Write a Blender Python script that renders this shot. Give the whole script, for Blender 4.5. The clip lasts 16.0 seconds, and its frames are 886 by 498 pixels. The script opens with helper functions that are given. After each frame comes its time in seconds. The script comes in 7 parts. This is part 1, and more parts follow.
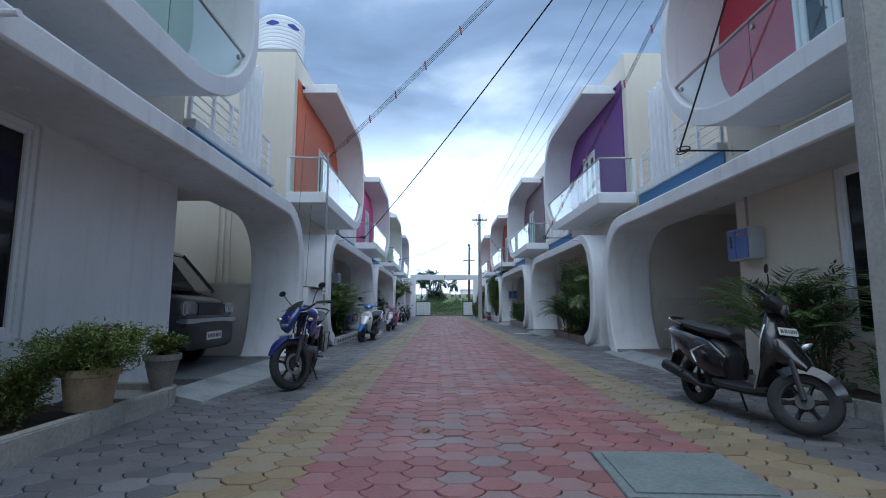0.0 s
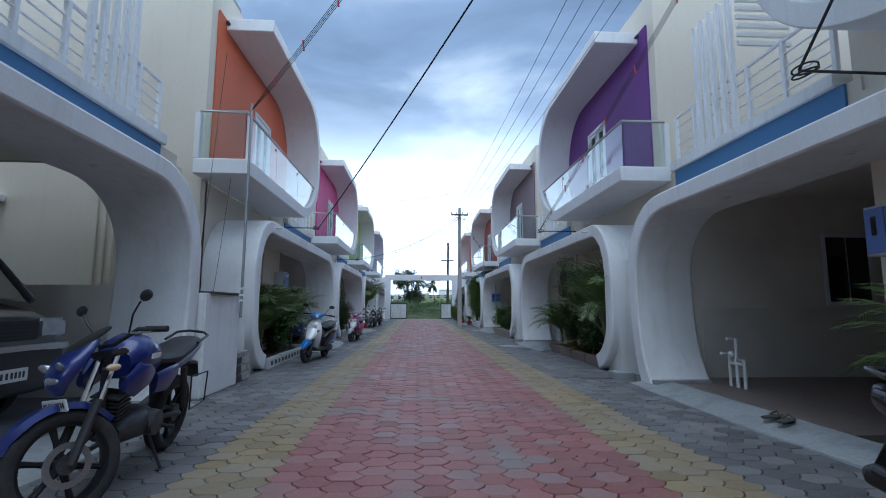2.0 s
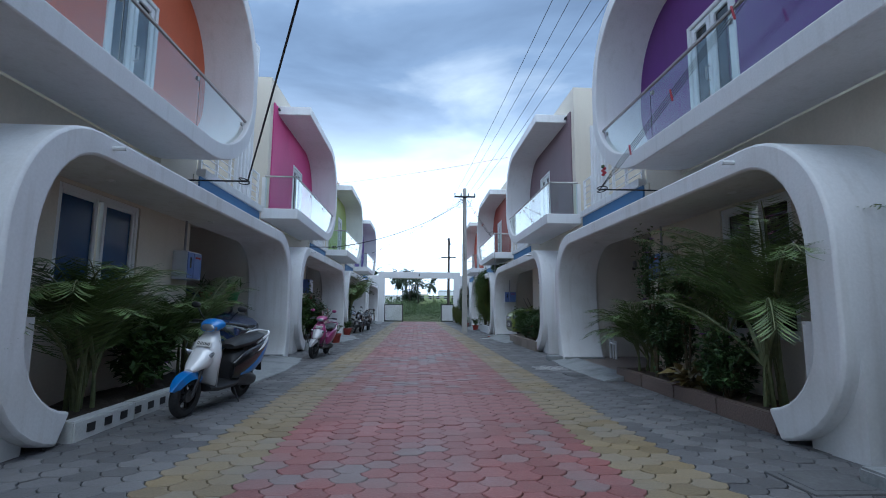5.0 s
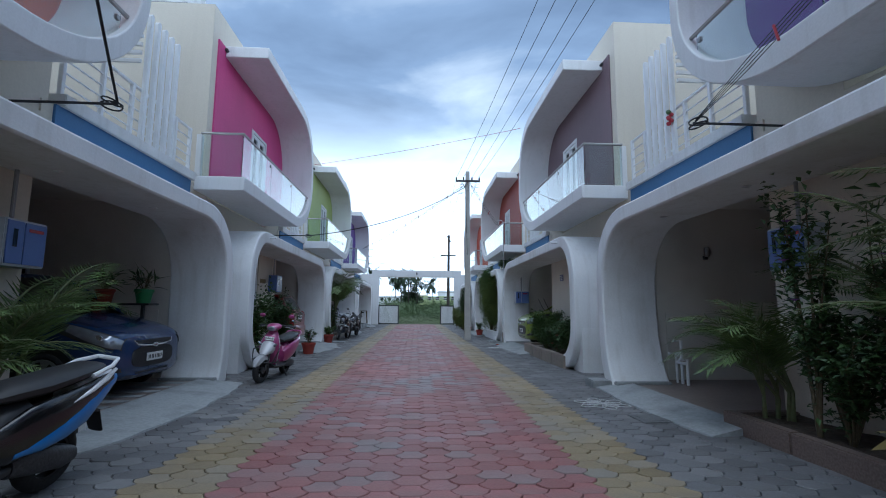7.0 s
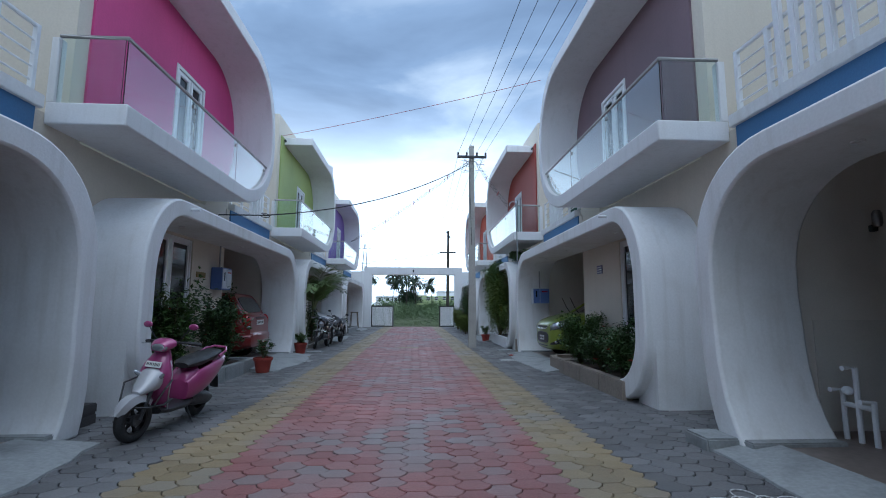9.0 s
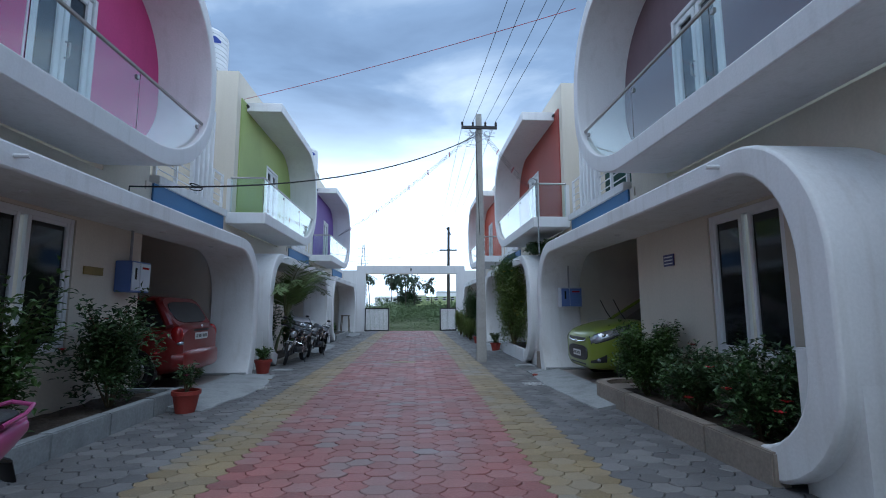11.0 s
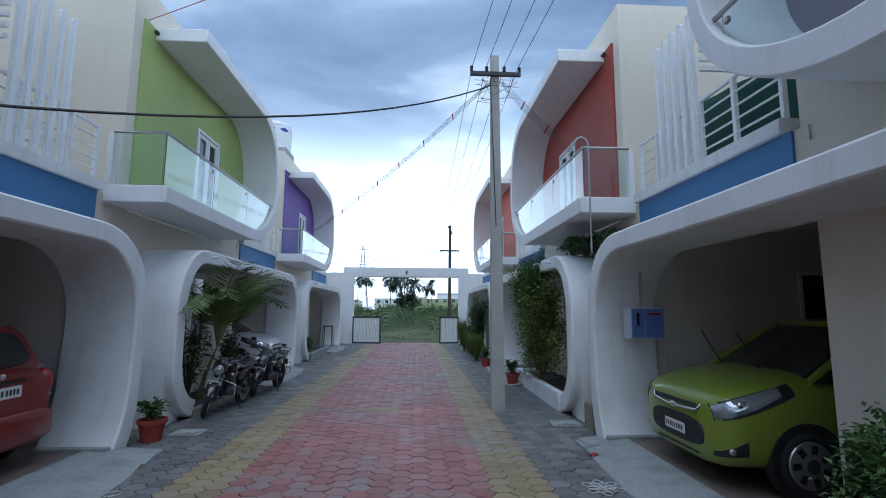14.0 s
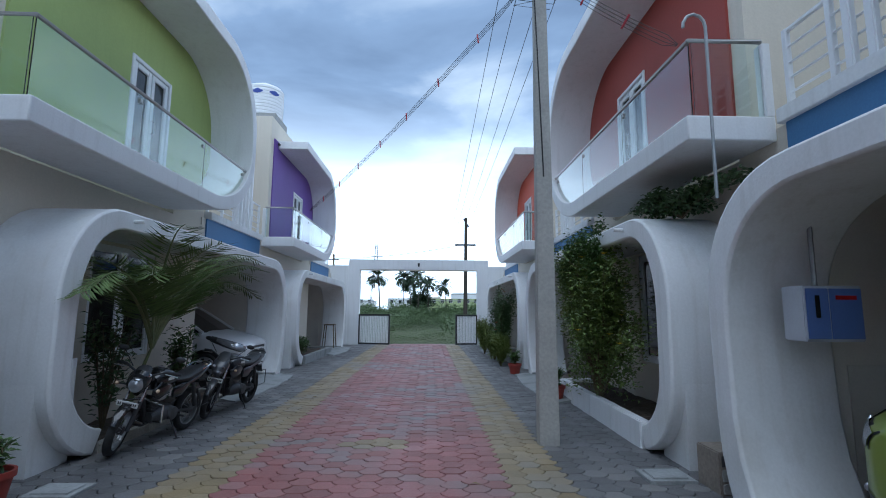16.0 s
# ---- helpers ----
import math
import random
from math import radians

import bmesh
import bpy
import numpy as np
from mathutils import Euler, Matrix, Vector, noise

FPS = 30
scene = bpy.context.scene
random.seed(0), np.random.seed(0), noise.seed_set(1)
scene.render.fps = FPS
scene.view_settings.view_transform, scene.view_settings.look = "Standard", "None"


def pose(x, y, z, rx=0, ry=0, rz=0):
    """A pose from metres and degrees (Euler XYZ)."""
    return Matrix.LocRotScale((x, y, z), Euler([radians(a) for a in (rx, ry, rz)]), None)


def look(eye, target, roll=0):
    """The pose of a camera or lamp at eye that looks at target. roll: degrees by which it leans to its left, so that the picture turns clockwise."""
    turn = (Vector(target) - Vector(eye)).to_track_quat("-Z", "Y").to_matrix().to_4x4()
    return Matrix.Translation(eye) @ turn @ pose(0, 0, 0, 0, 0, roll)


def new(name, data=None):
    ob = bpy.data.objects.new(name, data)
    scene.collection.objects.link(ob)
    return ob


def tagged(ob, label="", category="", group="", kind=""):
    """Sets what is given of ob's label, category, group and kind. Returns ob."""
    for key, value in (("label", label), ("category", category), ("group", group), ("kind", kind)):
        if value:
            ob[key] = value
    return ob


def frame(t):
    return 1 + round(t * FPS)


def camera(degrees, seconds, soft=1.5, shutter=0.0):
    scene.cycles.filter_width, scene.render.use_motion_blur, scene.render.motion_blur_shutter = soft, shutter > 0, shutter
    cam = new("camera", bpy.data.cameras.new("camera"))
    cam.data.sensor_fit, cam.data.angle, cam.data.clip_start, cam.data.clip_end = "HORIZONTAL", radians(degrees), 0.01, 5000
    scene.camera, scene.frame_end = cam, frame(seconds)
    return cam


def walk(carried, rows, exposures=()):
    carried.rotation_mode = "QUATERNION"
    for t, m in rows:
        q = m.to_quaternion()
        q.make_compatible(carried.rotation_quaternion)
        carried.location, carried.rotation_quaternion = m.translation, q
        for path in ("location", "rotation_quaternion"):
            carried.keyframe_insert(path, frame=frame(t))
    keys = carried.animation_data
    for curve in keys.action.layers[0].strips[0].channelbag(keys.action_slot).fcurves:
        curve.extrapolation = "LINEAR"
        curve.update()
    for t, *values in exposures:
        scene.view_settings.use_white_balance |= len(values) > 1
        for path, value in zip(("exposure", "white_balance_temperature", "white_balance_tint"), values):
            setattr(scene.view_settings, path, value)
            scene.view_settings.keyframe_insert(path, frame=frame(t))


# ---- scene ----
cam = camera(86.5, 16.0, soft=1.0)
PATH = [
    (0, (0.011, 0.05, 0.91), (0.029, 2.036, 1.15), 0.0),
    (0.5, (0.061, 0.67, 0.945), (0.126, 2.654, 1.186), -0.0),
    (1, (0.092, 1.322, 1.028), (0.189, 3.305, 1.267), 0.2),
    (1.5, (0.139, 2.013, 1.069), (0.243, 3.996, 1.309), 0.1),
    (2, (0.193, 2.713, 1.09), (0.3, 4.696, 1.331), 0.2),
    (2.5, (0.254, 3.428, 1.099), (0.362, 5.41, 1.341), 0.3),
    (3, (0.279, 4.172, 1.086), (0.386, 6.155, 1.33), 0.2),
    (3.5, (0.285, 4.936, 1.058), (0.392, 6.918, 1.305), 0.3),
    (4, (0.295, 5.696, 1.072), (0.404, 7.678, 1.318), 0.3),
    (4.1, (0.296, 5.835, 1.068), (0.403, 7.816, 1.323), 0.3),
    (4.2, (0.301, 5.985, 1.068), (0.408, 7.967, 1.319), 0.3),
    (6.3, (0.476, 8.963, 1.15), (0.587, 10.945, 1.394), 0.5),
    (6.5, (0.498, 9.271, 1.132), (0.608, 11.252, 1.38), 0.4),
    (7, (0.521, 10.0, 1.14), (0.631, 11.981, 1.389), 0.4),
    (7.5, (0.549, 10.726, 1.157), (0.661, 12.707, 1.408), 0.3),
    (8, (0.583, 11.463, 1.162), (0.694, 13.444, 1.412), 0.3),
    (8.5, (0.625, 12.217, 1.171), (0.739, 14.198, 1.421), 0.3),
    (9, (0.668, 12.965, 1.18), (0.783, 14.946, 1.429), 0.2),
    (9.2, (0.679, 13.267, 1.195), (0.798, 15.249, 1.438), 0.2),
    (11.3, (0.773, 16.055, 1.339), (0.89, 18.036, 1.589), -0.2),
    (11.5, (0.769, 16.313, 1.389), (0.885, 18.293, 1.639), 0.1),
    (12, (0.778, 16.89, 1.616), (0.896, 18.87, 1.869), 0.2),
    (12.5, (0.754, 17.367, 1.778), (0.874, 19.346, 2.041), 0.3),
    (13, (0.84, 17.903, 1.812), (0.955, 19.882, 2.074), 0.2),
    (13.5, (0.923, 18.578, 1.747), (1.035, 20.558, 2.004), 0.2),
    (14, (1.008, 19.233, 1.655), (1.12, 21.214, 1.911), 0.3),
    (14.5, (1.056, 19.901, 1.563), (1.165, 21.882, 1.819), 0.3),
    (15, (1.091, 20.555, 1.526), (1.182, 22.537, 1.785), 0.3),
    (15.5, (1.064, 21.175, 1.521), (1.136, 23.157, 1.78), 0.3),
    (16, (1.031, 21.772, 1.505), (1.085, 23.755, 1.763), 0.4),
]
EXPOSURES = [(0.0, 0.38, 5700, 7), (16.0, 0.38, 5700, 7)]
walk(cam, [(t, look(eye, target, roll)) for t, eye, target, roll in PATH], EXPOSURES)

# ---------------------------------------------------------------- light
world = bpy.data.worlds.new("overcast_sky")
scene.world = world
world.use_nodes = True


def build_world():
    nt = world.node_tree
    nt.nodes.clear()
    N = nt.nodes.new
    L = nt.links.new
    out = N("ShaderNodeOutputWorld")
    bg = N("ShaderNodeBackground")
    bg.inputs["Strength"].default_value = 1.0
    co = N("ShaderNodeTexCoord")
    sep = N("ShaderNodeSeparateXYZ")
    L(co.outputs["Generated"], sep.inputs[0])
    # clear sky behind the cloud deck
    sky = N("ShaderNodeTexSky")
    sky.sky_type = "NISHITA"
    sky.sun_disc = False
    sky.sun_elevation = radians(30)
    sky.sun_rotation = radians(185)
    dim = N("ShaderNodeVectorMath")
    dim.operation = "SCALE"
    dim.inputs["Scale"].default_value = 0.07
    L(sky.outputs[0], dim.inputs[0])
    # clouds lie on a flat deck: direction divided by height
    zc = N("ShaderNodeMath")
    zc.operation = "MAXIMUM"
    zc.inputs[1].default_value = 0.0
    L(sep.outputs["Z"], zc.inputs[0])
    za = N("ShaderNodeMath")
    za.operation = "ADD"
    za.inputs[1].default_value = 0.16
    L(zc.outputs[0], za.inputs[0])
    dv = N("ShaderNodeVectorMath")
    dv.operation = "DIVIDE"
    L(co.outputs["Generated"], dv.inputs[0])
    cb = N("ShaderNodeCombineXYZ")
    for i in range(3):
        L(za.outputs[0], cb.inputs[i])
    L(cb.outputs[0], dv.inputs[1])
    mp = N("ShaderNodeMapping")
    mp.inputs["Scale"].default_value = (0.9, 1.5, 0.0)
    mp.inputs["Location"].default_value = (3.1, 0.75, 0.0)
    L(dv.outputs[0], mp.inputs[0])
    n1 = N("ShaderNodeTexNoise")
    n1.inputs["Scale"].default_value = 1.1
    n1.inputs["Detail"].default_value = 7
    n1.inputs["Roughness"].default_value = 0.52
    n1.inputs["Distortion"].default_value = 0.35
    L(mp.outputs[0], n1.inputs["Vector"])
    # grey-blue cloud tones
    tone = N("ShaderNodeValToRGB")
    e = tone.color_ramp.elements
    e[0].position, e[0].color = 0.33, (0.145, 0.205, 0.315, 1)
    e[1].position, e[1].color = 0.72, (0.80, 0.90, 1.0, 1)
    m = e.new(0.50)
    m.color = (0.27, 0.37, 0.53, 1)
    L(n1.outputs["Fac"], tone.inputs[0])
    # bright haze towards the horizon
    up = N("ShaderNodeMapRange")
    up.interpolation_type = "SMOOTHSTEP"
    up.inputs["From Min"].default_value = 0.10
    up.inputs["From Max"].default_value = 0.46
    up.inputs["To Min"].default_value = 1.0
    up.inputs["To Max"].default_value = 0.0
    L(sep.outputs["Z"], up.inputs["Value"])
    haze = N("ShaderNodeMixRGB")
    haze.inputs["Color2"].default_value = (1.45, 1.68, 1.95, 1)
    L(up.outputs[0], haze.inputs["Fac"])
    L(tone.outputs[0], haze.inputs["Color1"])
    mix = N("ShaderNodeMixRGB")
    mix.inputs["Fac"].default_value = 0.9
    L(dim.outputs[0], mix.inputs["Color1"])
    L(haze.outputs[0], mix.inputs["Color2"])
    L(mix.outputs[0], bg.inputs["Color"])
    L(bg.outputs[0], out.inputs["Surface"])


build_world()
sun = new("sun", bpy.data.lights.new("sun", "SUN"))
sun.data.energy = 1.15
sun.data.angle = radians(60)
sun.data.color = (0.95, 0.98, 1.0)
sun.matrix_world = look((0, 0, 30), (0.8, 9, 0))

# ---------------------------------------------------------------- helpers of this scene
XL, XR = -2.4, 3.4          # facade lines of the two rows


def part(name, bm, material, parent=None, label="", smooth=False):
    me = bpy.data.meshes.new(name)
    bmesh.ops.recalc_face_normals(bm, faces=bm.faces[:])
    bm.to_mesh(me)
    bm.free()
    for p in me.polygons:
        p.use_smooth = smooth
    if smooth:
        me.set_sharp_from_angle(angle=radians(38))
    me.materials.append(material)
    ob = new(name, me)
    if parent is not None:
        ob.parent = parent
    if label:
        ob["label"] = label
    return ob


def B():
    return bmesh.new()


def box(bm, x0, x1, y0, y1, z0, z1, bev=0.0):
    r = bmesh.ops.create_cube(bm, size=1)
    vs = r["verts"]
    for v in vs:
        v.co = ((x0 + x1) / 2 + v.co.x * (x1 - x0), (y0 + y1) / 2 + v.co.y * (y1 - y0), (z0 + z1) / 2 + v.co.z * (z1 - z0))
    if bev:
        es = list({e for v in vs for e in v.link_edges})
        bmesh.ops.bevel(bm, geom=es, offset=bev, segments=2, affect="EDGES")
    return bm


def moved(bm, m, start=0):
    bm.verts.ensure_lookup_table()
    for v in bm.verts[start:]:
        v.co = m @ v.co
    return bm


def tube(bm, pts, r, n=8, cap=True):
    """A round bar along a polyline; r may be a number or one radius a point."""
    pts = [Vector(p) for p in pts]
    rings = []
    side = None
    for i, p in enumerate(pts):
        d = (pts[min(i + 1, len(pts) - 1)] - pts[max(i - 1, 0)]).normalized()
        if side is None:
            side = d.orthogonal().normalized()
        side = (side - d * side.dot(d)).normalized()
        up = d.cross(side)
        rr = r[i] if isinstance(r, (list, tuple)) else r
        rings.append([bm.verts.new(p + rr * (math.cos(2 * math.pi * k / n) * side + math.sin(2 * math.pi * k / n) * up)) for k in range(n)])
    for a, b in zip(rings, rings[1:]):
        for k in range(n):
            bm.faces.new((a[k], a[(k + 1) % n], b[(k + 1) % n], b[k]))
    if cap:
        bm.faces.new(rings[0])
        bm.faces.new(rings[-1])
    return bm


def lathe(bm, prof, axis="z", n=24, at=(0, 0, 0)):
    """Turns (radius, height) pairs round an axis through at."""
    at = Vector(at)
    rings = []
    for r, h in prof:
        ring = []
        for k in range(n):
            a = 2 * math.pi * k / n
            c, s = r * math.cos(a), r * math.sin(a)
            v = {"z": (c, s, h), "y": (c, h, s), "x": (h, c, s)}[axis]
            ring.append(bm.verts.new(at + Vector(v)))
        rings.append(ring)
    for a, b in zip(rings, rings[1:]):
        for k in range(n):
            bm.faces.new((a[k], a[(k + 1) % n], b[(k + 1) % n], b[k]))
    closed = tuple(prof[0]) == tuple(prof[-1])
    if prof[0][0] > 1e-4 and not closed:
        bm.faces.new(rings[0])
    if prof[-1][0] > 1e-4 and not closed:
        bm.faces.new(rings[-1])
    return bm


def band(bm, outer, inner, d0, d1, mx, nd=1):
    """A strip between two outlines in the (along, up) plane, run through the depths d0 to d1; mx mirrors the depth."""
    ds = [d0 + (d1 - d0) * k / nd for k in range(nd + 1)]
    o = [[bm.verts.new((mx * d, s, z)) for s, z in outer] for d in ds]
    i = [[bm.verts.new((mx * d, s, z)) for s, z in inner] for d in ds]
    n = len(outer)
    for k in range(n - 1):
        for a in range(nd):
            bm.faces.new((o[a][k], o[a][k + 1], o[a + 1][k + 1], o[a + 1][k]))
            bm.faces.new((i[a][k], i[a][k + 1], i[a + 1][k + 1], i[a + 1][k]))
        bm.faces.new((o[0][k], o[0][k + 1], i[0][k + 1], i[0][k]))
        bm.faces.new((o[-1][k], o[-1][k + 1], i[-1][k + 1], i[-1][k]))
    for k in (0, n - 1):
        for a in range(nd):
            bm.faces.new((o[a][k], o[a + 1][k], i[a + 1][k], i[a][k]))
    return bm


def prism(bm, outline, d0, d1, mx):
    """A solid plate with an (along, up) outline between two depths."""
    a = [bm.verts.new((mx * d0, s, z)) for s, z in outline]
    b = [bm.verts.new((mx * d1, s, z)) for s, z in outline]
    n = len(a)
    for k in range(n):
        bm.faces.new((a[k], a[(k + 1) % n], b[(k + 1) % n], b[k]))
    bm.faces.new(a)
    bm.faces.new(b)
    return bm


def arc(cx, cz, rx, rz, a0, a1, n=8, power=2.0):
    pts = []
    for k in range(n + 1):
        a = radians(a0 + (a1 - a0) * k / n)
        c, s = math.cos(a), math.sin(a)
        pts.append((cx + rx * math.copysign(abs(c) ** (2 / power), c), cz + rz * math.copysign(abs(s) ** (2 / power), s)))
    return pts


def thing(name, m, label, category, group="", kind=""):
    ob = new(name)
    ob.empty_display_size = 0.2
    ob.matrix_world = m
    return tagged(ob, label, category, group, kind)


def loft(bm, rings, cap=True):
    vs = [[bm.verts.new(p) for p in r] for r in rings]
    n = len(vs[0])
    for a, b in zip(vs, vs[1:]):
        for k in range(n):
            bm.faces.new((a[k], a[(k + 1) % n], b[(k + 1) % n], b[k]))
    if cap:
        bm.faces.new(vs[0])
        bm.faces.new(vs[-1])
    return bm


def oval(c, rx, ry, rz, n=14, power=2.4, plane="yz", tilt=0.0):
    """A closed ring of a rounded section at c, in the plane named, leaning by tilt along x."""
    out = []
    for k in range(n):
        a = 2 * math.pi * (k + 0.5) / n
        ca, sa = math.cos(a), math.sin(a)
        u = math.copysign(abs(ca) ** (2 / power), ca)
        v = math.copysign(abs(sa) ** (2 / power), sa)
        if plane == "yz":
            out.append((c[0] + tilt * v, c[1] + ry * u, c[2] + rz * v))
        else:
            out.append((c[0] + rx * u, c[1] + ry * v, c[2] + tilt * u))
    return out


def blob(bm, c, rx, ry, rz, n=12, m=None):
    s = len(bm.verts)
    bmesh.ops.create_uvsphere(bm, u_segments=n, v_segments=max(6, n // 2), radius=1)
    bm.verts.ensure_lookup_table()
    for v in bm.verts[s:]:
        p = Vector((v.co.x * rx, v.co.y * ry, v.co.z * rz))
        if m:
            p = m @ p
        v.co = p + Vector(c)
    return bm


# ---------------------------------------------------------------- materials
def mat(name, color, rough=0.6, metal=0.0, grain=0.0, grain_scale=60.0, stain=0.0, stain_scale=1.2, stain_color=None,
        bump=0.0, coat=0.0, streak=0.0, spread=0.0, island=False):
    """A painted or raw surface: base colour, stains at a large scale, grain at a fine one, streaks that run down, relief."""
    m = bpy.data.materials.new(name)
    m.use_nodes = True
    nt = m.node_tree
    N, L = nt.nodes.new, nt.links.new
    b = nt.nodes["Principled BSDF"]
    b.inputs["Roughness"].default_value = rough
    b.inputs["Metallic"].default_value = metal
    if coat:
        b.inputs["Coat Weight"].default_value = coat
        b.inputs["Coat Roughness"].default_value = 0.08
    co = N("ShaderNodeTexCoord")
    c = N("ShaderNodeRGB")
    c.outputs[0].default_value = (*color, 1)
    last = c.outputs[0]

    def mixed(kind, fac, second, first):
        x = N("ShaderNodeMixRGB")
        x.blend_type = kind
        if isinstance(fac, float):
            x.inputs["Fac"].default_value = fac
        else:
            L(fac, x.inputs["Fac"])
        if isinstance(second, tuple):
            x.inputs["Color2"].default_value = (*second, 1)
        else:
            L(second, x.inputs["Color2"])
        L(first, x.inputs["Color1"])
        return x.outputs[0]

    def ramp(src, lo, hi, top=1.0):
        r = N("ShaderNodeMapRange")
        r.inputs["From Min"].default_value, r.inputs["From Max"].default_value = lo, hi
        r.inputs["To Max"].default_value = top
        L(src, r.inputs["Value"])
        return r.outputs[0]

    def noise_tex(scale, detail=5.0, stretch=None):
        t = N("ShaderNodeTexNoise")
        t.inputs["Scale"].default_value = scale
        t.inputs["Detail"].default_value = detail
        if stretch:
            mp = N("ShaderNodeMapping")
            mp.inputs["Scale"].default_value = stretch
            L(co.outputs["Object"], mp.inputs[0])
            L(mp.outputs[0], t.inputs["Vector"])
        else:
            L(co.outputs["Object"], t.inputs["Vector"])
        return t.outputs["Fac"]

    if spread:
        if island:
            g = N("ShaderNodeNewGeometry")
            rnd = g.outputs["Random Per Island"]
        else:
            oi = N("ShaderNodeObjectInfo")
            rnd = oi.outputs["Random"]
        h = N("ShaderNodeHueSaturation")
        v = N("ShaderNodeMapRange")
        v.inputs["To Min"].default_value, v.inputs["To Max"].default_value = 1 - spread, 1 + spread
        L(rnd, v.inputs["Value"])
        L(v.outputs[0], h.inputs["Value"])
        L(last, h.inputs["Color"])
        last = h.outputs[0]
    if stain:
        sc = stain_color or tuple(x * 0.45 for x in color)
        last = mixed("MIX", ramp(noise_tex(stain_scale, 6), 0.48, 0.78, stain), sc, last)
    if streak:
        sc = stain_color or tuple(x * 0.4 for x in color)
        last = mixed("MIX", ramp(noise_tex(3.0, 4, (3.0, 3.0, 0.22)), 0.52, 0.8, streak), sc, last)
    if grain:
        g = noise_tex(grain_scale, 3)
        last = mixed("MULTIPLY", 1.0, ramp_col(nt, g, 1 - grain, 1 + grain * 0.3), last)
    L(last, b.inputs["Base Color"])
    if bump:
        bp = N("ShaderNodeBump")
        bp.inputs["Strength"].default_value = bump
        bp.inputs["Distance"].default_value = 0.01
        L(noise_tex(grain_scale, 4), bp.inputs["Height"])
        L(bp.outputs[0], b.inputs["Normal"])
    return m


def ramp_col(nt, src, lo, hi):
    r = nt.nodes.new("ShaderNodeMapRange")
    r.inputs["From Min"].default_value, r.inputs["From Max"].default_value = 0.3, 0.7
    r.inputs["To Min"].default_value, r.inputs["To Max"].default_value = lo, hi
    nt.links.new(src, r.inputs["Value"])
    return r.outputs[0]


def glass(name, color, rough=0.02, alpha=None):
    m = bpy.data.materials.new(name)
    m.use_nodes = True
    b = m.node_tree.nodes["Principled BSDF"]
    b.inputs["Base Color"].default_value = (*color, 1)
    b.inputs["Roughness"].default_value = rough
    b.inputs["IOR"].default_value = 1.5
    if alpha is None:
        b.inputs["Transmission Weight"].default_value = 1.0
    else:
        b.inputs["Alpha"].default_value = alpha
    return m


M_WHITE = mat("white_wall_paint", (0.78, 0.785, 0.79), 0.62, grain=0.05, grain_scale=45, stain=0.22, stain_scale=1.1,
              stain_color=(0.50, 0.49, 0.46), bump=0.12, streak=0.3)
M_WHITE_DIRTY = mat("weathered_white_paint", (0.79, 0.795, 0.795), 0.7, grain=0.05, grain_scale=40, stain=0.38, stain_scale=1.3,
                    stain_color=(0.46, 0.43, 0.37), bump=0.15, streak=0.32)
M_CREAM = mat("cream_wall_paint", (0.68, 0.62, 0.52), 0.7, grain=0.05, grain_scale=40, stain=0.2, stain_scale=0.8,
              stain_color=(0.50, 0.44, 0.35), bump=0.15, streak=0.15)
M_BLUE = mat("blue_wall_paint", (0.065, 0.19, 0.39), 0.6, grain=0.08, stain=0.3, stain_color=(0.12, 0.18, 0.26), bump=0.12)
M_INNER = mat("carport_wall_paint", (0.76, 0.72, 0.65), 0.75, grain=0.05, stain=0.3, stain_color=(0.32, 0.3, 0.27), bump=0.1)
M_DADO = mat("pale_dado_paint", (0.70, 0.67, 0.61), 0.55, grain=0.05, stain=0.35, stain_scale=1.6, stain_color=(0.4, 0.37, 0.32), bump=0.1)
M_STEEL = mat("brushed_steel", (0.34, 0.33, 0.32), 0.35, 1.0, grain=0.1, grain_scale=120)
M_RAIL = mat("white_rail_paint", (0.82, 0.83, 0.84), 0.4, grain=0.03, stain=0.15, stain_color=(0.5, 0.48, 0.44))
M_UPVC = mat("white_window_plastic", (0.80, 0.81, 0.82), 0.35, grain=0.02, stain=0.1)
M_DARKGLASS = mat("dark_window_glass", (0.012, 0.014, 0.016), 0.06, stain=0.1, stain_color=(0.03, 0.03, 0.03))
M_RAILGLASS = glass("balcony_glass", (0.86, 0.96, 0.94), 0.02)
M_CONCRETE = mat("grey_concrete", (0.36, 0.36, 0.345), 0.85, grain=0.2, grain_scale=50, stain=0.5, stain_scale=2.2,
                 stain_color=(0.2, 0.2, 0.19), bump=0.35)
M_CEMENT = mat("pale_cement_render", (0.31, 0.322, 0.322), 0.85, grain=0.15, grain_scale=30, stain=0.85, stain_scale=2.6,
               stain_color=(0.16, 0.165, 0.165), bump=0.4, streak=0.25)
M_SOIL = mat("planter_soil", (0.07, 0.05, 0.035), 0.95, grain=0.5, grain_scale=25, bump=0.8)
M_BLACK = mat("black_plastic", (0.018, 0.018, 0.02), 0.45, grain=0.1)
M_DARKMETAL = mat("dark_painted_metal", (0.03, 0.03, 0.033), 0.5, grain=0.15)
ACCENT = {}
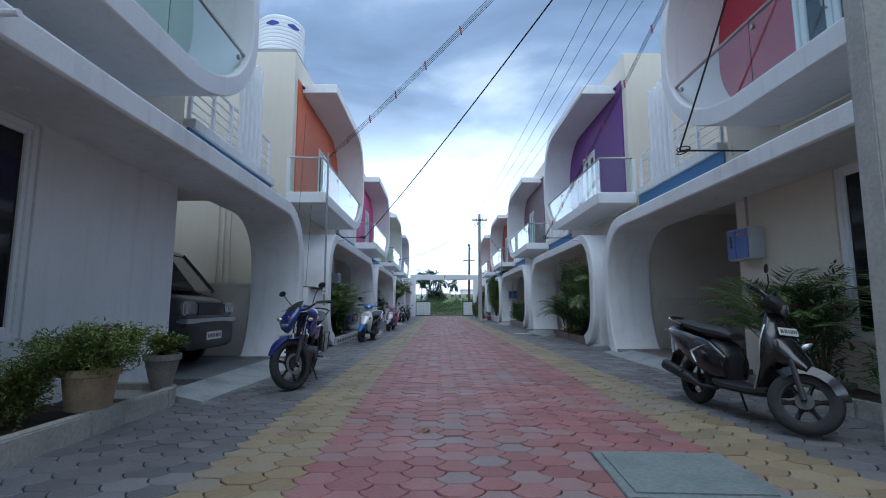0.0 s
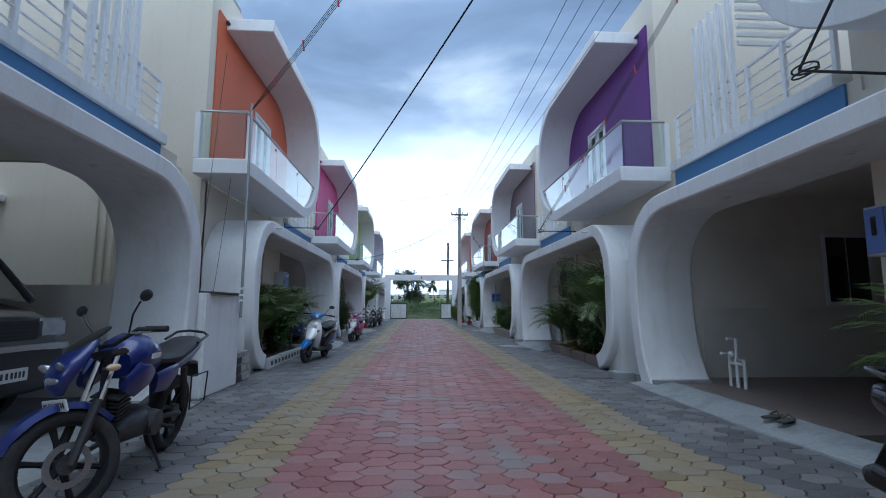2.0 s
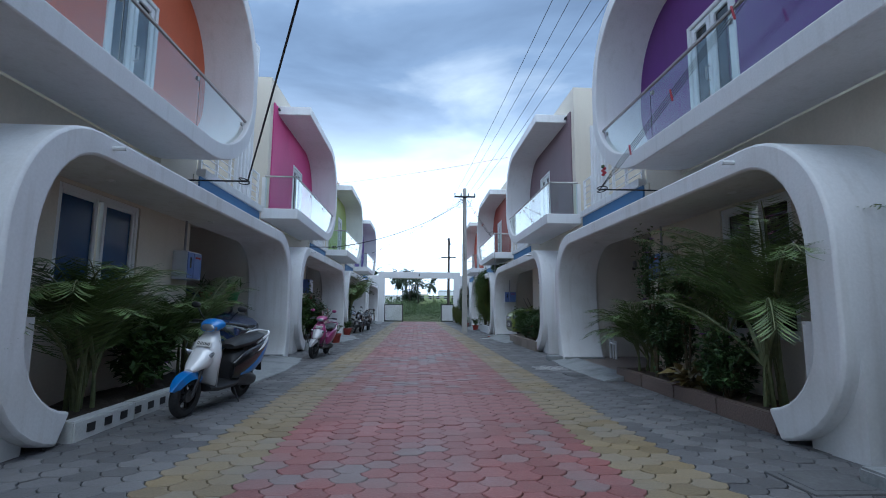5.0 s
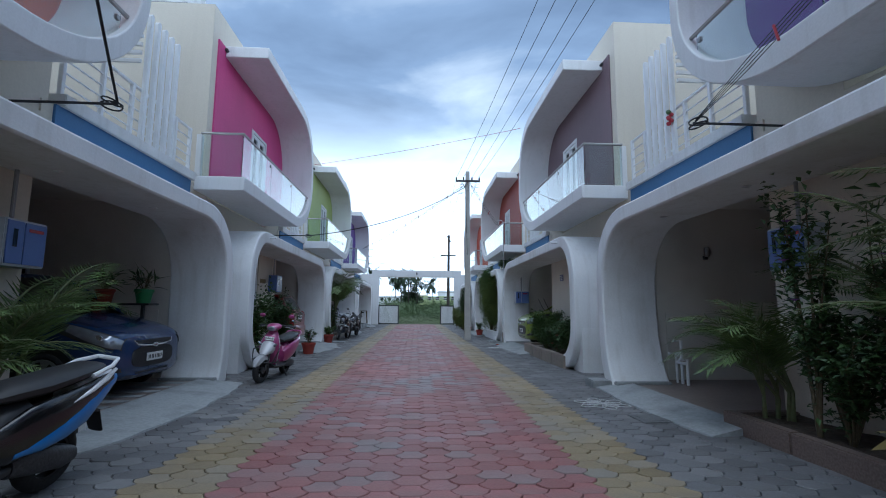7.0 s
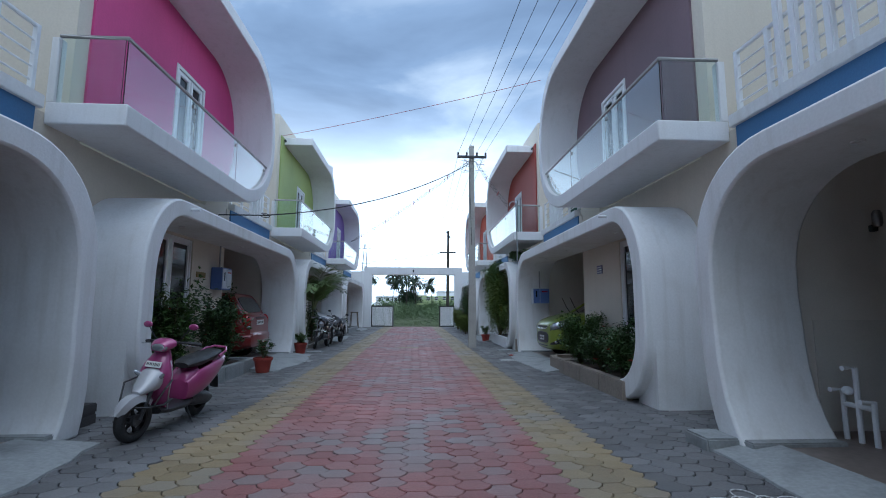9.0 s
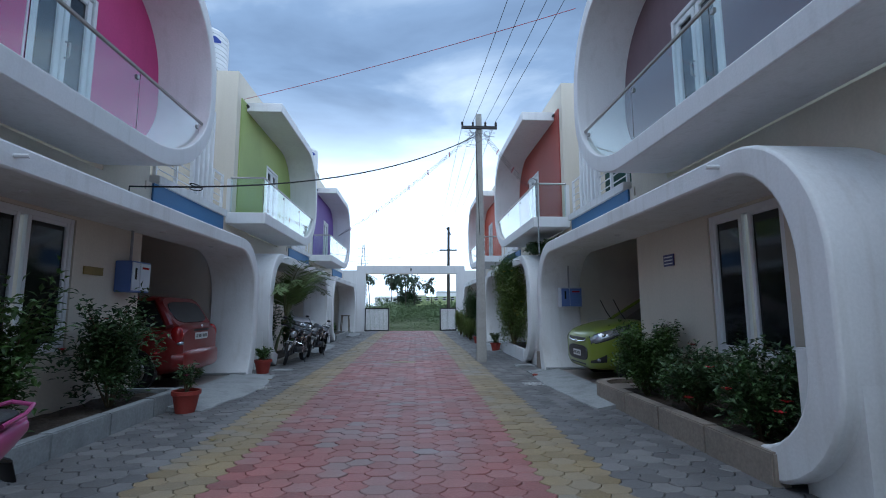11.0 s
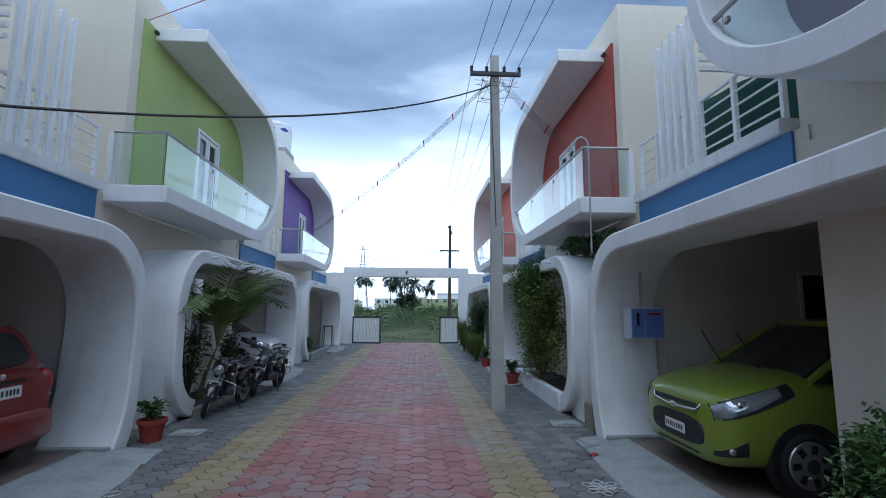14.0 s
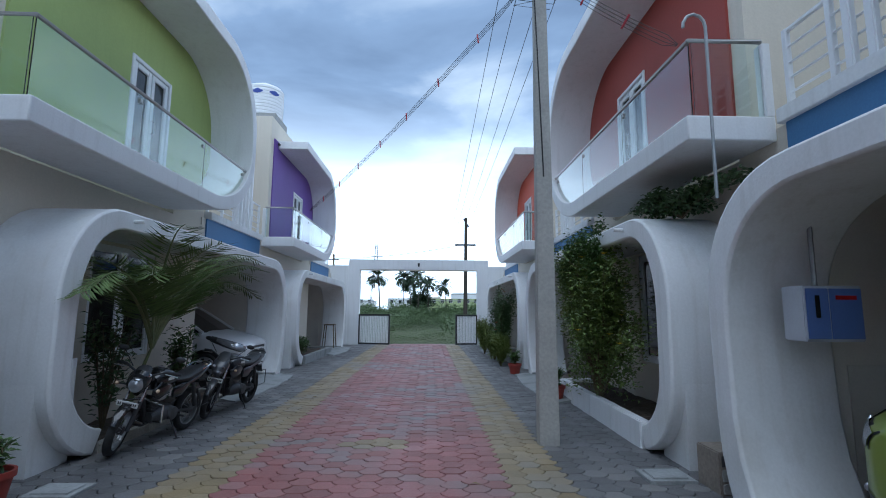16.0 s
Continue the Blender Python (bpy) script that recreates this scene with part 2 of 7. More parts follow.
for nm, col in (("orange", (0.62, 0.135, 0.055)), ("pink", (0.62, 0.06, 0.24)), ("lime_green", (0.38, 0.47, 0.15)),
                ("violet", (0.15, 0.065, 0.33)), ("purple", (0.135, 0.03, 0.215)), ("mauve_grey", (0.19, 0.125, 0.145)),
                ("brick_red", (0.33, 0.05, 0.035)), ("crimson", (0.42, 0.03, 0.055)), ("pale_green", (0.45, 0.55, 0.42)), ("coral", (0.6, 0.1, 0.05))):
    ACCENT[nm] = mat(nm + "_wall_paint", col, 0.62, grain=0.05, grain_scale=35, stain=0.25, stain_scale=0.9, bump=0.1, streak=0.12)

# ---------------------------------------------------------------- ground and lane
def sheet(name, x0, x1, y0, y1, z, m, label, kind="structure", nx=1, ny=1):
    bm = B()
    bmesh.ops.create_grid(bm, x_segments=nx, y_segments=ny, size=0.5)
    for v in bm.verts:
        v.co = ((x0 + x1) / 2 + v.co.x * (x1 - x0), (y0 + y1) / 2 + v.co.y * (y1 - y0), z)
    return tagged(part(name, bm, m), label, "ground", kind=kind)


M_BASE = mat("sand_bed", (0.07, 0.065, 0.06), 0.95, grain=0.4, grain_scale=20, bump=0.5)
M_FIELD = mat("scrub_soil", (0.10, 0.12, 0.05), 0.95, grain=0.4, grain_scale=3, stain=0.6, stain_scale=0.2, stain_color=(0.14, 0.10, 0.05))
sheet("ground", -700, 700, -200, 1500, -0.045, M_FIELD, "scrubby green-brown open ground around the lane")
sheet("road_bed", -3.4, 4.4, -12, 43.6, -0.03, M_BASE, "dark sand bed under the lane paving")

# ---------------------------------------------------------------- houses
PITCH = 8.05
LOWER_O = ([(7.12, 0.0), (7.25, 0.18), (7.37, 0.40), (7.47, 0.70), (7.54, 1.05), (7.58, 1.35), (7.58, 1.6)]
           + arc(6.58, 1.60, 1.0, 1.0, 8, 90, 10, 2.1) + [(4.5, 2.60), (2.5, 2.60)]
           + arc(1.42, 1.55, 0.87, 1.05, 90, 180, 10, 2.1) + [(0.55, 0.95)]
           + arc(1.33, 0.85, 0.78, 0.85, 188, 262, 7))
LOWER_I = ([(6.80, 0.0), (6.96, 0.18), (7.11, 0.40), (7.23, 0.70), (7.30, 1.05), (7.34, 1.35), (7.34, 1.6)]
           + arc(6.48, 1.52, 0.86, 0.86, 8, 90, 10, 2.1) + [(4.5, 2.38), (2.5, 2.38)]
           + arc(1.46, 1.52, 0.64, 0.86, 90, 180, 10, 2.1) + [(0.82, 0.98)]
           + arc(1.43, 0.90, 0.61, 0.66, 188, 262, 7))
UPPER_O = ([(0.85, 6.14), (2.0, 6.14), (3.3, 6.14)] + arc(3.75, 4.80, 1.32, 1.34, 88, 4, 12, 2.0) + [(5.08, 4.6)]
           + arc(3.4, 4.45, 1.68, 1.37, -2, -88, 14, 2.0) + [(2.6, 3.08), (0.0, 3.08)])
UPPER_I = ([(0.85, 5.92), (2.0, 5.92), (3.3, 5.92)] + arc(3.72, 4.76, 1.18, 1.16, 88, 4, 12, 2.0) + [(4.92, 4.6)]
           + arc(3.4, 4.45, 1.52, 1.13, -2, -88, 14, 2.0) + [(2.6, 3.32), (0.0, 3.32)])
DEPTH = 0.84
WIN = {("left", 1): (1.35, 2.88, 0.65, 2.37), ("right", 1): (1.7, 3.2, 0.56, 2.37), "left": (2.1, 3.5, 0.82, 2.34), "right": (1.9, 3.06, 0.77, 2.35)}
CORNER = {("left", 1): 4.9}
LEG = {("right", 1): 0.40, ("right", 3): 0.22, ("left", 2): 0.26}   # how much farther down the lane a leg stands
UPRIGHT = {("left", 2): 0.42, ("left", 3): 0.25, ("right", 2): 0.22, ("right", 3): 0.28}   # how much steeper a leg stands


def shell_floor(s):
    """Height of the balcony surround's inner edge."""
    return 3.32 if s < 3.4 else 4.45 - 1.13 * math.sqrt(max(0.0, 1 - ((s - 3.4) / 1.52) ** 2))


def window_unit(parent, mx, d, s0, s1, z0, z1, sashes=2, curtain=None):
    w = part("window", frame_mesh(mx, d - 0.03, d + 0.06, s0, s1, z0, z1, 0.06), M_UPVC, parent, "white plastic framed window")
    step = (s1 - s0) / sashes
    for k in range(sashes):
        a, b = s0 + k * step + 0.05, s0 + (k + 1) * step - 0.05
        part("sash", frame_mesh(mx, d - 0.015, d + 0.035, a, b, z0 + 0.05, z1 - 0.05, 0.05), M_UPVC, w)
        bm = B()
        box(bm, *sorted((mx * (d + 0.01), mx * (d + 0.02))), a + 0.04, b - 0.04, z0 + 0.09, z1 - 0.09)
        part("pane", bm, curtain or M_DARKGLASS, w)
    return w


def frame_mesh(mx, d0, d1, s0, s1, z0, z1, t):
    bm = B()
    x0, x1 = sorted((mx * d0, mx * d1))
    box(bm, x0, x1, s0, s0 + t, z0, z1, 0.006)
    box(bm, x0, x1, s1 - t, s1, z0, z1, 0.006)
    box(bm, x0, x1, s0 + t, s1 - t, z0, z0 + t, 0.006)
    box(bm, x0, x1, s0 + t, s1 - t, z1 - t, z1, 0.006)
    return bm


def wall_mesh(mx, d0, d1, s0, s1, z0, z1, holes=()):
    """A wall along the lane with rectangular openings cut through it."""
    bm = B()
    ss = sorted({s0, s1, *[h[0] for h in holes], *[h[1] for h in holes]})
    x0, x1 = sorted((mx * d0, mx * d1))
    for a, b in zip(ss, ss[1:]):
        zs = [z0, z1]
        for h in holes:
            if h[0] <= a and h[1] >= b:
                zs = sorted(zs + [h[2], h[3]])
        for k in range(0, len(zs), 2):
            if zs[k + 1] - zs[k] > 0.001:
                box(bm, x0, x1, a, b, zs[k], zs[k + 1])
    bmesh.ops.remove_doubles(bm, verts=bm.verts[:], dist=0.0005)
    return bm


def house(side, k, y0, accent, color_word, length=PITCH, plant_wall=True, fins_high=True, long=0.0):
    mx = -1 if side == "left" else 1
    X0 = XL if mx < 0 else XR
    win = WIN.get((side, k), WIN[side])
    deep = 5.2 if (side, k) == ("left", 1) else 6.0
    cn = CORNER.get((side, k), 4.85)
    h = thing("house", pose(X0, y0, 0), f"white curved villa with {color_word} balcony wall", "house", "villas along the lane")

    def bx(d0, d1, s0, s1, z0, z1, bev=0.0, bm=None):
        bm = bm or B()
        x0, x1 = sorted((mx * d0, mx * d1))
        return box(bm, x0, x1, s0, s1, z0, z1, bev)

    up = UPRIGHT.get((side, k), 0.18)
    leg = LEG.get((side, k), 0.0)
    steep = lambda s, z: s + (leg if s > 5.0 else 0.0) + (up * ((1.6 - z) / 1.6) ** 2 if s > 6.5 and z < 1.6 else 0.0)
    lo = [(s - long if s < 3 else steep(s, z), z) for s, z in LOWER_O]
    li = [(s - long if s < 3 else steep(s, z), z) for s, z in LOWER_I]
    # lower storey: curved white canopy on a bent post and a flared leg
    canopy = part("canopy", band(B(), lo, li, 0.0, DEPTH + 0.02, mx), M_WHITE_DIRTY, h, "white rounded porch canopy with flared leg", True)
    mod = canopy.modifiers.new("edge", "BEVEL")
    mod.width, mod.segments, mod.limit_method, mod.angle_limit = 0.025, 2, "ANGLE", radians(50)
    part("spout", tube(B(), [(mx * 0.05, 1.55, 2.5), (-mx * 0.12, 1.55, 2.5)], 0.022), M_UPVC, canopy)
    d = DEPTH
    part("front_wall", wall_mesh(mx, d, d + 0.2, 0.5 - long, cn, 0.0, 3.06, [win]), M_WHITE if (side, k) == ("left", 1) else M_CREAM, h, "painted front wall")
    part("post_base", bx(0.13, d + 0.01, 0.555 - long, 1.05 - long, -0.02, 1.0), M_WHITE_DIRTY, h, "stained white base of the canopy post")
    window_unit(h, mx, d + 0.05, *win, curtain=M_CURTAIN if (side, k) == ("left", 2) else None)
    part("lintel_wall", bx(d, d + 0.2, cn, length + 0.5, 2.62, 3.06), M_CREAM, h)
    part("side_wall", bx(d + 0.2, 5.2, cn - 0.2, cn, 0.0, 3.06), M_INNER, h)
    part("party_wall", bx(d + 0.02, 5.2, 7.45 + leg, 7.65 + leg, 0.0, 1.32 if (side, k) == ("left", 1) else 3.06), M_INNER, h)
    if (side, k) != ("left", 1):
        # dado and a small window in the far wall of the carport
        sf = 7.45 + leg
        part("dado", bx(d + 0.205, 4.98, sf - 0.012, sf - 0.001, 0.061, 1.08), M_DADO, h, "pale painted dado in the carport")
        turned = Matrix(((0, mx, 0, 0), (1, 0, 0, sf - 0.02), (0, 0, 1, 0), (0, 0, 0, 1)))
        wn = part("carport_window", moved(frame_mesh(1, -0.02, 0.018, 3.0, 3.78, 1.12, 2.22, 0.055), turned), M_UPVC, h, "small white framed carport window")
        for a in (3.055, 3.405):
            part("pane", moved(box(B(), -0.006, 0.002, a, a + 0.32, 1.175, 2.165), turned), M_DARKGLASS, wn)
        if (side, k) == ("right", 2):
            lp = part("wall_lamp", moved(lathe(B(), [(0.03, 0), (0.042, 0.03), (0.042, 0.13), (0.025, 0.16), (0, 0.165)], "z", 14, (-0.055, 1.74, 1.98)), turned), M_STEEL, h, "small grey carport wall lamp", True)
            part("lamp_arm", moved(box(B(), -0.03, 0.018, 1.71, 1.77, 1.94, 2.0, 0.004), turned), M_DARKMETAL, lp)
    part("link_wall", bx(d - 0.02, d + 0.019, 7.40 + leg, length + 0.47, 0.0, 2.6), M_WHITE_DIRTY, h)
    part("leg_plinth", bx(0.02, d, 6.74 + up + leg, 7.10 + up + leg, -0.02, 0.095, 0.012), M_CEMENT, h, "grey cement plinth under the leg")
    back = part("back_wall", wall_mesh(mx, 5.0, 5.2, cn, 7.45 + leg, 0.0, 3.06, [(5.2, 6.15, 0.1, 2.15)]), M_INNER, h)
    part("carport_slab", bx(d + 0.2, min(deep, 5.2), cn, 7.45 + leg, 2.78, 3.05), M_INNER, h)
    dr = part("entrance_door", bx(5.02, 5.07, 5.25, 6.10, 0.1, 2.1, 0.004), M_DARKMETAL, h, "dark entrance door")
    part("door_frame", frame_mesh(mx, 4.97, 5.08, 5.2, 6.15, 0.08, 2.15, 0.05), M_UPVC, dr)
    part("carport_floor", bx(0.15, 5.0, cn - 0.1, 7.45 + leg, -0.02, 0.06), M_CEMENTFLOOR if (side, k) == ("left", 1) else M_TILE, h, "worn dark carport floor")
    # upper storey
    shell = part("balcony_shell", band(B(), UPPER_O, UPPER_I, 0.0, d, mx), M_WHITE, h, "white C-shaped balcony surround", True)
    mod = shell.modifiers.new("edge", "BEVEL")
    mod.width, mod.segments, mod.limit_method, mod.angle_limit = 0.015, 2, "ANGLE", radians(50)
    part("roof_spout", tube(B(), [(mx * 0.78, 0.86, 6.03), (mx * 0.78, 0.78, 6.03)], 0.03), M_DARKMETAL, shell)
    part("accent_wall", wall_mesh(mx, d - 0.03, d + 0.2, 0.55, 3.9, 3.3, 6.1, [(2.45, 3.45, 3.36, 5.1)]), accent, h, f"{color_word} painted balcony wall")
    edge = [(a, shell_floor(a) - 0.03) for a in (3.9, 4.05, 4.2, 4.35, 4.5, 4.62, 4.74, 4.84, 4.9)]
    part("accent_wall", prism(B(), edge + [(4.98, 4.5), (4.98, 6.1), (3.9, 6.1)], d - 0.03, d + 0.019, mx), accent, h)
    part("wall_backing", bx(d + 0.02, d + 0.2, 3.9, 4.95, 3.06, 6.1), M_CREAM, h)
    door = part("balcony_door", frame_mesh(mx, d - 0.05, d + 0.06, 2.45, 3.45, 3.34, 5.1, 0.06), M_UPVC, h, "white glazed double balcony door")
    for a, b in ((2.52, 2.94), (2.96, 3.38)):
        leaf = part("leaf", frame_mesh(mx, d - 0.03, d + 0.03, a, b, 3.37, 5.03, 0.075), M_UPVC, door)
        part("pane", bx(d, d + 0.01, a + 0.06, b - 0.06, 3.43, 4.97), M_DARKGLASS, door)
    part("handle", tube(B(), [(mx * (d - 0.04), 2.99, 4.1), (mx * (d - 0.09), 2.99, 4.12), (mx * (d - 0.09), 2.99, 4.28), (mx * (d - 0.04), 2.99, 4.3)], 0.012), M_STEEL, door)
    part("upper_block", wall_mesh(mx, d, d + 0.22, 0.55, 5.05, 6.1, 6.65), M_CREAM, h)
    part("tower_wall", bx(d, 6.0, 0.33, 0.55, 0.0 if (side, k) == ("left", 2) else 3.06, 6.65), M_CREAM, h, "cream upper side wall")
    part("upper_back", bx(d + 0.2, 6.0, 4.95, 5.06, 3.06, 6.65), M_CREAM, h)
    part("roof", bx(d + 0.22, 6.0, 0.55, 4.95, 6.3, 6.5), M_CONCRETE, h)
    part("band_wall", bx(d, d + 0.2, 4.85, length + 0.33, 3.06, 3.2), M_CREAM, h)
    # terrace between this house and the next
    part("blue_band", bx(d - 0.03, d - 0.001, 5.0, length - 0.15, 2.601, 3.2), M_BLUE, h, "blue painted band")
    part("ledge", bx(d - 0.08, d + 0.22, 5.05, length - 0.1, 3.2, 3.34, 0.008), M_WHITE_DIRTY, h, "stained white ledge")
    part("terrace_floor", bx(d + 0.22, deep, 5.06, length + 0.33, 3.06, 3.24), M_CONCRETE, h)
    part("terrace_back", bx(deep - 0.2, deep, 5.06, length + 0.33, 3.24, 5.9 if deep > 5 else 4.0), M_CREAM, h)
    rail = part("terrace_railing", bx(d + 0.02, d + 0.06, 5.10, length - 0.12, 4.05, 4.09, 0.008), M_RAIL, h, "white metal terrace railing")
    for s in (5.12, 5.75, 6.32, length - 0.62, length - 0.15):
        part("post", bx(d + 0.015, d + 0.065, s - 0.025, s + 0.025, 3.34, 4.09, 0.004), M_RAIL, rail)
    for z in (3.48, 3.62, 3.76, 3.91):
        part("bar", tube(B(), [(mx * (d + 0.04), 5.1, z), (mx * (d + 0.04), length - 0.12, z)], 0.012, 6), M_RAIL, rail)
    for j in range(5):
        s = length - 1.62 + 0.185 * j
        x0, x1 = sorted((mx * (d - 0.04), mx * (d + 0.02)))
        bm = box(B(), x0, x1, s + 0.01, s + 0.088, 3.34, 5.14, 0.01)
        f = part("fin", bm, M_RAIL, h, "tall white rounded screen fin")
        part("fin_cap", bmesh_cyl(mx * (d - 0.01), s + 0.049, 5.14, 0.054, 0.038), M_RAIL, f)
    louvre = part("louvre", bx(d + 0.02, d + 0.72, length - 1.69, length - 1.65, 5.02, 5.07), M_RAIL, h, "white horizontal louvre slats")
    for j in range(5):
        part("slat", bx(d + 0.02, d + 0.72, length - 1.69, length - 1.65, 4.42 + 0.12 * j, 4.47 + 0.12 * j), M_RAIL, louvre)
    for s in (2.2, 4.6, 6.2):
        part("downlight", lathe(B(), [(0.045, 0), (0.045, 0.012), (0.03, 0.012), (0.03, 0.0), (0.045, 0)], "z", 14, (mx * 0.42, s, 2.366)), M_UPVC, canopy)
    # glass parapet
    par = part("glass_railing", tube(B(), [(mx * 0.78, 0.04, 4.08), (mx * 0.08, 0.04, 4.08), (mx * 0.08, 4.82, 4.08)], 0.024, 8), M_STEEL, h, "frameless glass railing with steel handrail")
    for a, b in ((0.05, 1.62), (1.63, 3.2), (3.21, 4.72)):
        foot = [a + (b - a) * q / 8 for q in range(9)]
        g = part("glass_panel", prism(B(), [(q, shell_floor(q) - 0.02) for q in foot] + [(b, 4.06), (a, 4.06)], 0.075, 0.087, mx), M_RAILGLASS, par)
        g.visible_shadow = False
        part("clamp", bx(0.06, 0.1, b - 0.08, b - 0.03, 3.95, 4.0, 0.004), M_STEEL, par)
    g = part("glass_panel", bx(0.1, 0.76, 0.035, 0.047, 3.30, 4.06), M_RAILGLASS, par)
    g.visible_shadow = False
    part("end_post", bx(0.76, d, 0.0, 0.12, 3.32, 4.05, 0.006), M_WHITE_DIRTY, h)
    return h


def bmesh_cyl(x, y, z, half, r):
    bm = B()
    lathe(bm, [(r, -half / 2), (r, half / 2)], "x", 12, (x, y, z))
    return bm


def side_window(h):
    """Window with a concrete sunshade and fluted strips on the second house's side wall."""
    w = part("side_window", moved(frame_mesh(1, -0.05, 0.03, 0, 1.25, 0, 1.15, 0.06), pose(-4.15, 0.315, 1.45, 0, 0, 90)), M_UPVC, h, "white framed side window")
    for a in (0.06, 0.66):
        part("pane", moved(box(B(), -0.01, 0.0, a, a + 0.53, 0.06, 1.09), pose(-4.15, 0.315, 1.45, 0, 0, 90)), M_DARKGLASS, w)
    part("sunshade", box(B(), -5.6, -3.75, -0.12, 0.33, 2.66, 2.76, 0.01), M_WHITE, h, "white concrete sunshade over the side window")
    for k in range(3):
        part("wall_strip", box(B(), -2.42 + 0.13 * k, -2.35 + 0.13 * k, 0.295, 0.33, 0.0, 3.6, 0.008), M_CREAM, h)


M_CEMENTFLOOR = mat("worn_cement_floor", (0.16, 0.16, 0.165), 0.8, grain=0.25, grain_scale=20, stain=0.5, stain_scale=1.5, bump=0.4)
M_CURTAIN = mat("blue_curtained_glass", (0.02, 0.06, 0.16), 0.12, stain=0.4, stain_scale=2)
M_TILE = mat("dark_floor_tile", (0.20, 0.16, 0.14), 0.45, grain=0.2, grain_scale=15, stain=0.4, stain_scale=1.0)
LEFT = [(0.92, "pale_green", "pale green"), (9.85, "orange", "orange"), (17.92, "pink", "pink"), (25.7, "lime_green", "lime green"), (33.65, "violet", "violet")]
RIGHT = [(1.75, "crimson", "crimson red"), (9.84, "purple", "purple"), (17.95, "mauve_grey", "mauve grey"), (25.88, "brick_red", "brick red"), (33.8, "coral", "coral orange")]
HOUSES = {}
for side, rows in (("left", LEFT), ("right", RIGHT)):
    for k, (y0, a, w) in enumerate(rows):
        nxt = min(rows[k + 1][0] - y0, 8.15) if k < 4 else PITCH
        HOUSES[side, k + 1] = house(side, k + 1, y0, ACCENT[a], w, nxt, long=3.4 if (side, k) == ("right", 0) else 0.0)

side_window(HOUSES["left", 2])

# ---------------------------------------------------------------- gate at the end of the lane
GY = 42.6


def gate():
    g = thing("gateway", pose(0, GY, 0), "white painted entrance arch with a flat beam", "gateway", kind="structure")
    part("pillar", box(B(), -2.55, -2.05, 0, 0.35, 0, 3.72, 0.015), M_WHITE, g)
    part("pillar", box(B(), 3.12, 3.62, 0, 0.35, 0, 3.72, 0.015), M_WHITE, g)
    part("beam", box(B(), -2.05, 3.12, 0.0, 0.35, 3.27, 3.72, 0.015), M_WHITE, g)
    part("beam_soffit", box(B(), -2.05, 3.12, 0.01, 0.34, 3.245, 3.268), M_CREAM, g)
    part("wing_wall", box(B(), -4.6, -2.552, 0, 0.3, 0, 3.45, 0.02), M_WHITE, g)
    part("wing_wall", box(B(), 3.622, 5.6, 0, 0.3, 0, 3.45, 0.02), M_WHITE, g)
    lamp = part("arch_lamp", blob(B(), (0.53, -0.06, 3.5), 0.05, 0.05, 0.08, 10), M_DARKMETAL, g)
    part("lamp_bracket", box(B(), 0.5, 0.56, -0.03, 0.005, 3.4, 3.45), M_DARKMETAL, lamp)
    for s, hinge, wdt in ((1, -2.03, 1.42), (-1, 3.10, 0.98)):
        leaf = thing("metal_gate", pose(hinge, GY - 0.12, 0, 0, 0, (-14 if s > 0 else 14)), "open low gate leaf with black frame and pale vertical slats", "gate", "gate leaves")
        fr = B()
        x0, x1 = (0.0, wdt) if s > 0 else (-wdt, 0.0)
        box(fr, x0, x0 + 0.06, -0.03, 0.03, 0.04, 1.32)
        box(fr, x1 - 0.06, x1, -0.03, 0.03, 0.04, 1.32)
        box(fr, x0 + 0.06, x1 - 0.06, -0.03, 0.03, 0.04, 0.11)
        box(fr, x0 + 0.06, x1 - 0.06, -0.03, 0.03, 1.25, 1.32)
        part("gate_frame", fr, M_DARKMETAL, leaf)
        n = int(wdt / 0.075)
        for k in range(n):
            x = x0 + 0.075 + (wdt - 0.15) * k / (n - 1)
            part("slat", box(B(), x - 0.027, x + 0.027, -0.012, 0.012, 0.11, 1.25), M_UPVC, leaf)
    return g


gate()

# ---------------------------------------------------------------- power poles and lines
M_POLE = mat("pole_concrete", (0.42, 0.41, 0.38), 0.85, grain=0.15, grain_scale=30, stain=0.4, stain_scale=3, bump=0.3)
M_WIRE = mat("black_cable", (0.012, 0.012, 0.013), 0.6)
M_GALV = mat("galvanised_pipe", (0.36, 0.37, 0.38), 0.45, 0.7, grain=0.15, stain=0.4, stain_scale=6)
M_REDPL = mat("red_plastic_spacer", (0.42, 0.03, 0.05), 0.5)


def pole(x, y, h, w, label="tall grey concrete power pole with iron cross-arm", arm=0.46):
    p = thing("power_pole", pose(x, y, 0), label, "utility pole", "power poles")
    bm = B()
    box(bm, -0.115, 0.115, -0.095, 0.095, -0.05, h, 0.012)
    for v in bm.verts:
        f = 1 - 0.38 * max(v.co.z, 0) / h
        v.co.x *= f * w
        v.co.y *= f * w
    part("shaft", bm, M_POLE, p)
    a = part("cross_arm", box(B(), -arm, arm, -0.13, -0.075, h - 0.43, h - 0.355, 0.004), M_DARKMETAL, p)
    for k in (-0.95, -0.35, 0.35, 0.95):
        part("insulator", lathe(B(), [(0.012, 0), (0.034, 0.03), (0.02, 0.05), (0.034, 0.08), (0.02, 0.11), (0.0, 0.12)], "z", 12, (k * arm, -0.1, h - 0.355)), M_BLACK, a, smooth=True)
    return p


PT = Vector((2.40, 27.35, 6.30))
P1 = Vector((3.02, 3.12, 6.30))
pole(PT.x, PT.y, 6.30, 1.0)
pole(P1.x, P1.y, 6.30, 1.0, "grey concrete power pole beside the kerb")


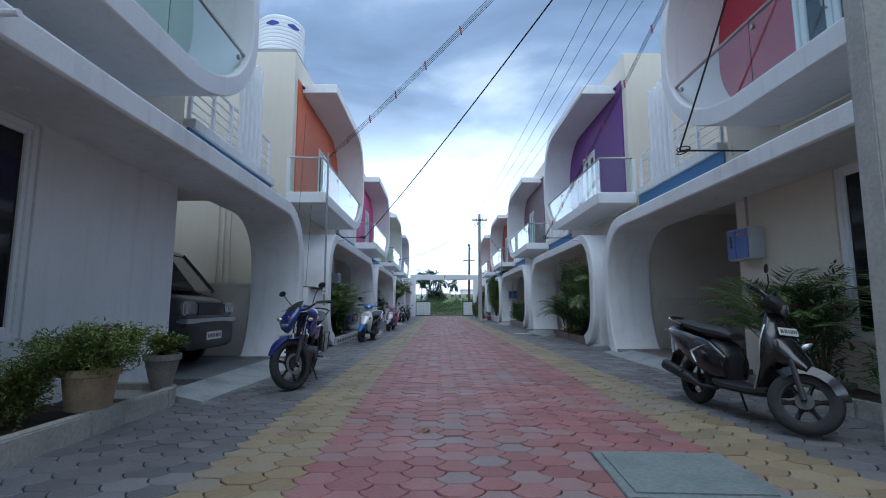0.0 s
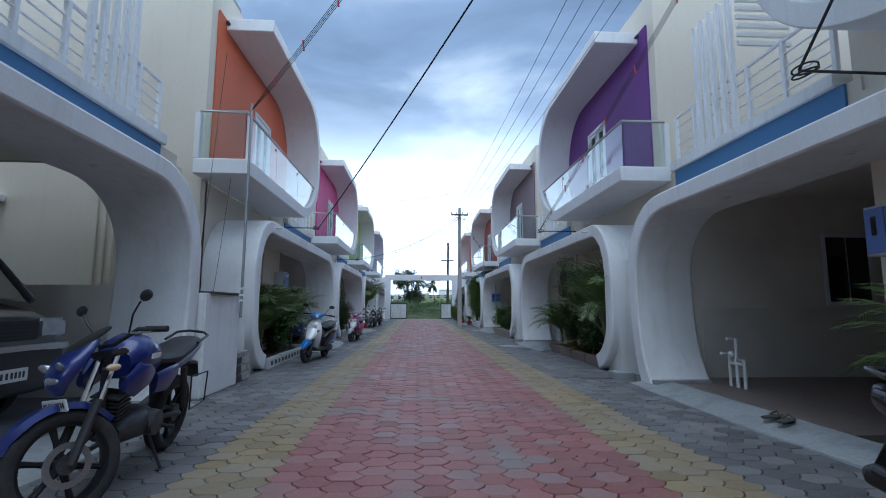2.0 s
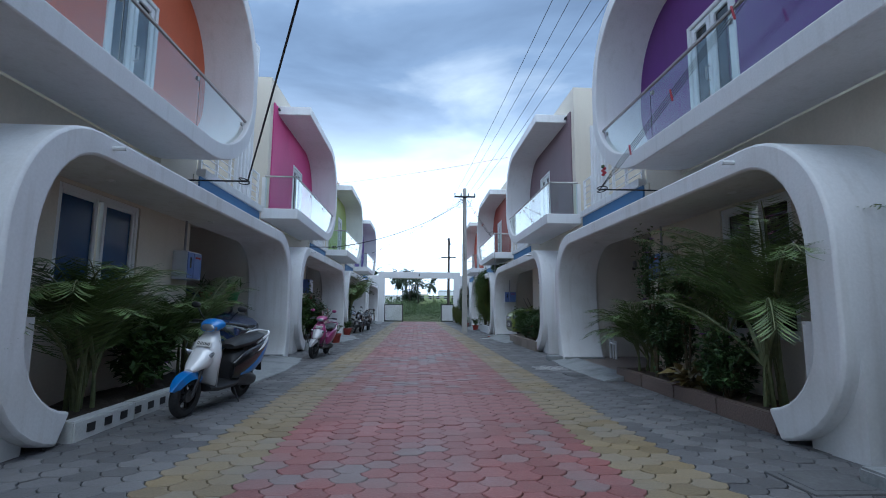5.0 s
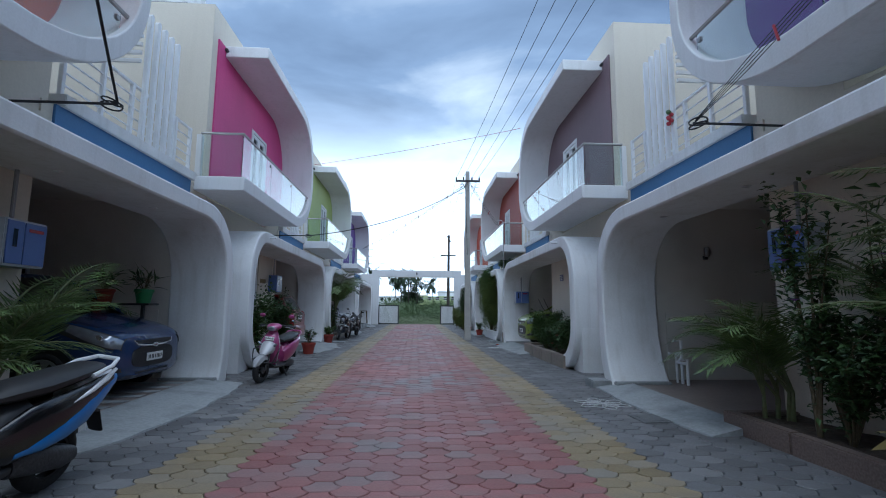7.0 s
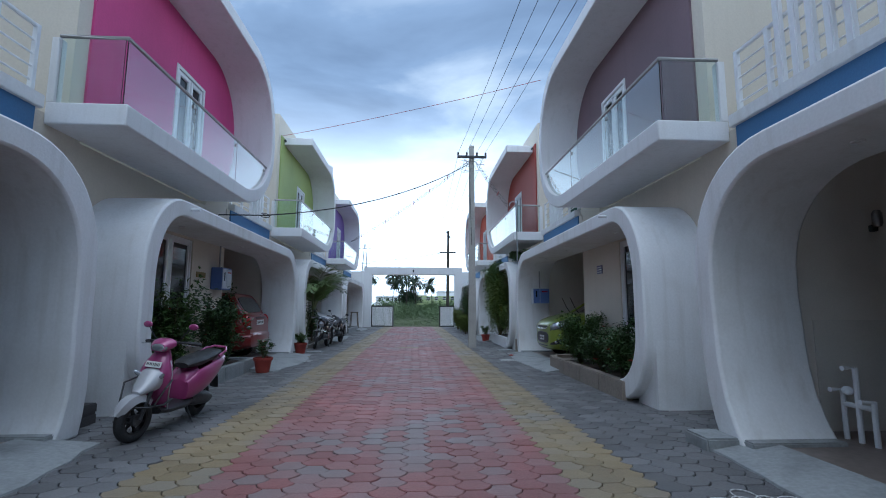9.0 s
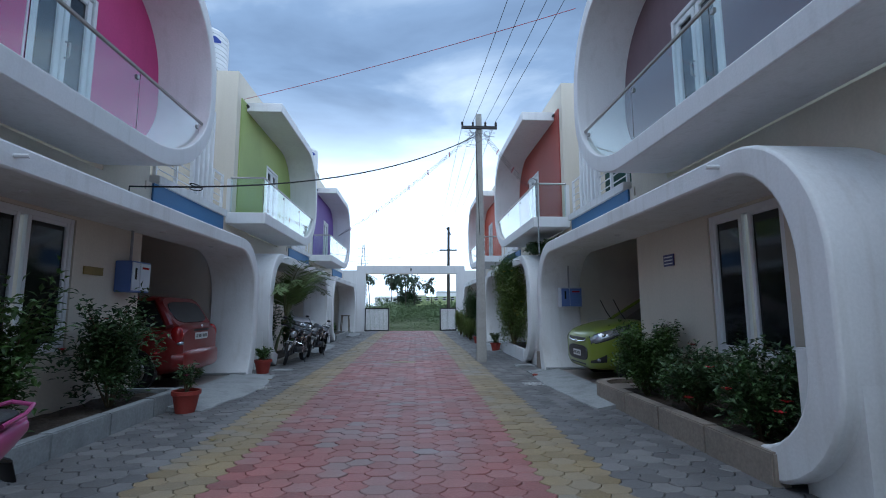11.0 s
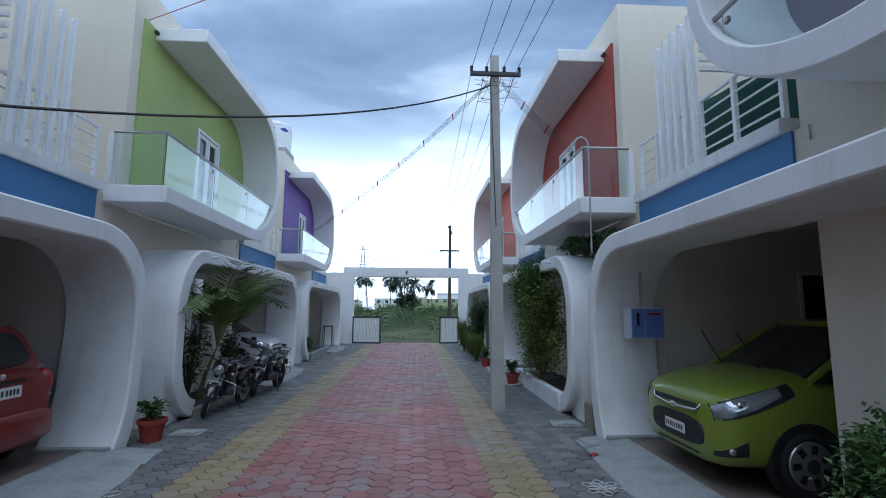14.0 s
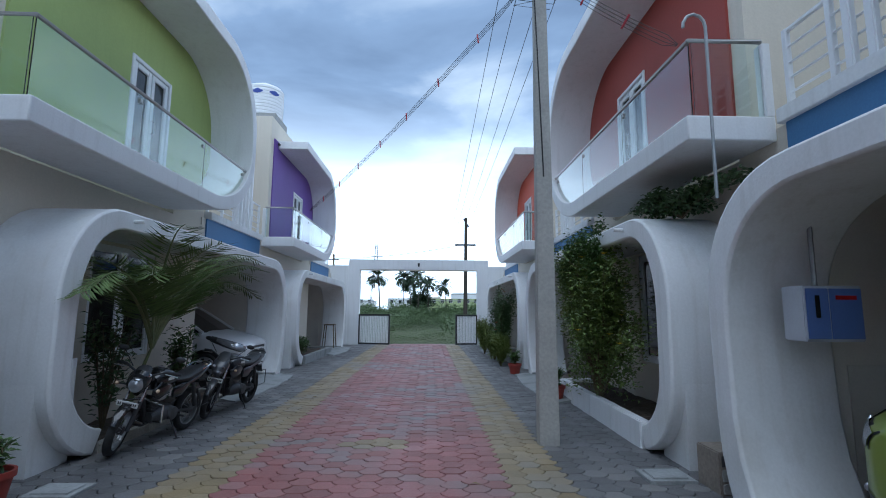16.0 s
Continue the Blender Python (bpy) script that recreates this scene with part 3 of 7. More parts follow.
def cable(name, a, b, sag, r=0.008, label="thin black overhead cable", m=None, n=14):
    a, b = Vector(a), Vector(b)
    pts = [a.lerp(b, k / n) - Vector((0, 0, sag * 4 * (k / n) * (1 - k / n))) for k in range(n + 1)]
    return tagged(part(name, tube(B(), pts, r, 5), m or M_WIRE), label, "cable", "overhead cables")


def bundle(a, b, sag, count=8):
    """A flat service line of four wires held apart by red spacers."""
    a, b = Vector(a), Vector(b)
    d = (b - a).normalized()
    up = d.cross(Vector((0, 0, 1))).normalized().cross(d)
    root = thing("service_line", Matrix(), "four-wire service line held apart by red spacers", "cable", "overhead cables")
    at = lambda k: a.lerp(b, k) - Vector((0, 0, sag * 4 * k * (1 - k)))
    for j in range(4):
        off = up * (0.032 * (j - 1.5))
        part("wire", tube(B(), [at(k / 14) + off * (1 if 0 < k < 14 else 0.2) for k in range(15)], 0.0036, 5), M_WIRE, root)
    for k in range(1, count + 1):
        p = at(k / (count + 1))
        part("spacer", tube(B(), [p - up * 0.075, p + up * 0.075], 0.012, 6), M_REDPL, root)


for j, o in enumerate((-0.42, -0.16, 0.16, 0.42)):
    cable("overhead_line", P1 + Vector((o, -0.1, -0.24)), PT + Vector((o, -0.1, -0.24)), 0.38, 0.005)
    cable("overhead_line", P1 + Vector((o, -0.1, -0.24)), P1 + Vector((o, -26, -0.2)), 0.3, 0.005)
    cable("overhead_line", PT + Vector((o, -0.1, -0.24)), Vector((2.9 + o, 66, 7.0)), 0.5, 0.005)
bundle(P1 + Vector((-0.1, 0.1, -0.35)), (-2.28, 9.52, 3.95), 0.12, 9)
cable("overhead_cable", P1 + Vector((-0.1, 0.1, -0.25)), (-2.25, 14.3, 2.99), 0.18, 0.012)
bundle(P1 + Vector((0.1, 0.1, -0.35)), (3.27, 14.35, 3.0), 0.10, 9)
cable("overhead_cable", P1 + Vector((0.1, 0.1, -0.25)), (3.25, 6.15, 2.99), 0.05, 0.012)
cable("overhead_cable", PT + Vector((-0.1, -0.1, -0.62)), (-2.25, 22.3, 2.99), 0.32, 0.012)
cable("overhead_cable", (3.45, 22.9, 6.3), (-3.2, 26.3, 6.1), 0.06, 0.006, "thin red-brown overhead cable", M_REDPL)
bundle(PT + Vector((-0.12, 0.08, -0.5)), (-2.3, 34.6, 4.2), 0.16, 7)
bundle(PT + Vector((0.12, -0.1, -0.55)), (3.3, 25.8, 3.96), 0.06, 2)
for k in range(5):
    rr = random.Random(40 + k)
    pts = [PT + Vector((rr.uniform(-0.4, 0.5), rr.uniform(-0.15, 0.1), rr.uniform(-0.9, -0.3))) for _ in range(9)]
    tagged(part("loose_wire", tube(B(), pts, 0.004, 5), M_WIRE, smooth=True), "tangled loose wire hanging at the pole's top", "cable", "overhead cables")
cable("pole_cable", PT + Vector((-0.1, -0.12, -0.5)), PT + Vector((-0.02, -0.13, -3.2)), -0.06, 0.009, "black cable hanging along the pole")


def service_bracket(mx, x, y, z=2.985):
    """A bent iron rod that carries a house cable out over the lane."""
    b = thing("service_bracket", pose(x, y, z), "dark iron service bracket with a coiled cable", "bracket", "service brackets")
    part("rod", tube(B(), [(mx * 0.80, 0, -0.28), (mx * 0.80, 0, 0.0), (-mx * 0.15, 0, 0.0)], 0.013, 8), M_DARKMETAL, b)
    ring = [(-mx * 0.1 + 0.07 * math.cos(a * 0.5), 0.11 * math.sin(a * 0.5), 0.03 * math.sin(a * 0.25)) for a in range(30)]
    part("coil", tube(B(), ring, 0.008, 6), M_WIRE, b)


for mx, x, y in ((-1, XL, 14.3), (1, XR, 14.35), (1, XR, 6.15), (-1, XL, 22.3)):
    service_bracket(mx, x, y)


def service_pipe(x, y, z0, z1, hook):
    p = thing("service_pipe", pose(x, y, 0), "thin galvanised service pipe with a hooked top", "pipe", "service pipes")
    pts = [(0, 0, z0), (0, 0, z1)]
    if hook:
        pts += [(hook * 0.10 * (1 - math.cos(a)) , 0, z1 + 0.12 * math.sin(a)) for a in (0.5, 1.0, 1.57, 2.2, 2.8, 3.2)]
    part("tube", tube(B(), pts, 0.014 if hook else 0.02, 8), M_GALV, p, smooth=True)
    for z in (0.45, 0.6, 0.78) if not hook else ():
        part("clamp", box(B(), -0.035, 0.035, -0.03, 0.03, z0 + z * 0.5, z0 + z * 0.5 + 0.03), M_UPVC, p)


service_pipe(-2.27, 9.50, 0.92, 4.05, 0)
service_pipe(3.42, 25.55, 2.45, 3.98, -1)

# ---------------------------------------------------------------- kerbs, planters, ramps
M_KERB = mat("stained_kerb_concrete", (0.40, 0.38, 0.34), 0.85, grain=0.2, grain_scale=35, stain=0.55, stain_scale=2.5, stain_color=(0.17, 0.15, 0.12), bump=0.4)
M_KERBTAN = mat("tan_cement_kerb", (0.27, 0.225, 0.185), 0.85, grain=0.2, grain_scale=35, stain=0.5, stain_scale=2.5, stain_color=(0.15, 0.13, 0.11), bump=0.4)
M_GRANITE = mat("brown_planter_tile", (0.20, 0.145, 0.12), 0.6, grain=0.4, grain_scale=60, stain=0.3)
M_MARBLE = mat("black_white_tile", (0.6, 0.6, 0.58), 0.5, grain=0.1)


def planter(mx, X0, y0, y1, hgt, material, label, out=0.06, soil=0.16, round_end=False, depth=DEPTH):
    p = thing("planter_kerb", pose(X0, 0, 0), label, "planter", "planter kerbs")
    sx = lambda a, b: sorted((mx * a, mx * b))
    n = max(1, round((y1 - y0) / 0.9))
    for k in range(n):
        a, b = y0 + (y1 - y0) * k / n, y0 + (y1 - y0) * (k + 1) / n
        part("kerb_stone", box(B(), *sx(-out, 0.10), a + 0.003, b - 0.003, -0.03, hgt + 0.004 * (k % 2), 0.012), material, p)
    if not round_end:
        part("end_kerb", box(B(), *sx(0.1, depth - 0.02), y1 - 0.12, y1 - 0.003, -0.03, hgt, 0.012), material, p)
    if round_end:
        bm = B()
        steps = [math.pi - math.pi / 2 * k / 9 for k in range(10)]
        curve = lambda r: [(mx * (0.44 + r * math.cos(a)), y1 - 0.003 + r * math.sin(a)) for a in steps] + [(mx * (depth - 0.02), y1 - 0.003 + r)]
        o, i = curve(0.44 + out), curve(0.34)
        ob = [[bm.verts.new((x, y, z)) for x, y in c] for c, z in ((o, -0.03), (o, hgt), (i, hgt), (i, -0.03))]
        for u, v in ((0, 1), (1, 2), (2, 3), (3, 0)):
            for k in range(10):
                bm.faces.new((ob[u][k], ob[u][k + 1], ob[v][k + 1], ob[v][k]))
        for k in (0, 10):
            bm.faces.new([ob[u][k] for u in range(4)])
        inner = [bm.verts.new((x, y, soil)) for x, y in i] + [bm.verts.new((mx * (depth - 0.02), y1 - 0.1, soil)), bm.verts.new((mx * 0.1, y1 - 0.1, soil))]
        bm.faces.new(inner)
        part("rounded_kerb", bm, material, p, smooth=True)
    bm = B()
    bmesh.ops.create_grid(bm, x_segments=8, y_segments=24, size=0.5)
    for v in bm.verts:
        v.co = (mx * (0.10 + (v.co.x + 0.5) * (depth - 0.13)), y0 + 0.0 + (v.co.y + 0.5) * (y1 - y0 - 0.12), soil + 0.03 * noise.noise(Vector((v.co.x * 9, v.co.y * 20, mx))))
    part("soil", bm, M_SOIL, p, "dark planter soil")
    return p


KL, KR = XL + 0.0, XR
planter(-1, -2.42, 1.6, 4.45, 0.16, M_KERB, "stained concrete planter kerb with a rounded end", 0.0, 0.10, True)
planter(1, 3.42, 2.0, 5.0, 0.14, M_KERB, "low stained concrete planter kerb", 0.0, 0.08)
planter(-1, XL, 11.2, 14.5, 0.16, M_MARBLE, "planter kerb with black and white tiles", 0.03, 0.12)
for k in range(14):
    y = 11.35 + 0.225 * k
    b = part("tile", box(B(), XL + 0.032, XL + 0.037, y, y + 0.10, 0.045, 0.115), M_BLACK)
    b.parent = [o for o in bpy.data.objects if o.name.startswith("planter_kerb")][-1]
    b.matrix_parent_inverse = Matrix.Translation((-XL, 0, 0))
planter(1, 3.52, 11.25, 14.6, 0.17, M_GRANITE, "brown stone planter edge", 0.0, 0.14, False, 0.72)
planter(-1, XL, 19.3, 22.55, 0.22, M_CEMENT, "pale cement planter kerb", 0.03, 0.17)
planter(1, XR, 19.1, 22.35, 0.24, M_KERBTAN, "tan cement planter kerb with a rounded end", 0.04, 0.18, True)
planter(-1, XL, 27.0, 30.5, 0.10, M_KERB, "low worn planter kerb", 0.0, 0.07)
planter(1, XR, 27.15, 30.5, 0.30, M_WHITE, "white painted planter wall with a capped top", 0.02, 0.24)
planter(-1, XL, 35.1, 38.6, 0.22, M_CEMENT, "pale cement planter kerb", 0.03, 0.17)
planter(1, XR, 35.1, 38.6, 0.20, M_CEMENT, "pale cement planter kerb", 0.03, 0.17)


def ramp(mx, X0, y0, y1, reach, seed):
    """A thin cement skirt, ragged along its outer edge."""
    rr = random.Random(seed)
    bm = B()
    n = 14
    ins, out, low = [], [], []
    for k in range(n + 1):
        y = y0 + (y1 - y0) * k / n
        e = reach * (0.72 + 0.35 * math.sin(math.pi * k / n) + rr.uniform(-0.06, 0.06))
        ins.append(bm.verts.new((X0 + mx * 0.25, y, 0.085)))
        out.append(bm.verts.new((X0 - mx * e, y + (0.15 * (k / n - 0.5)), 0.014)))
        low.append(bm.verts.new((X0 - mx * (e + 0.01), y + (0.15 * (k / n - 0.5)), -0.02)))
    for k in range(n):
        bm.faces.new((ins[k], ins[k + 1], out[k + 1], out[k]))
        bm.faces.new((out[k], out[k + 1], low[k + 1], low[k]))
    for k in (0, n):
        foot = bm.verts.new((ins[k].co.x, ins[k].co.y, -0.02))
        bm.faces.new((ins[k], out[k], low[k], foot))
    return tagged(part("carport_ramp", bm, M_CEMENT), "pale cracked cement ramp up to a carport", "ramp", "carport ramps", "structure")


for k, (y0, *_r) in enumerate(LEFT):
    ramp(-1, XL, y0 + (3.8 if k == 0 else 4.15), y0 + 7.2 + LEG.get(("left", k + 1), 0.0), (0.24, 0.5, 0.62, 0.42, 0.4)[k], k)
for k, (y0, *_r) in enumerate(RIGHT):
    ramp(1, XR, y0 + (4.5 if k == 1 else 3.9), y0 + 7.25 + LEG.get(("right", k + 1), 0.0), (0.20, 0.28, 0.40, 0.42, 0.4)[k], 10 + k)

# ---------------------------------------------------------------- vehicles
M_TYRE = mat("tyre_rubber", (0.022, 0.022, 0.023), 0.8, grain=0.3, grain_scale=40, stain=0.5, stain_scale=4, stain_color=(0.07, 0.065, 0.06), bump=0.4)
M_ALLOY = mat("black_alloy_rim", (0.03, 0.03, 0.032), 0.4, 0.6, grain=0.2)
M_SILVER = mat("silver_metal", (0.55, 0.56, 0.58), 0.3, 0.9, grain=0.1, stain=0.2)
M_CHROME = mat("chrome", (0.8, 0.8, 0.82), 0.12, 1.0)
M_ENGINE = mat("engine_casting", (0.09, 0.09, 0.095), 0.5, 0.5, grain=0.3, stain=0.4, stain_scale=6, stain_color=(0.03, 0.028, 0.025), bump=0.3)
M_SEAT = mat("black_seat_vinyl", (0.02, 0.02, 0.021), 0.5, grain=0.2, grain_scale=150, bump=0.2)
M_LENS = mat("clear_lamp_lens", (0.42, 0.44, 0.47), 0.07, 0.6, stain=0.5, stain_scale=7, stain_color=(0.10, 0.10, 0.11), coat=0.5)
M_AMBER = mat("amber_lens", (0.6, 0.45, 0.3), 0.2)
M_REDLENS = mat("red_lens", (0.35, 0.01, 0.012), 0.12, coat=0.5)
M_PLATE = mat("white_number_plate", (0.72, 0.72, 0.70), 0.45, grain=0.03, stain=0.2)
M_BAR = mat("black_plate_bar", (0.03, 0.03, 0.03), 0.5)
M_CARGLASS = mat("car_window_glass", (0.015, 0.018, 0.02), 0.05, coat=0.3)
PAINT = {}
for nm, col, r in (("blue", (0.010, 0.022, 0.15), 0.3), ("sky_blue", (0.015, 0.19, 0.55), 0.3), ("white", (0.76, 0.77, 0.78), 0.28),
                   ("pink", (0.34, 0.05, 0.17), 0.28), ("black", (0.008, 0.008, 0.010), 0.22), ("red", (0.21, 0.010, 0.010), 0.28),
                   ("green", (0.22, 0.285, 0.03), 0.28), ("deep_blue", (0.012, 0.04, 0.13), 0.25), ("charcoal", (0.045, 0.047, 0.055), 0.3),
                   ("grey_silver", (0.42, 0.42, 0.44), 0.35)):
    PAINT[nm] = mat(nm + "_vehicle_paint", col, r, 0.1, coat=0.6, stain=0.12, stain_scale=5, stain_color=(0.2, 0.19, 0.18), grain=0.04, grain_scale=200)


def wheel(name, parent, at, R, width, spokes, rim_mat, disc=True, hub=0.05, steer=None):
    """A tyre on a spoked rim that turns about the y axis."""
    w2 = width / 2
    ty = B()
    prof = []
    for k in range(13):
        a = math.pi * k / 12
        prof.append((R - 0.055 + 0.055 * math.sin(a) ** 0.7, -w2 * math.cos(a)))
    prof = [(R - 0.075, -w2 * 0.8)] + prof + [(R - 0.075, w2 * 0.8), (R - 0.075, -w2 * 0.8)]
    lathe(ty, prof, "y", 36, at)
    bmesh.ops.remove_doubles(ty, verts=ty.verts[:], dist=0.0001)
    m = steer or Matrix()
    t = part(name, moved(ty, m), M_TYRE, parent, smooth=True)
    rb = B()
    ro = R - 0.07
    lathe(rb, [(ro, -w2 * 0.75), (ro + 0.004, 0), (ro, w2 * 0.75), (ro - 0.022, w2 * 0.7), (ro - 0.026, 0), (ro - 0.022, -w2 * 0.7), (ro, -w2 * 0.75)], "y", 36, at)
    part("rim", moved(rb, m), rim_mat, t, smooth=True)
    hb = B()
    lathe(hb, [(hub, -w2 * 1.1), (hub, w2 * 1.1)], "y", 16, at)
    part("hub", moved(hb, m), M_ENGINE, t, smooth=True)
    for k in range(spokes):
        a = 2 * math.pi * k / spokes + 0.3
        sb = B()
        c, s = math.cos(a), math.sin(a)
        p0 = Vector(at) + Vector((c * hub * 0.8, 0, s * hub * 0.8))
        p1 = Vector(at) + Vector((c * (ro - 0.02), 0, s * (ro - 0.02)))
        if spokes > 12:
            tube(sb, [p0 + Vector((0, w2 * (0.9 if k % 2 else -0.9), 0)), p1], 0.0022, 4)
        else:
            tube(sb, [p0, p0.lerp(p1, 0.5), p1], [0.024, 0.015, 0.019], 6)
        part("spoke", moved(sb, m), rim_mat, t)
    if disc:
        db = B()
        lathe(db, [(0.085, w2 * 1.25), (0.12, w2 * 1.25), (0.12, w2 * 1.25 + 0.004), (0.085, w2 * 1.25 + 0.004), (0.085, w2 * 1.25)], "y", 28, at)
        part("brake_disc", moved(db, m), M_SILVER, t)
    return t


def plate_mesh(w, h, m):
    return moved(box(B(), -0.005, 0.005, -w / 2, w / 2, -h / 2, h / 2, 0.004), m)


def number_plate(parent, m, w, h):
    p = part("number_plate", plate_mesh(w, h, m), M_PLATE, parent, "white number plate")
    for a in (-0.42, -0.335, -0.22, -0.135, -0.02, 0.09, 0.18, 0.27, 0.36):
        part("plate_bar", moved(box(B(), 0.0055, 0.007, a * w, (a + 0.052) * w, -h * 0.24, h * 0.24), m), M_BAR, p)
    return p


def spin(axis_point, axis, deg):
    p = Vector(axis_point)
    return Matrix.Translation(p) @ Matrix.Rotation(radians(deg), 4, Vector(axis)) @ Matrix.Translation(-p)


def mirrors(parent, m, x, z, half, material, rise=0.2):
    for s in (-1, 1):
        sb = tube(B(), [(x, s * half * 0.55, z), (x + 0.02, s * half * 0.8, z + rise * 0.6), (x + 0.01, s * half, z + rise)], 0.006, 6)
        mr = part("mirror", moved(blob(B(), (x, s * (half + 0.04), z + rise + 0.03), 0.016, 0.062, 0.036, 12), m), material, parent, "rear-view mirror", True)
        part("mirror_stem", moved(sb, m), M_BLACK, mr, smooth=True)


def nose_rings(rows):
    """Level rings of a rounded nose: height, middle, half width, depth."""
    return [[(x + th * (1.2 if math.cos(a) > 0 else 0.5) * math.cos(a), w * math.copysign(abs(math.sin(a)) ** 0.85, math.sin(a)), z)
             for a in [2 * math.pi * k / 18 for k in range(18)]] for z, x, w, th in rows]


def motorbike(front, rear, steer, label, paint, accent, fairing=True, spoke_wheels=False, rack=False, size=0.93):
    """x runs forward from the rear axle's contact, y to the rider's left."""
    f, r = Vector((*front, 0)), Vector((*rear, 0))
    d = f - r
    yaw = math.degrees(math.atan2(d.y, d.x))
    root = thing("motorcycle", pose(r.x, r.y, 0, 0, 0, yaw) @ pose(0, 0, 0, -7, 0, 0) @ Matrix.Diagonal((size, size, size, 1)), label, "motorcycle", "motorcycles parked in the lane")
    WB, R = 1.33, 0.30
    st = spin((WB - 0.14, 0, 0.75), (-0.42, 0, 0.9), steer)
    rim = M_SILVER if spoke_wheels else M_ALLOY
    wheel("rear_wheel", root, (0, 0, R), R, 0.11, 24 if spoke_wheels else 6, rim, False, 0.07)
    wheel("front_wheel", root, (WB, 0, R), R, 0.09, 24 if spoke_wheels else 6, rim, not spoke_wheels, 0.05, st)
    P = lambda n, bm, m, par=root, lab="", sm=True: part(n, bm, m, par, lab, sm)
    # fork, handlebar, lamp cowl turn together
    for s in (-1, 1):
        fk = P("fork_leg", moved(tube(B(), [(WB, s * 0.085, R), (WB - 0.14, s * 0.085, 0.62)], 0.026), st), M_DARKMETAL)
        P("fork_tube", moved(tube(B(), [(WB - 0.14, s * 0.085, 0.60), (WB - 0.26, s * 0.085, 0.9)], 0.017), st), M_CHROME, fk)
    P("fork_yoke", moved(box(B(), WB - 0.30, WB - 0.20, -0.12, 0.12, 0.86, 0.90, 0.01), st), M_DARKMETAL)
    bar = P("handlebar", moved(tube(B(), [(WB - 0.36, -0.36, 0.98), (WB - 0.28, -0.24, 1.0), (WB - 0.24, -0.08, 0.93), (WB - 0.24, 0.08, 0.93), (WB - 0.28, 0.24, 1.0), (WB - 0.36, 0.36, 0.98)], 0.013), st), M_DARKMETAL)
    for s in (-1, 1):
        P("grip", moved(tube(B(), [(WB - 0.31, s * 0.26, 0.995), (WB - 0.37, s * 0.38, 0.98)], 0.019), st), M_BLACK, bar)
        P("lever", moved(tube(B(), [(WB - 0.24, s * 0.23, 0.98), (WB - 0.27, s * 0.38, 0.965)], 0.006, 6), st), M_SILVER, bar)
    mirrors(bar, st, WB - 0.27, 0.99, 0.30, M_BLACK, 0.17)
    # front mudguard
    mg = B()
    rings = []
    for k in range(11):
        a = radians(24 + 118 * k / 10)
        c = Vector((WB + (R + 0.025) * math.cos(a), 0, R + (R + 0.025) * math.sin(a)))
        w = 0.058 if 1 < k < 9 else 0.035
        n = Vector((math.cos(a), 0, math.sin(a)))
        rings.append([c + n * 0.012, c + Vector((0, w * 0.7, 0)) + n * 0.006, c + Vector((0, w, 0)) - n * 0.03, c + Vector((0, w - 0.008, 0)) - n * 0.03, c - n * 0.0, c - Vector((0, w - 0.008, 0)) - n * 0.03, c - Vector((0, w, 0)) - n * 0.03, c - Vector((0, w * 0.7, 0)) + n * 0.006])
    P("front_mudguard", moved(loft(mg, rings), st), PAINT[paint] if fairing else PAINT["black"])
    cowl = B()
    if fairing:
        loft(cowl, nose_rings(((0.67, WB + 0.015, 0.03, 0.02), (0.72, WB + 0.015, 0.075, 0.05), (0.79, WB - 0.015, 0.118, 0.075), (0.86, WB - 0.06, 0.128, 0.08), (0.92, WB - 0.11, 0.112, 0.062), (0.965, WB - 0.145, 0.095, 0.045))))
    else:
        loft(cowl, [oval((WB - 0.2, 0, 0.88), 0, 0.12, 0.11, 14), oval((WB - 0.1, 0, 0.88), 0, 0.13, 0.13, 14), oval((WB - 0.04, 0, 0.86), 0, 0.11, 0.11, 14)])
    cw = P("headlamp_cowl", moved(cowl, st), PAINT[paint], root, "painted headlamp cowl")
    P("headlamp", moved(blob(B(), (WB + (0.045 if fairing else -0.035), 0, 0.755 if fairing else 0.83), 0.035, 0.075 if fairing else 0.085, 0.04 if fairing else 0.09, 16), st), M_LENS, cw, "clear headlamp")
    if fairing:
        for s in (-1, 1):
            P("lamp_eye", moved(blob(B(), (0, 0, 0), 0.018, 0.05, 0.026, 12), st @ pose(WB + 0.042, s * 0.066, 0.825, s * 28, 18, -s * 34)), M_LENS, cw)
    vz = B()
    loft(vz, [oval((WB - 0.235, 0, 1.035), 0, 0.055, 0.012, 12), oval((WB - 0.19, 0, 1.01), 0, 0.085, 0.016, 12), oval((WB - 0.13, 0, 0.97), 0, 0.095, 0.02, 12), oval((WB - 0.06, 0, 0.925), 0, 0.08, 0.02, 12), oval((WB - 0.01, 0, 0.885), 0, 0.03, 0.012, 12)])
    P("windscreen", moved(vz, st), M_BLACK, cw)
    for s in (-1, 1):
        P("indicator", moved(blob(B(), (WB - 0.14, s * 0.235, 0.79), 0.04, 0.025, 0.022, 10), st), M_AMBER, cw)
        P("indicator_stem", moved(tube(B(), [(WB - 0.15, s * 0.12, 0.79), (WB - 0.14, s * 0.22, 0.79)], 0.008, 6), st), M_BLACK, cw)
    number_plate(root, st @ pose(WB + 0.035, 0, 0.62, 0, 12, 0), 0.24, 0.07)
    # tank, seat, tail
    tank = B()
    loft(tank, [oval((0.96, 0, 0.80), 0, 0.10, 0.09), oval((0.90, 0, 0.84), 0, 0.15, 0.12), oval((0.78, 0, 0.86), 0, 0.165, 0.13), oval((0.64, 0, 0.83), 0, 0.14, 0.115), oval((0.53, 0, 0.78), 0, 0.10, 0.07)])
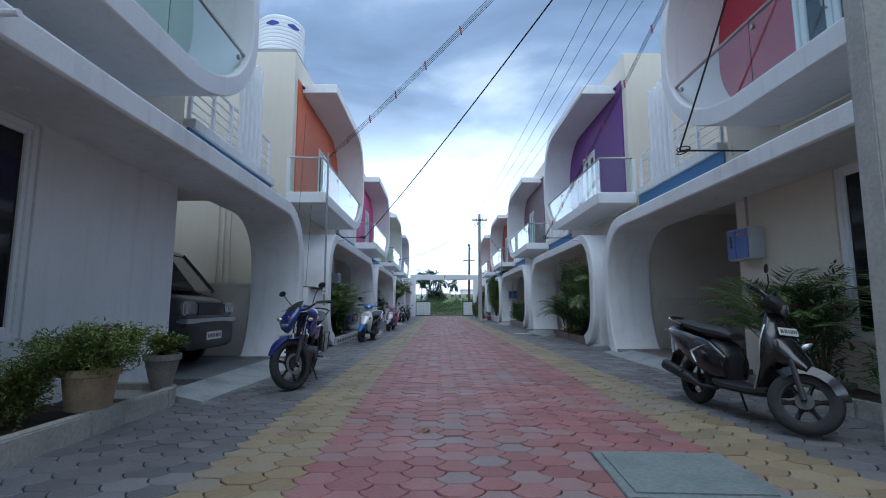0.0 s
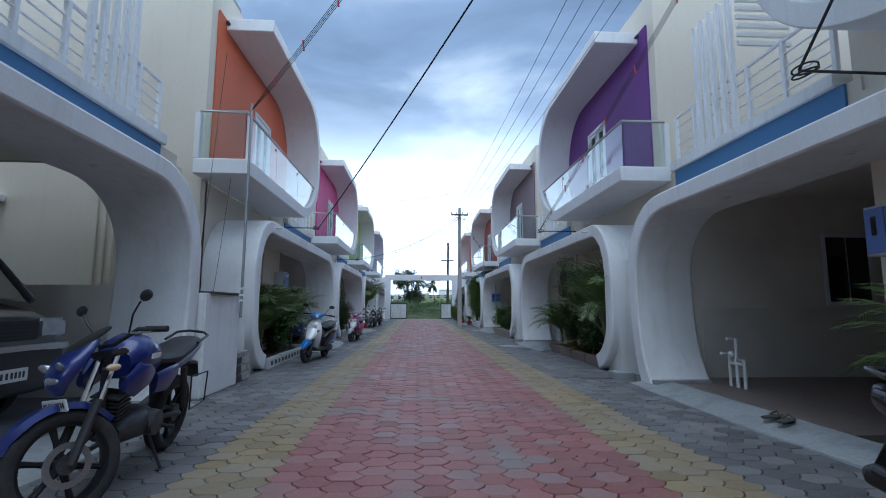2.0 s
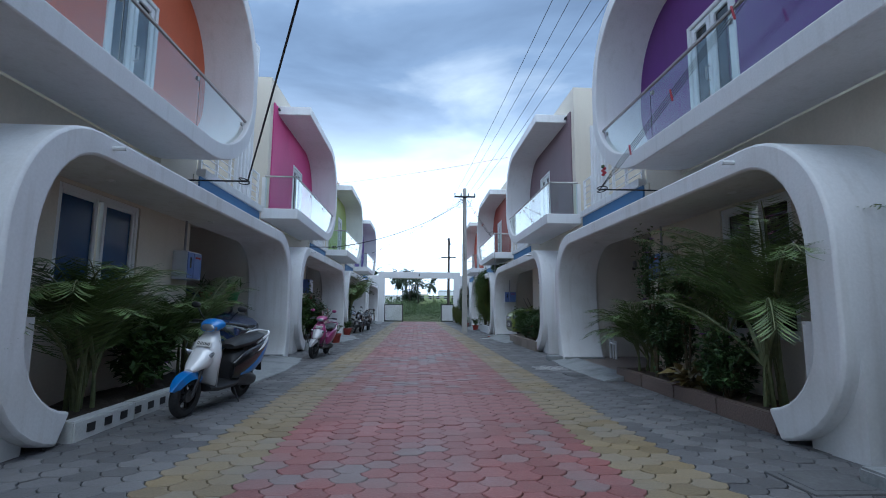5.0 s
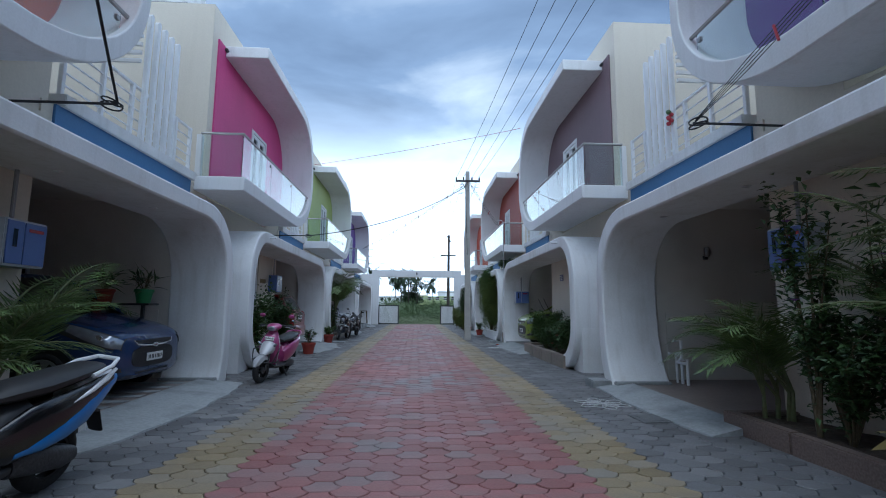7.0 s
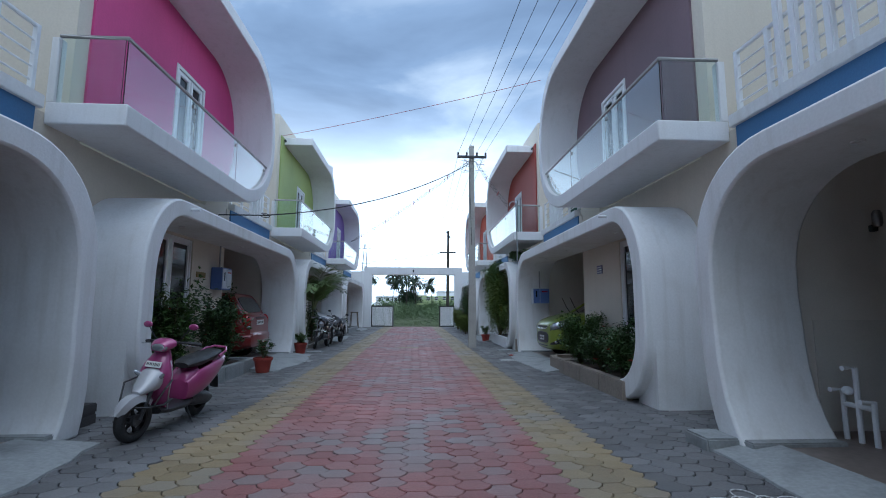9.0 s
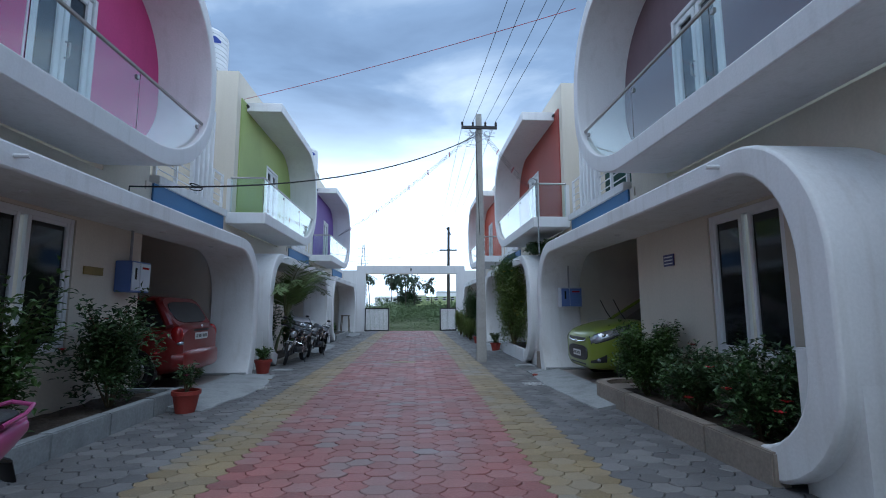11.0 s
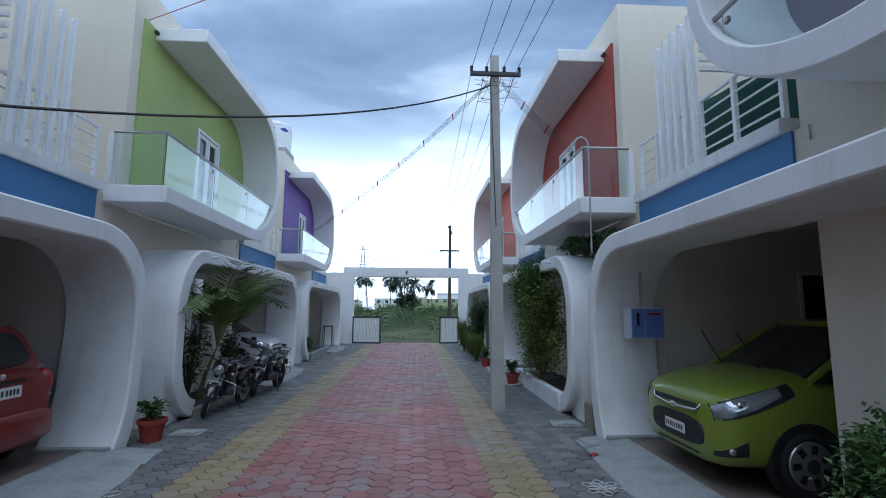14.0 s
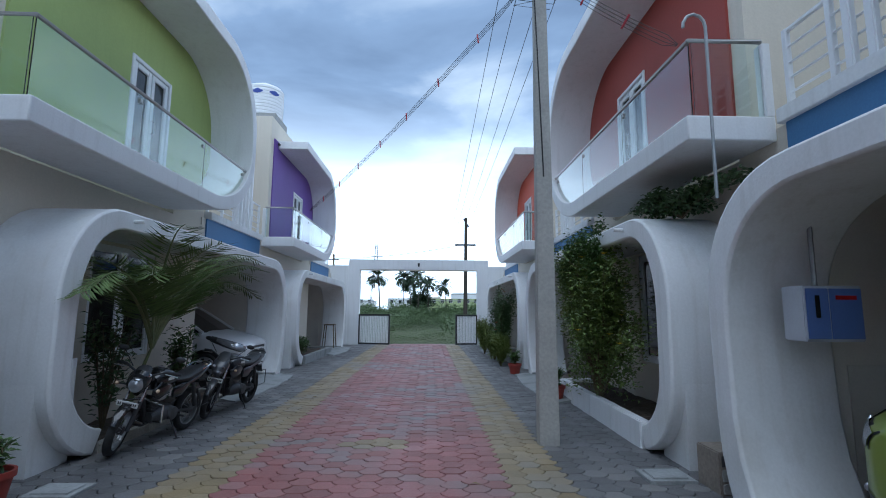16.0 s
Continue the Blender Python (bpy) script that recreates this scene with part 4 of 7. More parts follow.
    tk = P("fuel_tank", tank, PAINT[paint], root, f"{accent} fuel tank")
    P("fuel_cap", lathe(B(), [(0.04, 0.0), (0.04, 0.012), (0.0, 0.014)], "z", 16, (0.78, 0, 0.985)), M_SILVER, tk)
    for s in (-1, 1):
        P("tank_shroud", loft(B(), [oval((1.05, s * 0.13, 0.70), 0, 0.02, 0.04, 10), oval((0.95, s * 0.15, 0.72), 0, 0.03, 0.11, 10), oval((0.8, s * 0.15, 0.73), 0, 0.025, 0.07, 10), oval((0.7, s * 0.13, 0.73), 0, 0.015, 0.03, 10)]), PAINT[paint], tk)
        P("side_panel", loft(B(), [oval((0.60, s * 0.11, 0.64), 0, 0.02, 0.07, 10), oval((0.45, s * 0.13, 0.65), 0, 0.025, 0.09, 10), oval((0.28, s * 0.11, 0.69), 0, 0.02, 0.05, 10)]), PAINT[paint])
        P("decal", box(B(), 0.72, 0.84, s * 0.165 - 0.003, s * 0.165 + 0.003, 0.84, 0.875, 0.001), M_PLATE, tk)
    P("seat", loft(B(), [oval((0.58, 0, 0.79), 0, 0.09, 0.03), oval((0.48, 0, 0.785), 0, 0.13, 0.045), oval((0.28, 0, 0.785), 0, 0.145, 0.05), oval((0.12, 0, 0.82), 0, 0.135, 0.055), oval((-0.08, 0, 0.86), 0, 0.12, 0.05), oval((-0.20, 0, 0.88), 0, 0.08, 0.03)]), M_SEAT, root, "black vinyl seat")
    tl = P("tail_cowl", loft(B(), [oval((0.28, 0, 0.71), 0, 0.12, 0.06), oval((0.05, 0, 0.76), 0, 0.12, 0.06), oval((-0.18, 0, 0.82), 0, 0.09, 0.05), oval((-0.30, 0, 0.86), 0, 0.06, 0.03)]), PAINT[paint])
    P("tail_lamp", blob(B(), (-0.30, 0, 0.85), 0.03, 0.06, 0.03, 10), M_REDLENS, tl)
    P("grab_rail", tube(B(), [(0.0, -0.13, 0.88), (-0.2, -0.13, 0.93), (-0.28, -0.06, 0.945), (-0.28, 0.06, 0.945), (-0.2, 0.13, 0.93), (0.0, 0.13, 0.88)], 0.011), M_CHROME if rack else M_BLACK)
    P("rear_mudguard", loft(B(), [oval((-0.08, 0, 0.70), 0, 0.07, 0.02, 10), oval((-0.26, 0, 0.68), 0, 0.07, 0.02, 10), oval((-0.36, 0, 0.55), 0, 0.06, 0.015, 10)]), M_BLACK)
    # engine and frame
    en = P("engine", loft(B(), [oval((0.92, 0, 0.36), 0, 0.10, 0.06), oval((0.84, 0, 0.38), 0, 0.15, 0.10), oval((0.66, 0, 0.38), 0, 0.17, 0.11), oval((0.52, 0, 0.38), 0, 0.12, 0.09)]), M_ENGINE)
    for k in range(7):
        P("cooling_fin", moved(box(B(), -0.075, 0.075, -0.085, 0.085, -0.006, 0.006), pose(0.88 + 0.006 * k, 0, 0.45 + 0.026 * k, 0, 12, 0)), M_ENGINE, en, "", False)
    for s in (-1, 1):
        P("crankcase_cover", lathe(B(), [(0.09, s * 0.12), (0.085, s * 0.19), (0.0, s * 0.195)], "y", 20, (0.62, 0, 0.38)), M_ENGINE, en)
    P("frame_tube", tube(B(), [(1.06, 0, 0.86), (1.0, 0, 0.55), (0.92, 0, 0.30), (0.5, 0, 0.27)], 0.022), M_DARKMETAL)
    for s in (-1, 1):
        P("swing_arm", tube(B(), [(0.0, s * 0.085, R), (0.48, s * 0.08, 0.36)], 0.022), M_DARKMETAL)
        P("shock_absorber", tube(B(), [(0.03, s * 0.12, 0.36), (0.16, s * 0.12, 0.70)], 0.026), M_DARKMETAL)
        P("footrest", tube(B(), [(0.5, s * 0.12, 0.33), (0.5, s * 0.26, 0.33)], 0.014), M_BLACK)
    P("exhaust", tube(B(), [(0.90, -0.08, 0.42), (0.98, -0.12, 0.28), (0.75, -0.15, 0.20), (0.45, -0.16, 0.22), (0.30, -0.17, 0.27), (-0.18, -0.18, 0.38)], [0.018, 0.018, 0.018, 0.02, 0.048, 0.05], 12), M_ENGINE)
    P("side_stand", tube(B(), [(0.52, 0.10, 0.27), (0.50, 0.22, 0.035)], 0.011), M_DARKMETAL)
    P("stand_foot", box(B(), 0.46, 0.54, 0.20, 0.25, 0.022, 0.034, 0.004), M_DARKMETAL)
    P("saree_guard", tube(B(), [(0.1, 0.17, 0.62), (-0.22, 0.18, 0.62), (-0.26, 0.18, 0.36), (0.02, 0.17, 0.34), (0.1, 0.17, 0.62)], 0.007, 6), M_BLACK)
    if rack:
        P("crash_guard", tube(B(), [(1.02, -0.02, 0.62), (1.0, -0.26, 0.56), (1.0, -0.27, 0.36), (0.92, 0, 0.30), (1.0, 0.27, 0.36), (1.0, 0.26, 0.56), (1.02, 0.02, 0.62)], 0.013), M_CHROME)
    return root


def scooter(front, rear, steer, label, shield, body, panel, mirror_mat, lean=-7, lamp_high=True, wheel_r=0.22, size=0.9, nose=None, guard=False):
    f, r = Vector((*front, 0)), Vector((*rear, 0))
    d = f - r
    yaw = math.degrees(math.atan2(d.y, d.x))
    root = thing("scooter", pose(r.x, r.y, 0, 0, 0, yaw) @ pose(0, 0, 0, lean, 0, 0) @ Matrix.Diagonal((size, size, size, 1)), label, "scooter", "scooters parked in the lane")
    WB, R = 1.22, wheel_r
    st = spin((WB - 0.1, 0, 0.6), (-0.40, 0, 0.92), steer)
    wheel("rear_wheel", root, (0, 0, R), R, 0.10, 5, M_ALLOY, False, 0.06)
    wheel("front_wheel", root, (WB, 0, R), R, 0.09, 6, M_ALLOY, False, 0.06, st)
    P = lambda n, bm, m, par=root, lab="", sm=True: part(n, bm, m, par, lab, sm)
    for s in (-1, 1):
        P("fork_leg", moved(tube(B(), [(WB, s * 0.075, R), (WB - 0.12, s * 0.07, 0.52)], 0.02), st), M_DARKMETAL)
    mg = B()
    rings = []
    for k in range(10):
        a = radians(18 + 120 * k / 9)
        c = Vector((WB + (R + 0.022) * math.cos(a), 0, R + (R + 0.022) * math.sin(a)))
        n = Vector((math.cos(a), 0, math.sin(a)))
        w = (0.02, 0.05, 0.065, 0.075, 0.08, 0.08, 0.08, 0.08, 0.07, 0.06)[k]
        rings.append([c + n * 0.02, c + Vector((0, w * 0.7, 0)) + n * 0.01, c + Vector((0, w, 0)) - n * 0.06, c + Vector((0, w - 0.01, 0)) - n * 0.06, c - n * 0.005, c - Vector((0, w - 0.01, 0)) - n * 0.06, c - Vector((0, w, 0)) - n * 0.06, c - Vector((0, w * 0.7, 0)) + n * 0.01])
    P("front_mudguard", moved(loft(mg, rings), st), panel if nose is None or lean > -7 else (nose if mirror_mat is not M_BLACK else panel))
    # leg shield: bowed plate from the floorboard up to the bars
    rows = []
    for z, x, w, th in ((0.24, 0.86, 0.11, 0.02), (0.34, 0.90, 0.14, 0.035), (0.45, 0.95, 0.165, 0.06), (0.55, 0.97, 0.18, 0.085), (0.64, 0.965, 0.18, 0.09), (0.74, 0.945, 0.155, 0.075), (0.83, 0.92, 0.11, 0.055), (0.90, 0.895, 0.07, 0.045)):
        ring = []
        for k in range(14):
            a = 2 * math.pi * k / 14
            ring.append((x + th * (1.2 if math.cos(a) > 0 else 0.35) * math.cos(a), w * math.copysign(abs(math.sin(a)) ** 0.8, math.sin(a)), z))
        rows.append(ring)
    sh = P("leg_shield", loft(B(), rows), shield, root, "painted front leg shield")
    P("nose_panel", loft(B(), [oval((0.99, 0, 0.62), 0, 0.15, 0.14, 14, 2.2), oval((1.08, 0, 0.58), 0, 0.125, 0.11, 14, 2.2), oval((1.18, 0, 0.52), 0, 0.09, 0.06, 14, 2.2), oval((1.25, 0, 0.48), 0, 0.045, 0.025, 14, 2.2)]), nose or panel, sh)
    for s in (-1, 1):
        P("indicator", moved(blob(B(), (0, 0, 0), 0.022, 0.08, 0.025, 12), pose(1.06, s * 0.115, 0.64, s * 32, 0, -s * 38)), M_LENS, sh)
        P("shield_stripe", tube(B(), [(0.95, s * 0.125, 0.80), (0.965, s * 0.18, 0.66), (0.955, s * 0.17, 0.47), (0.87, s * 0.135, 0.27)], 0.007, 6), M_SILVER, sh)
    number_plate(sh, pose(1.045, 0, 0.755, 0, -22, 0), 0.17, 0.065)
    # handlebar cowl with the headlamp
    cw = P("handlebar_cowl", moved(loft(B(), [oval((0.84, 0, 0.965), 0, 0.08, 0.045), oval((0.91, 0, 0.97), 0, 0.14, 0.06), oval((0.97, 0, 0.95), 0, 0.125, 0.065), oval((1.02, 0, 0.93), 0, 0.085, 0.045)]), st), panel if lamp_high else M_BLACK, root, "handlebar cowl")
    P("headlamp", moved(blob(B(), (0.995, 0, 0.93), 0.042, 0.105, 0.052, 14), st), M_LENS, cw, "clear headlamp")
    bar = P("handlebar", moved(tube(B(), [(0.80, -0.34, 0.97), (0.86, -0.2, 0.985), (0.88, 0, 0.98), (0.86, 0.2, 0.985), (0.80, 0.34, 0.97)], 0.012), st), M_DARKMETAL)
    for s in (-1, 1):
        P("grip", moved(tube(B(), [(0.84, s * 0.24, 0.98), (0.79, s * 0.35, 0.968)], 0.019), st), M_BLACK, bar)
        P("brake_lever", moved(tube(B(), [(0.90, s * 0.2, 0.965), (0.87, s * 0.34, 0.95)], 0.006, 6), st), M_SILVER, bar)
    mirrors(bar, st, 0.87, 0.98, 0.25, mirror_mat, 0.15)
    P("floorboard", loft(B(), [oval((0.98, 0, 0.27), 0, 0.14, 0.04), oval((0.8, 0, 0.25), 0, 0.16, 0.045), oval((0.5, 0, 0.25), 0, 0.165, 0.05), oval((0.38, 0, 0.27), 0, 0.15, 0.05)]), M_BLACK)
    # body behind the floorboard
    P("seat_front_panel", loft(B(), [oval((0.50, 0, 0.40), 0, 0.12, 0.12), oval((0.42, 0, 0.46), 0, 0.14, 0.18), oval((0.30, 0, 0.52), 0, 0.15, 0.15)]), M_BLACK if body is PAINT["black"] else panel)
    for s in (-1, 1):
        sp = P("side_panel", loft(B(), [oval((0.50, s * 0.10, 0.40), 0, 0.03, 0.10, 20, 2.1), oval((0.43, s * 0.122, 0.43), 0, 0.044, 0.13, 20, 2.1), oval((0.34, s * 0.137, 0.47), 0, 0.052, 0.15, 20, 2.1), oval((0.23, s * 0.144, 0.50), 0, 0.056, 0.15, 20, 2.1), oval((0.12, s * 0.145, 0.53), 0, 0.057, 0.138, 20, 2.1), oval((0.0, s * 0.138, 0.57), 0, 0.054, 0.12, 20, 2.1), oval((-0.12, s * 0.125, 0.61), 0, 0.05, 0.10, 20, 2.1), oval((-0.24, s * 0.103, 0.655), 0, 0.042, 0.075, 20, 2.1), oval((-0.34, s * 0.08, 0.69), 0, 0.034, 0.048, 20, 2.1)]), body, root, "painted side panel")
        if lamp_high is False:
            P("chevron", tube(B(), [(0.33, s * 0.182, 0.585), (0.24, s * 0.199, 0.545), (0.16, s * 0.204, 0.505), (0.19, s * 0.203, 0.46), (0.23, s * 0.199, 0.41)], [0.004, 0.009, 0.013, 0.010, 0.004], 8), M_SILVER, sp)
        if body is PAINT["black"] and lamp_high:
            P("lower_stripe", loft(B(), [oval((0.40, s * 0.150, 0.36), 0, 0.02, 0.02, 14), oval((0.24, s * 0.175, 0.40), 0, 0.028, 0.05, 14), oval((0.08, s * 0.175, 0.46), 0, 0.03, 0.075, 14), oval((-0.08, s * 0.16, 0.53), 0, 0.032, 0.085, 14), oval((-0.22, s * 0.128, 0.61), 0, 0.028, 0.07, 14), oval((-0.38, s * 0.085, 0.69), 0, 0.02, 0.035, 14)]), panel, sp, "sky-blue lower flank")
            P("upper_stripe", tube(B(), [(0.10, s * 0.185, 0.60), (-0.08, s * 0.172, 0.66), (-0.24, s * 0.135, 0.715), (-0.38, s * 0.08, 0.755)], [0.008, 0.016, 0.02, 0.012], 8), shield, sp, "white tail flash")
    P("tail_panel", loft(B(), [oval((-0.05, 0, 0.62), 0, 0.11, 0.09), oval((-0.28, 0, 0.68), 0, 0.09, 0.07), oval((-0.38, 0, 0.72), 0, 0.06, 0.04)]), shield)
    P("tail_lamp", blob(B(), (-0.36, 0, 0.69), 0.035, 0.075, 0.035, 10), M_REDLENS)
    P("seat", loft(B(), [oval((0.50, 0, 0.68), 0, 0.08, 0.03), oval((0.42, 0, 0.70), 0, 0.13, 0.055), oval((0.22, 0, 0.715), 0, 0.145, 0.06), oval((0.02, 0, 0.745), 0, 0.14, 0.055), oval((-0.18, 0, 0.775), 0, 0.12, 0.045), oval((-0.28, 0, 0.785), 0, 0.08, 0.025)]), M_SEAT, root, "black vinyl seat")
    P("grab_rail", tube(B(), [(-0.1, -0.14, 0.75), (-0.26, -0.14, 0.80), (-0.38, -0.08, 0.83), (-0.38, 0.08, 0.83), (-0.26, 0.14, 0.80), (-0.1, 0.14, 0.75)], 0.016), shield if body is PAINT["black"] else panel)
    P("rear_mudguard", loft(B(), [oval((-0.18, 0, 0.52), 0, 0.07, 0.02, 10), oval((-0.32, 0, 0.46), 0, 0.07, 0.02, 10), oval((-0.40, 0, 0.30), 0, 0.06, 0.015, 10)]), M_BLACK)
    P("engine", loft(B(), [oval((0.36, 0.06, 0.27), 0, 0.08, 0.07), oval((0.2, 0.08, 0.27), 0, 0.09, 0.09), oval((0.0, 0.10, 0.24), 0, 0.06, 0.08), oval((-0.1, 0.10, 0.23), 0, 0.04, 0.05)]), M_ENGINE)
    P("exhaust", tube(B(), [(0.38, -0.08, 0.2), (0.2, -0.13, 0.2), (0.06, -0.15, 0.25), (-0.3, -0.16, 0.33), (-0.33, -0.16, 0.335)], [0.016, 0.018, 0.05, 0.055, 0.03], 12), M_BLACK)
    P("exhaust_shield", tube(B(), [(0.02, -0.19, 0.29), (-0.26, -0.205, 0.36)], 0.022), M_DARKMETAL)
    P("side_stand", tube(B(), [(0.42, 0.10, 0.22), (0.40, 0.20, 0.03)], 0.010), M_DARKMETAL)
    if guard:
        gd = P("front_guard", tube(B(), [(0.93, -0.20, 0.40), (1.08, -0.215, 0.37), (1.24, -0.15, 0.36), (1.33, 0, 0.36), (1.24, 0.15, 0.36), (1.08, 0.215, 0.37), (0.93, 0.20, 0.40)], 0.012), M_BLACK, root, "black tubular front guard")
        P("guard_hoop", tube(B(), [(0.95, -0.18, 0.60), (1.12, -0.225, 0.55), (1.20, -0.18, 0.37)], 0.010), M_BLACK, gd)
        P("guard_hoop", tube(B(), [(0.95, 0.18, 0.60), (1.12, 0.225, 0.55), (1.20, 0.18, 0.37)], 0.010), M_BLACK, gd)
    return root


def car(name, nose, heading, label, paint, L, W, H, van=False, rear_view=False, wipers_up=False, lift=0.0):
    """x forward with the nose at 0; the body is lofted along its length."""
    root = thing(name, pose(nose[0], nose[1], 0.06, 0, 0, heading), label, "car" if not van else "van")
    P = lambda n, bm, m, par=root, lab="", sm=True: part(n, bm, m, par, lab, sm)
    w = W / 2
    if van:
        st = [(0.0, w - 0.10, 0.30, 0.86), (-0.05, w - 0.03, 0.26, 0.93), (-0.2, w, 0.24, 1.0), (-0.55, w, 0.24, 1.08), (-1.0, w, 0.24, 1.10), (-2.4, w, 0.24, 1.10), (L * -1 + 0.1, w, 0.26, 1.10), (-L, w - 0.06, 0.32, 1.05)]
        gh = dict(f0=-0.28, f1=-0.74, r1=-L + 0.18, r0=-L + 0.06, w0=w - 0.03, w1=w - 0.13, z0=1.06, z1=H - 0.08)
    else:
        st = [(0.0, w - 0.24, 0.25, 0.70 + lift), (-0.035, w - 0.15, 0.21, 0.76 + lift), (-0.11, w - 0.08, 0.19, 0.81 + lift), (-0.28, w - 0.025, 0.18, 0.87 + lift), (-0.55, w, 0.17, 0.94 + lift), (-0.9, w, 0.17, 1.0 + lift * 0.5), (-1.6, w, 0.17, 1.0), (-2.6, w, 0.17, 1.0), (-L + 0.35, w - 0.01, 0.19, 1.02), (-L + 0.1, w - 0.06, 0.24, 1.0), (-L, w - 0.14, 0.34, 0.92)]
        gh = dict(f0=-0.82, f1=-1.60, r1=-L + 0.42, r0=-L + 0.14, w0=w - 0.05, w1=w - 0.20, z0=0.96, z1=H - 0.06)
    rings = []
    for x, hw, zb, zt in st:
        zc, hz = (zb + zt) / 2, (zt - zb) / 2
        rings.append(oval((x, 0, zc), 0, hw, hz, 28, 4.5))

    def hull(x, z):
        """Half width of the body at a station and height."""
        for (xa, wa, ba, ta), (xb, wb, bb, tb) in zip(st, st[1:]):
            if xb <= x <= xa:
                f = (x - xa) / (xb - xa)
                hw, zb, zt = wa + (wb - wa) * f, ba + (bb - ba) * f, ta + (tb - ta) * f
                v = min(abs((z - (zb + zt) / 2) / ((zt - zb) / 2)), 0.999)
                return hw * (1 - v ** 4.5) ** (1 / 4.5)
        return w

    def patch(x0, x1, low, high, side, proud, n=12):
        """A panel that follows the body between two edges, set a little proud of it."""
        bm = B()
        grid = []
        for i in range(n + 1):
            x = x0 + (x1 - x0) * i / n
            lo_, hi_ = low(i / n), high(i / n)
            row = []
            for j in range(5):
                z = lo_ + (hi_ - lo_) * j / 4
                bulge = proud * (0.35 + 0.65 * math.sin(math.pi * j / 4) * math.sin(math.pi * max(0.04, min(0.96, i / n))))
                row.append(bm.verts.new((x + proud * 0.6, side * (hull(x, z) + bulge), z)))
            grid.append(row)
        for a, b in zip(grid, grid[1:]):
            for j in range(4):
                bm.faces.new((a[j], a[j + 1], b[j + 1], b[j]))
        return bm

    body = P("body", loft(B(), rings), PAINT[paint], root, f"{paint.replace('_', ' ')} painted car body")
    # greenhouse: glass with painted roof and pillars
    g = gh
    ring = lambda f, r, ww, z: [(f, ww * 0.82, z), (f - 0.10, ww, z), ((f + r) / 2, ww * 1.01, z), (r + 0.08, ww, z), (r, ww * 0.8, z), (r, -ww * 0.8, z), (r + 0.08, -ww, z), ((f + r) / 2, -ww * 1.01, z), (f - 0.10, -ww, z), (f, -ww * 0.82, z), (f + 0.05, 0, z)]
    mid = lambda a, b, k: a + (b - a) * k
    lev = [ring(mid(g["f0"], g["f1"], k), mid(g["r0"], g["r1"], k), mid(g["w0"], g["w1"], k ** 1.3), mid(g["z0"], g["z1"], k)) for k in (0, 0.35, 0.7, 1.0)]
    P("greenhouse", loft(B(), lev), M_CARGLASS, root, "dark car windows", False)
    rf = [ring(g["f1"] + 0.03, g["r1"] - 0.03, g["w1"] + 0.012, g["z1"] - 0.02), ring(g["f1"] - 0.02, g["r1"] + 0.02, g["w1"] - 0.02, g["z1"] + 0.035), ring(g["f1"] - 0.25, g["r1"] + 0.2, g["w1"] - 0.14, g["z1"] + 0.06)]
    P("roof", loft(B(), rf), PAINT[paint], body)
    for s in (-1, 1):
        P("front_pillar", tube(B(), [(g["f0"] - 0.02, s * g["w0"] * 0.95, g["z0"]), (mid(g["f0"], g["f1"], 0.5) - 0.02, s * mid(g["w0"], g["w1"], 0.42) * 0.96, mid(g["z0"], g["z1"], 0.5)), (g["f1"] - 0.02, s * g["w1"] * 0.95, g["z1"])], 0.035, 8), PAINT[paint], body)
        P("rear_pillar", tube(B(), [(g["r0"] + 0.06, s * g["w0"] * 0.96, g["z0"]), (g["r1"] + 0.06, s * g["w1"] * 0.96, g["z1"])], 0.06, 8), PAINT[paint], body)
        P("middle_pillar", tube(B(), [(-L * 0.55, s * (g["w0"] * 1.0), g["z0"]), (-L * 0.56, s * g["w1"] * 0.99, g["z1"])], 0.035, 8), M_BLACK, body)
        P("door_mirror", blob(B(), (g["f0"] - 0.28, s * (w + 0.09), g["z0"] + 0.08), 0.05, 0.09, 0.065, 12), PAINT[paint], body, "", True)
        for x in (-0.72, -L + 0.68):
            P("wheel_arch", lathe(B(), [(0.345, s * (w - 0.10)), (0.345, s * (w + 0.006)), (0.30, s * (w + 0.006))], "y", 28, (x, 0, 0.29)), M_BLACK, body)
            wl = wheel("wheel", root, (x, s * (w - 0.055), 0.285), 0.285, 0.165, 7, M_SILVER, False, 0.06)
            P("wheel_cover", lathe(B(), [(0.205, s * (w + 0.008)), (0.195, s * (w + 0.018)), (0.10, s * (w + 0.022)), (0.05, s * (w + 0.032)), (0.0, s * (w + 0.034))], "y", 28, (x, 0, 0.285)), M_SILVER, wl, "silver wheel cover")
            for j in range(7):
                a = 2 * math.pi * j / 7
                P("cover_slot", moved(box(B(), 0.10, 0.175, s * (w + 0.0215) - 0.004, s * (w + 0.0215) + 0.004, -0.028, 0.028, 0.003), pose(x, 0, 0.285) @ Matrix.Rotation(a, 4, "Y")), M_BLACK, wl, "", False)
    if rear_view:
        # hatch with wrap-round lamps
        tilt = math.degrees(math.atan2(g["r1"] - g["r0"], g["z1"] - g["z0"]))
        at = pose(mid(g["r0"], g["r1"], 0.5) - 0.02, 0, mid(g["z0"], g["z1"], 0.5), 0, tilt, 0)
        hf = P("hatch_frame", moved(loft(B(), [oval((0.05, 0, 0), 0, w - 0.10, 0.30, 28, 5), oval((-0.012, 0, 0), 0, w - 0.13, 0.28, 28, 5)]), at), PAINT[paint], body)
        hg = P("hatch_glass", moved(loft(B(), [oval((0.0, 0, 0), 0, w - 0.19, 0.215, 28, 4), oval((-0.022, 0, 0), 0, w - 0.21, 0.20, 28, 4)]), at), M_CARGLASS, hf)
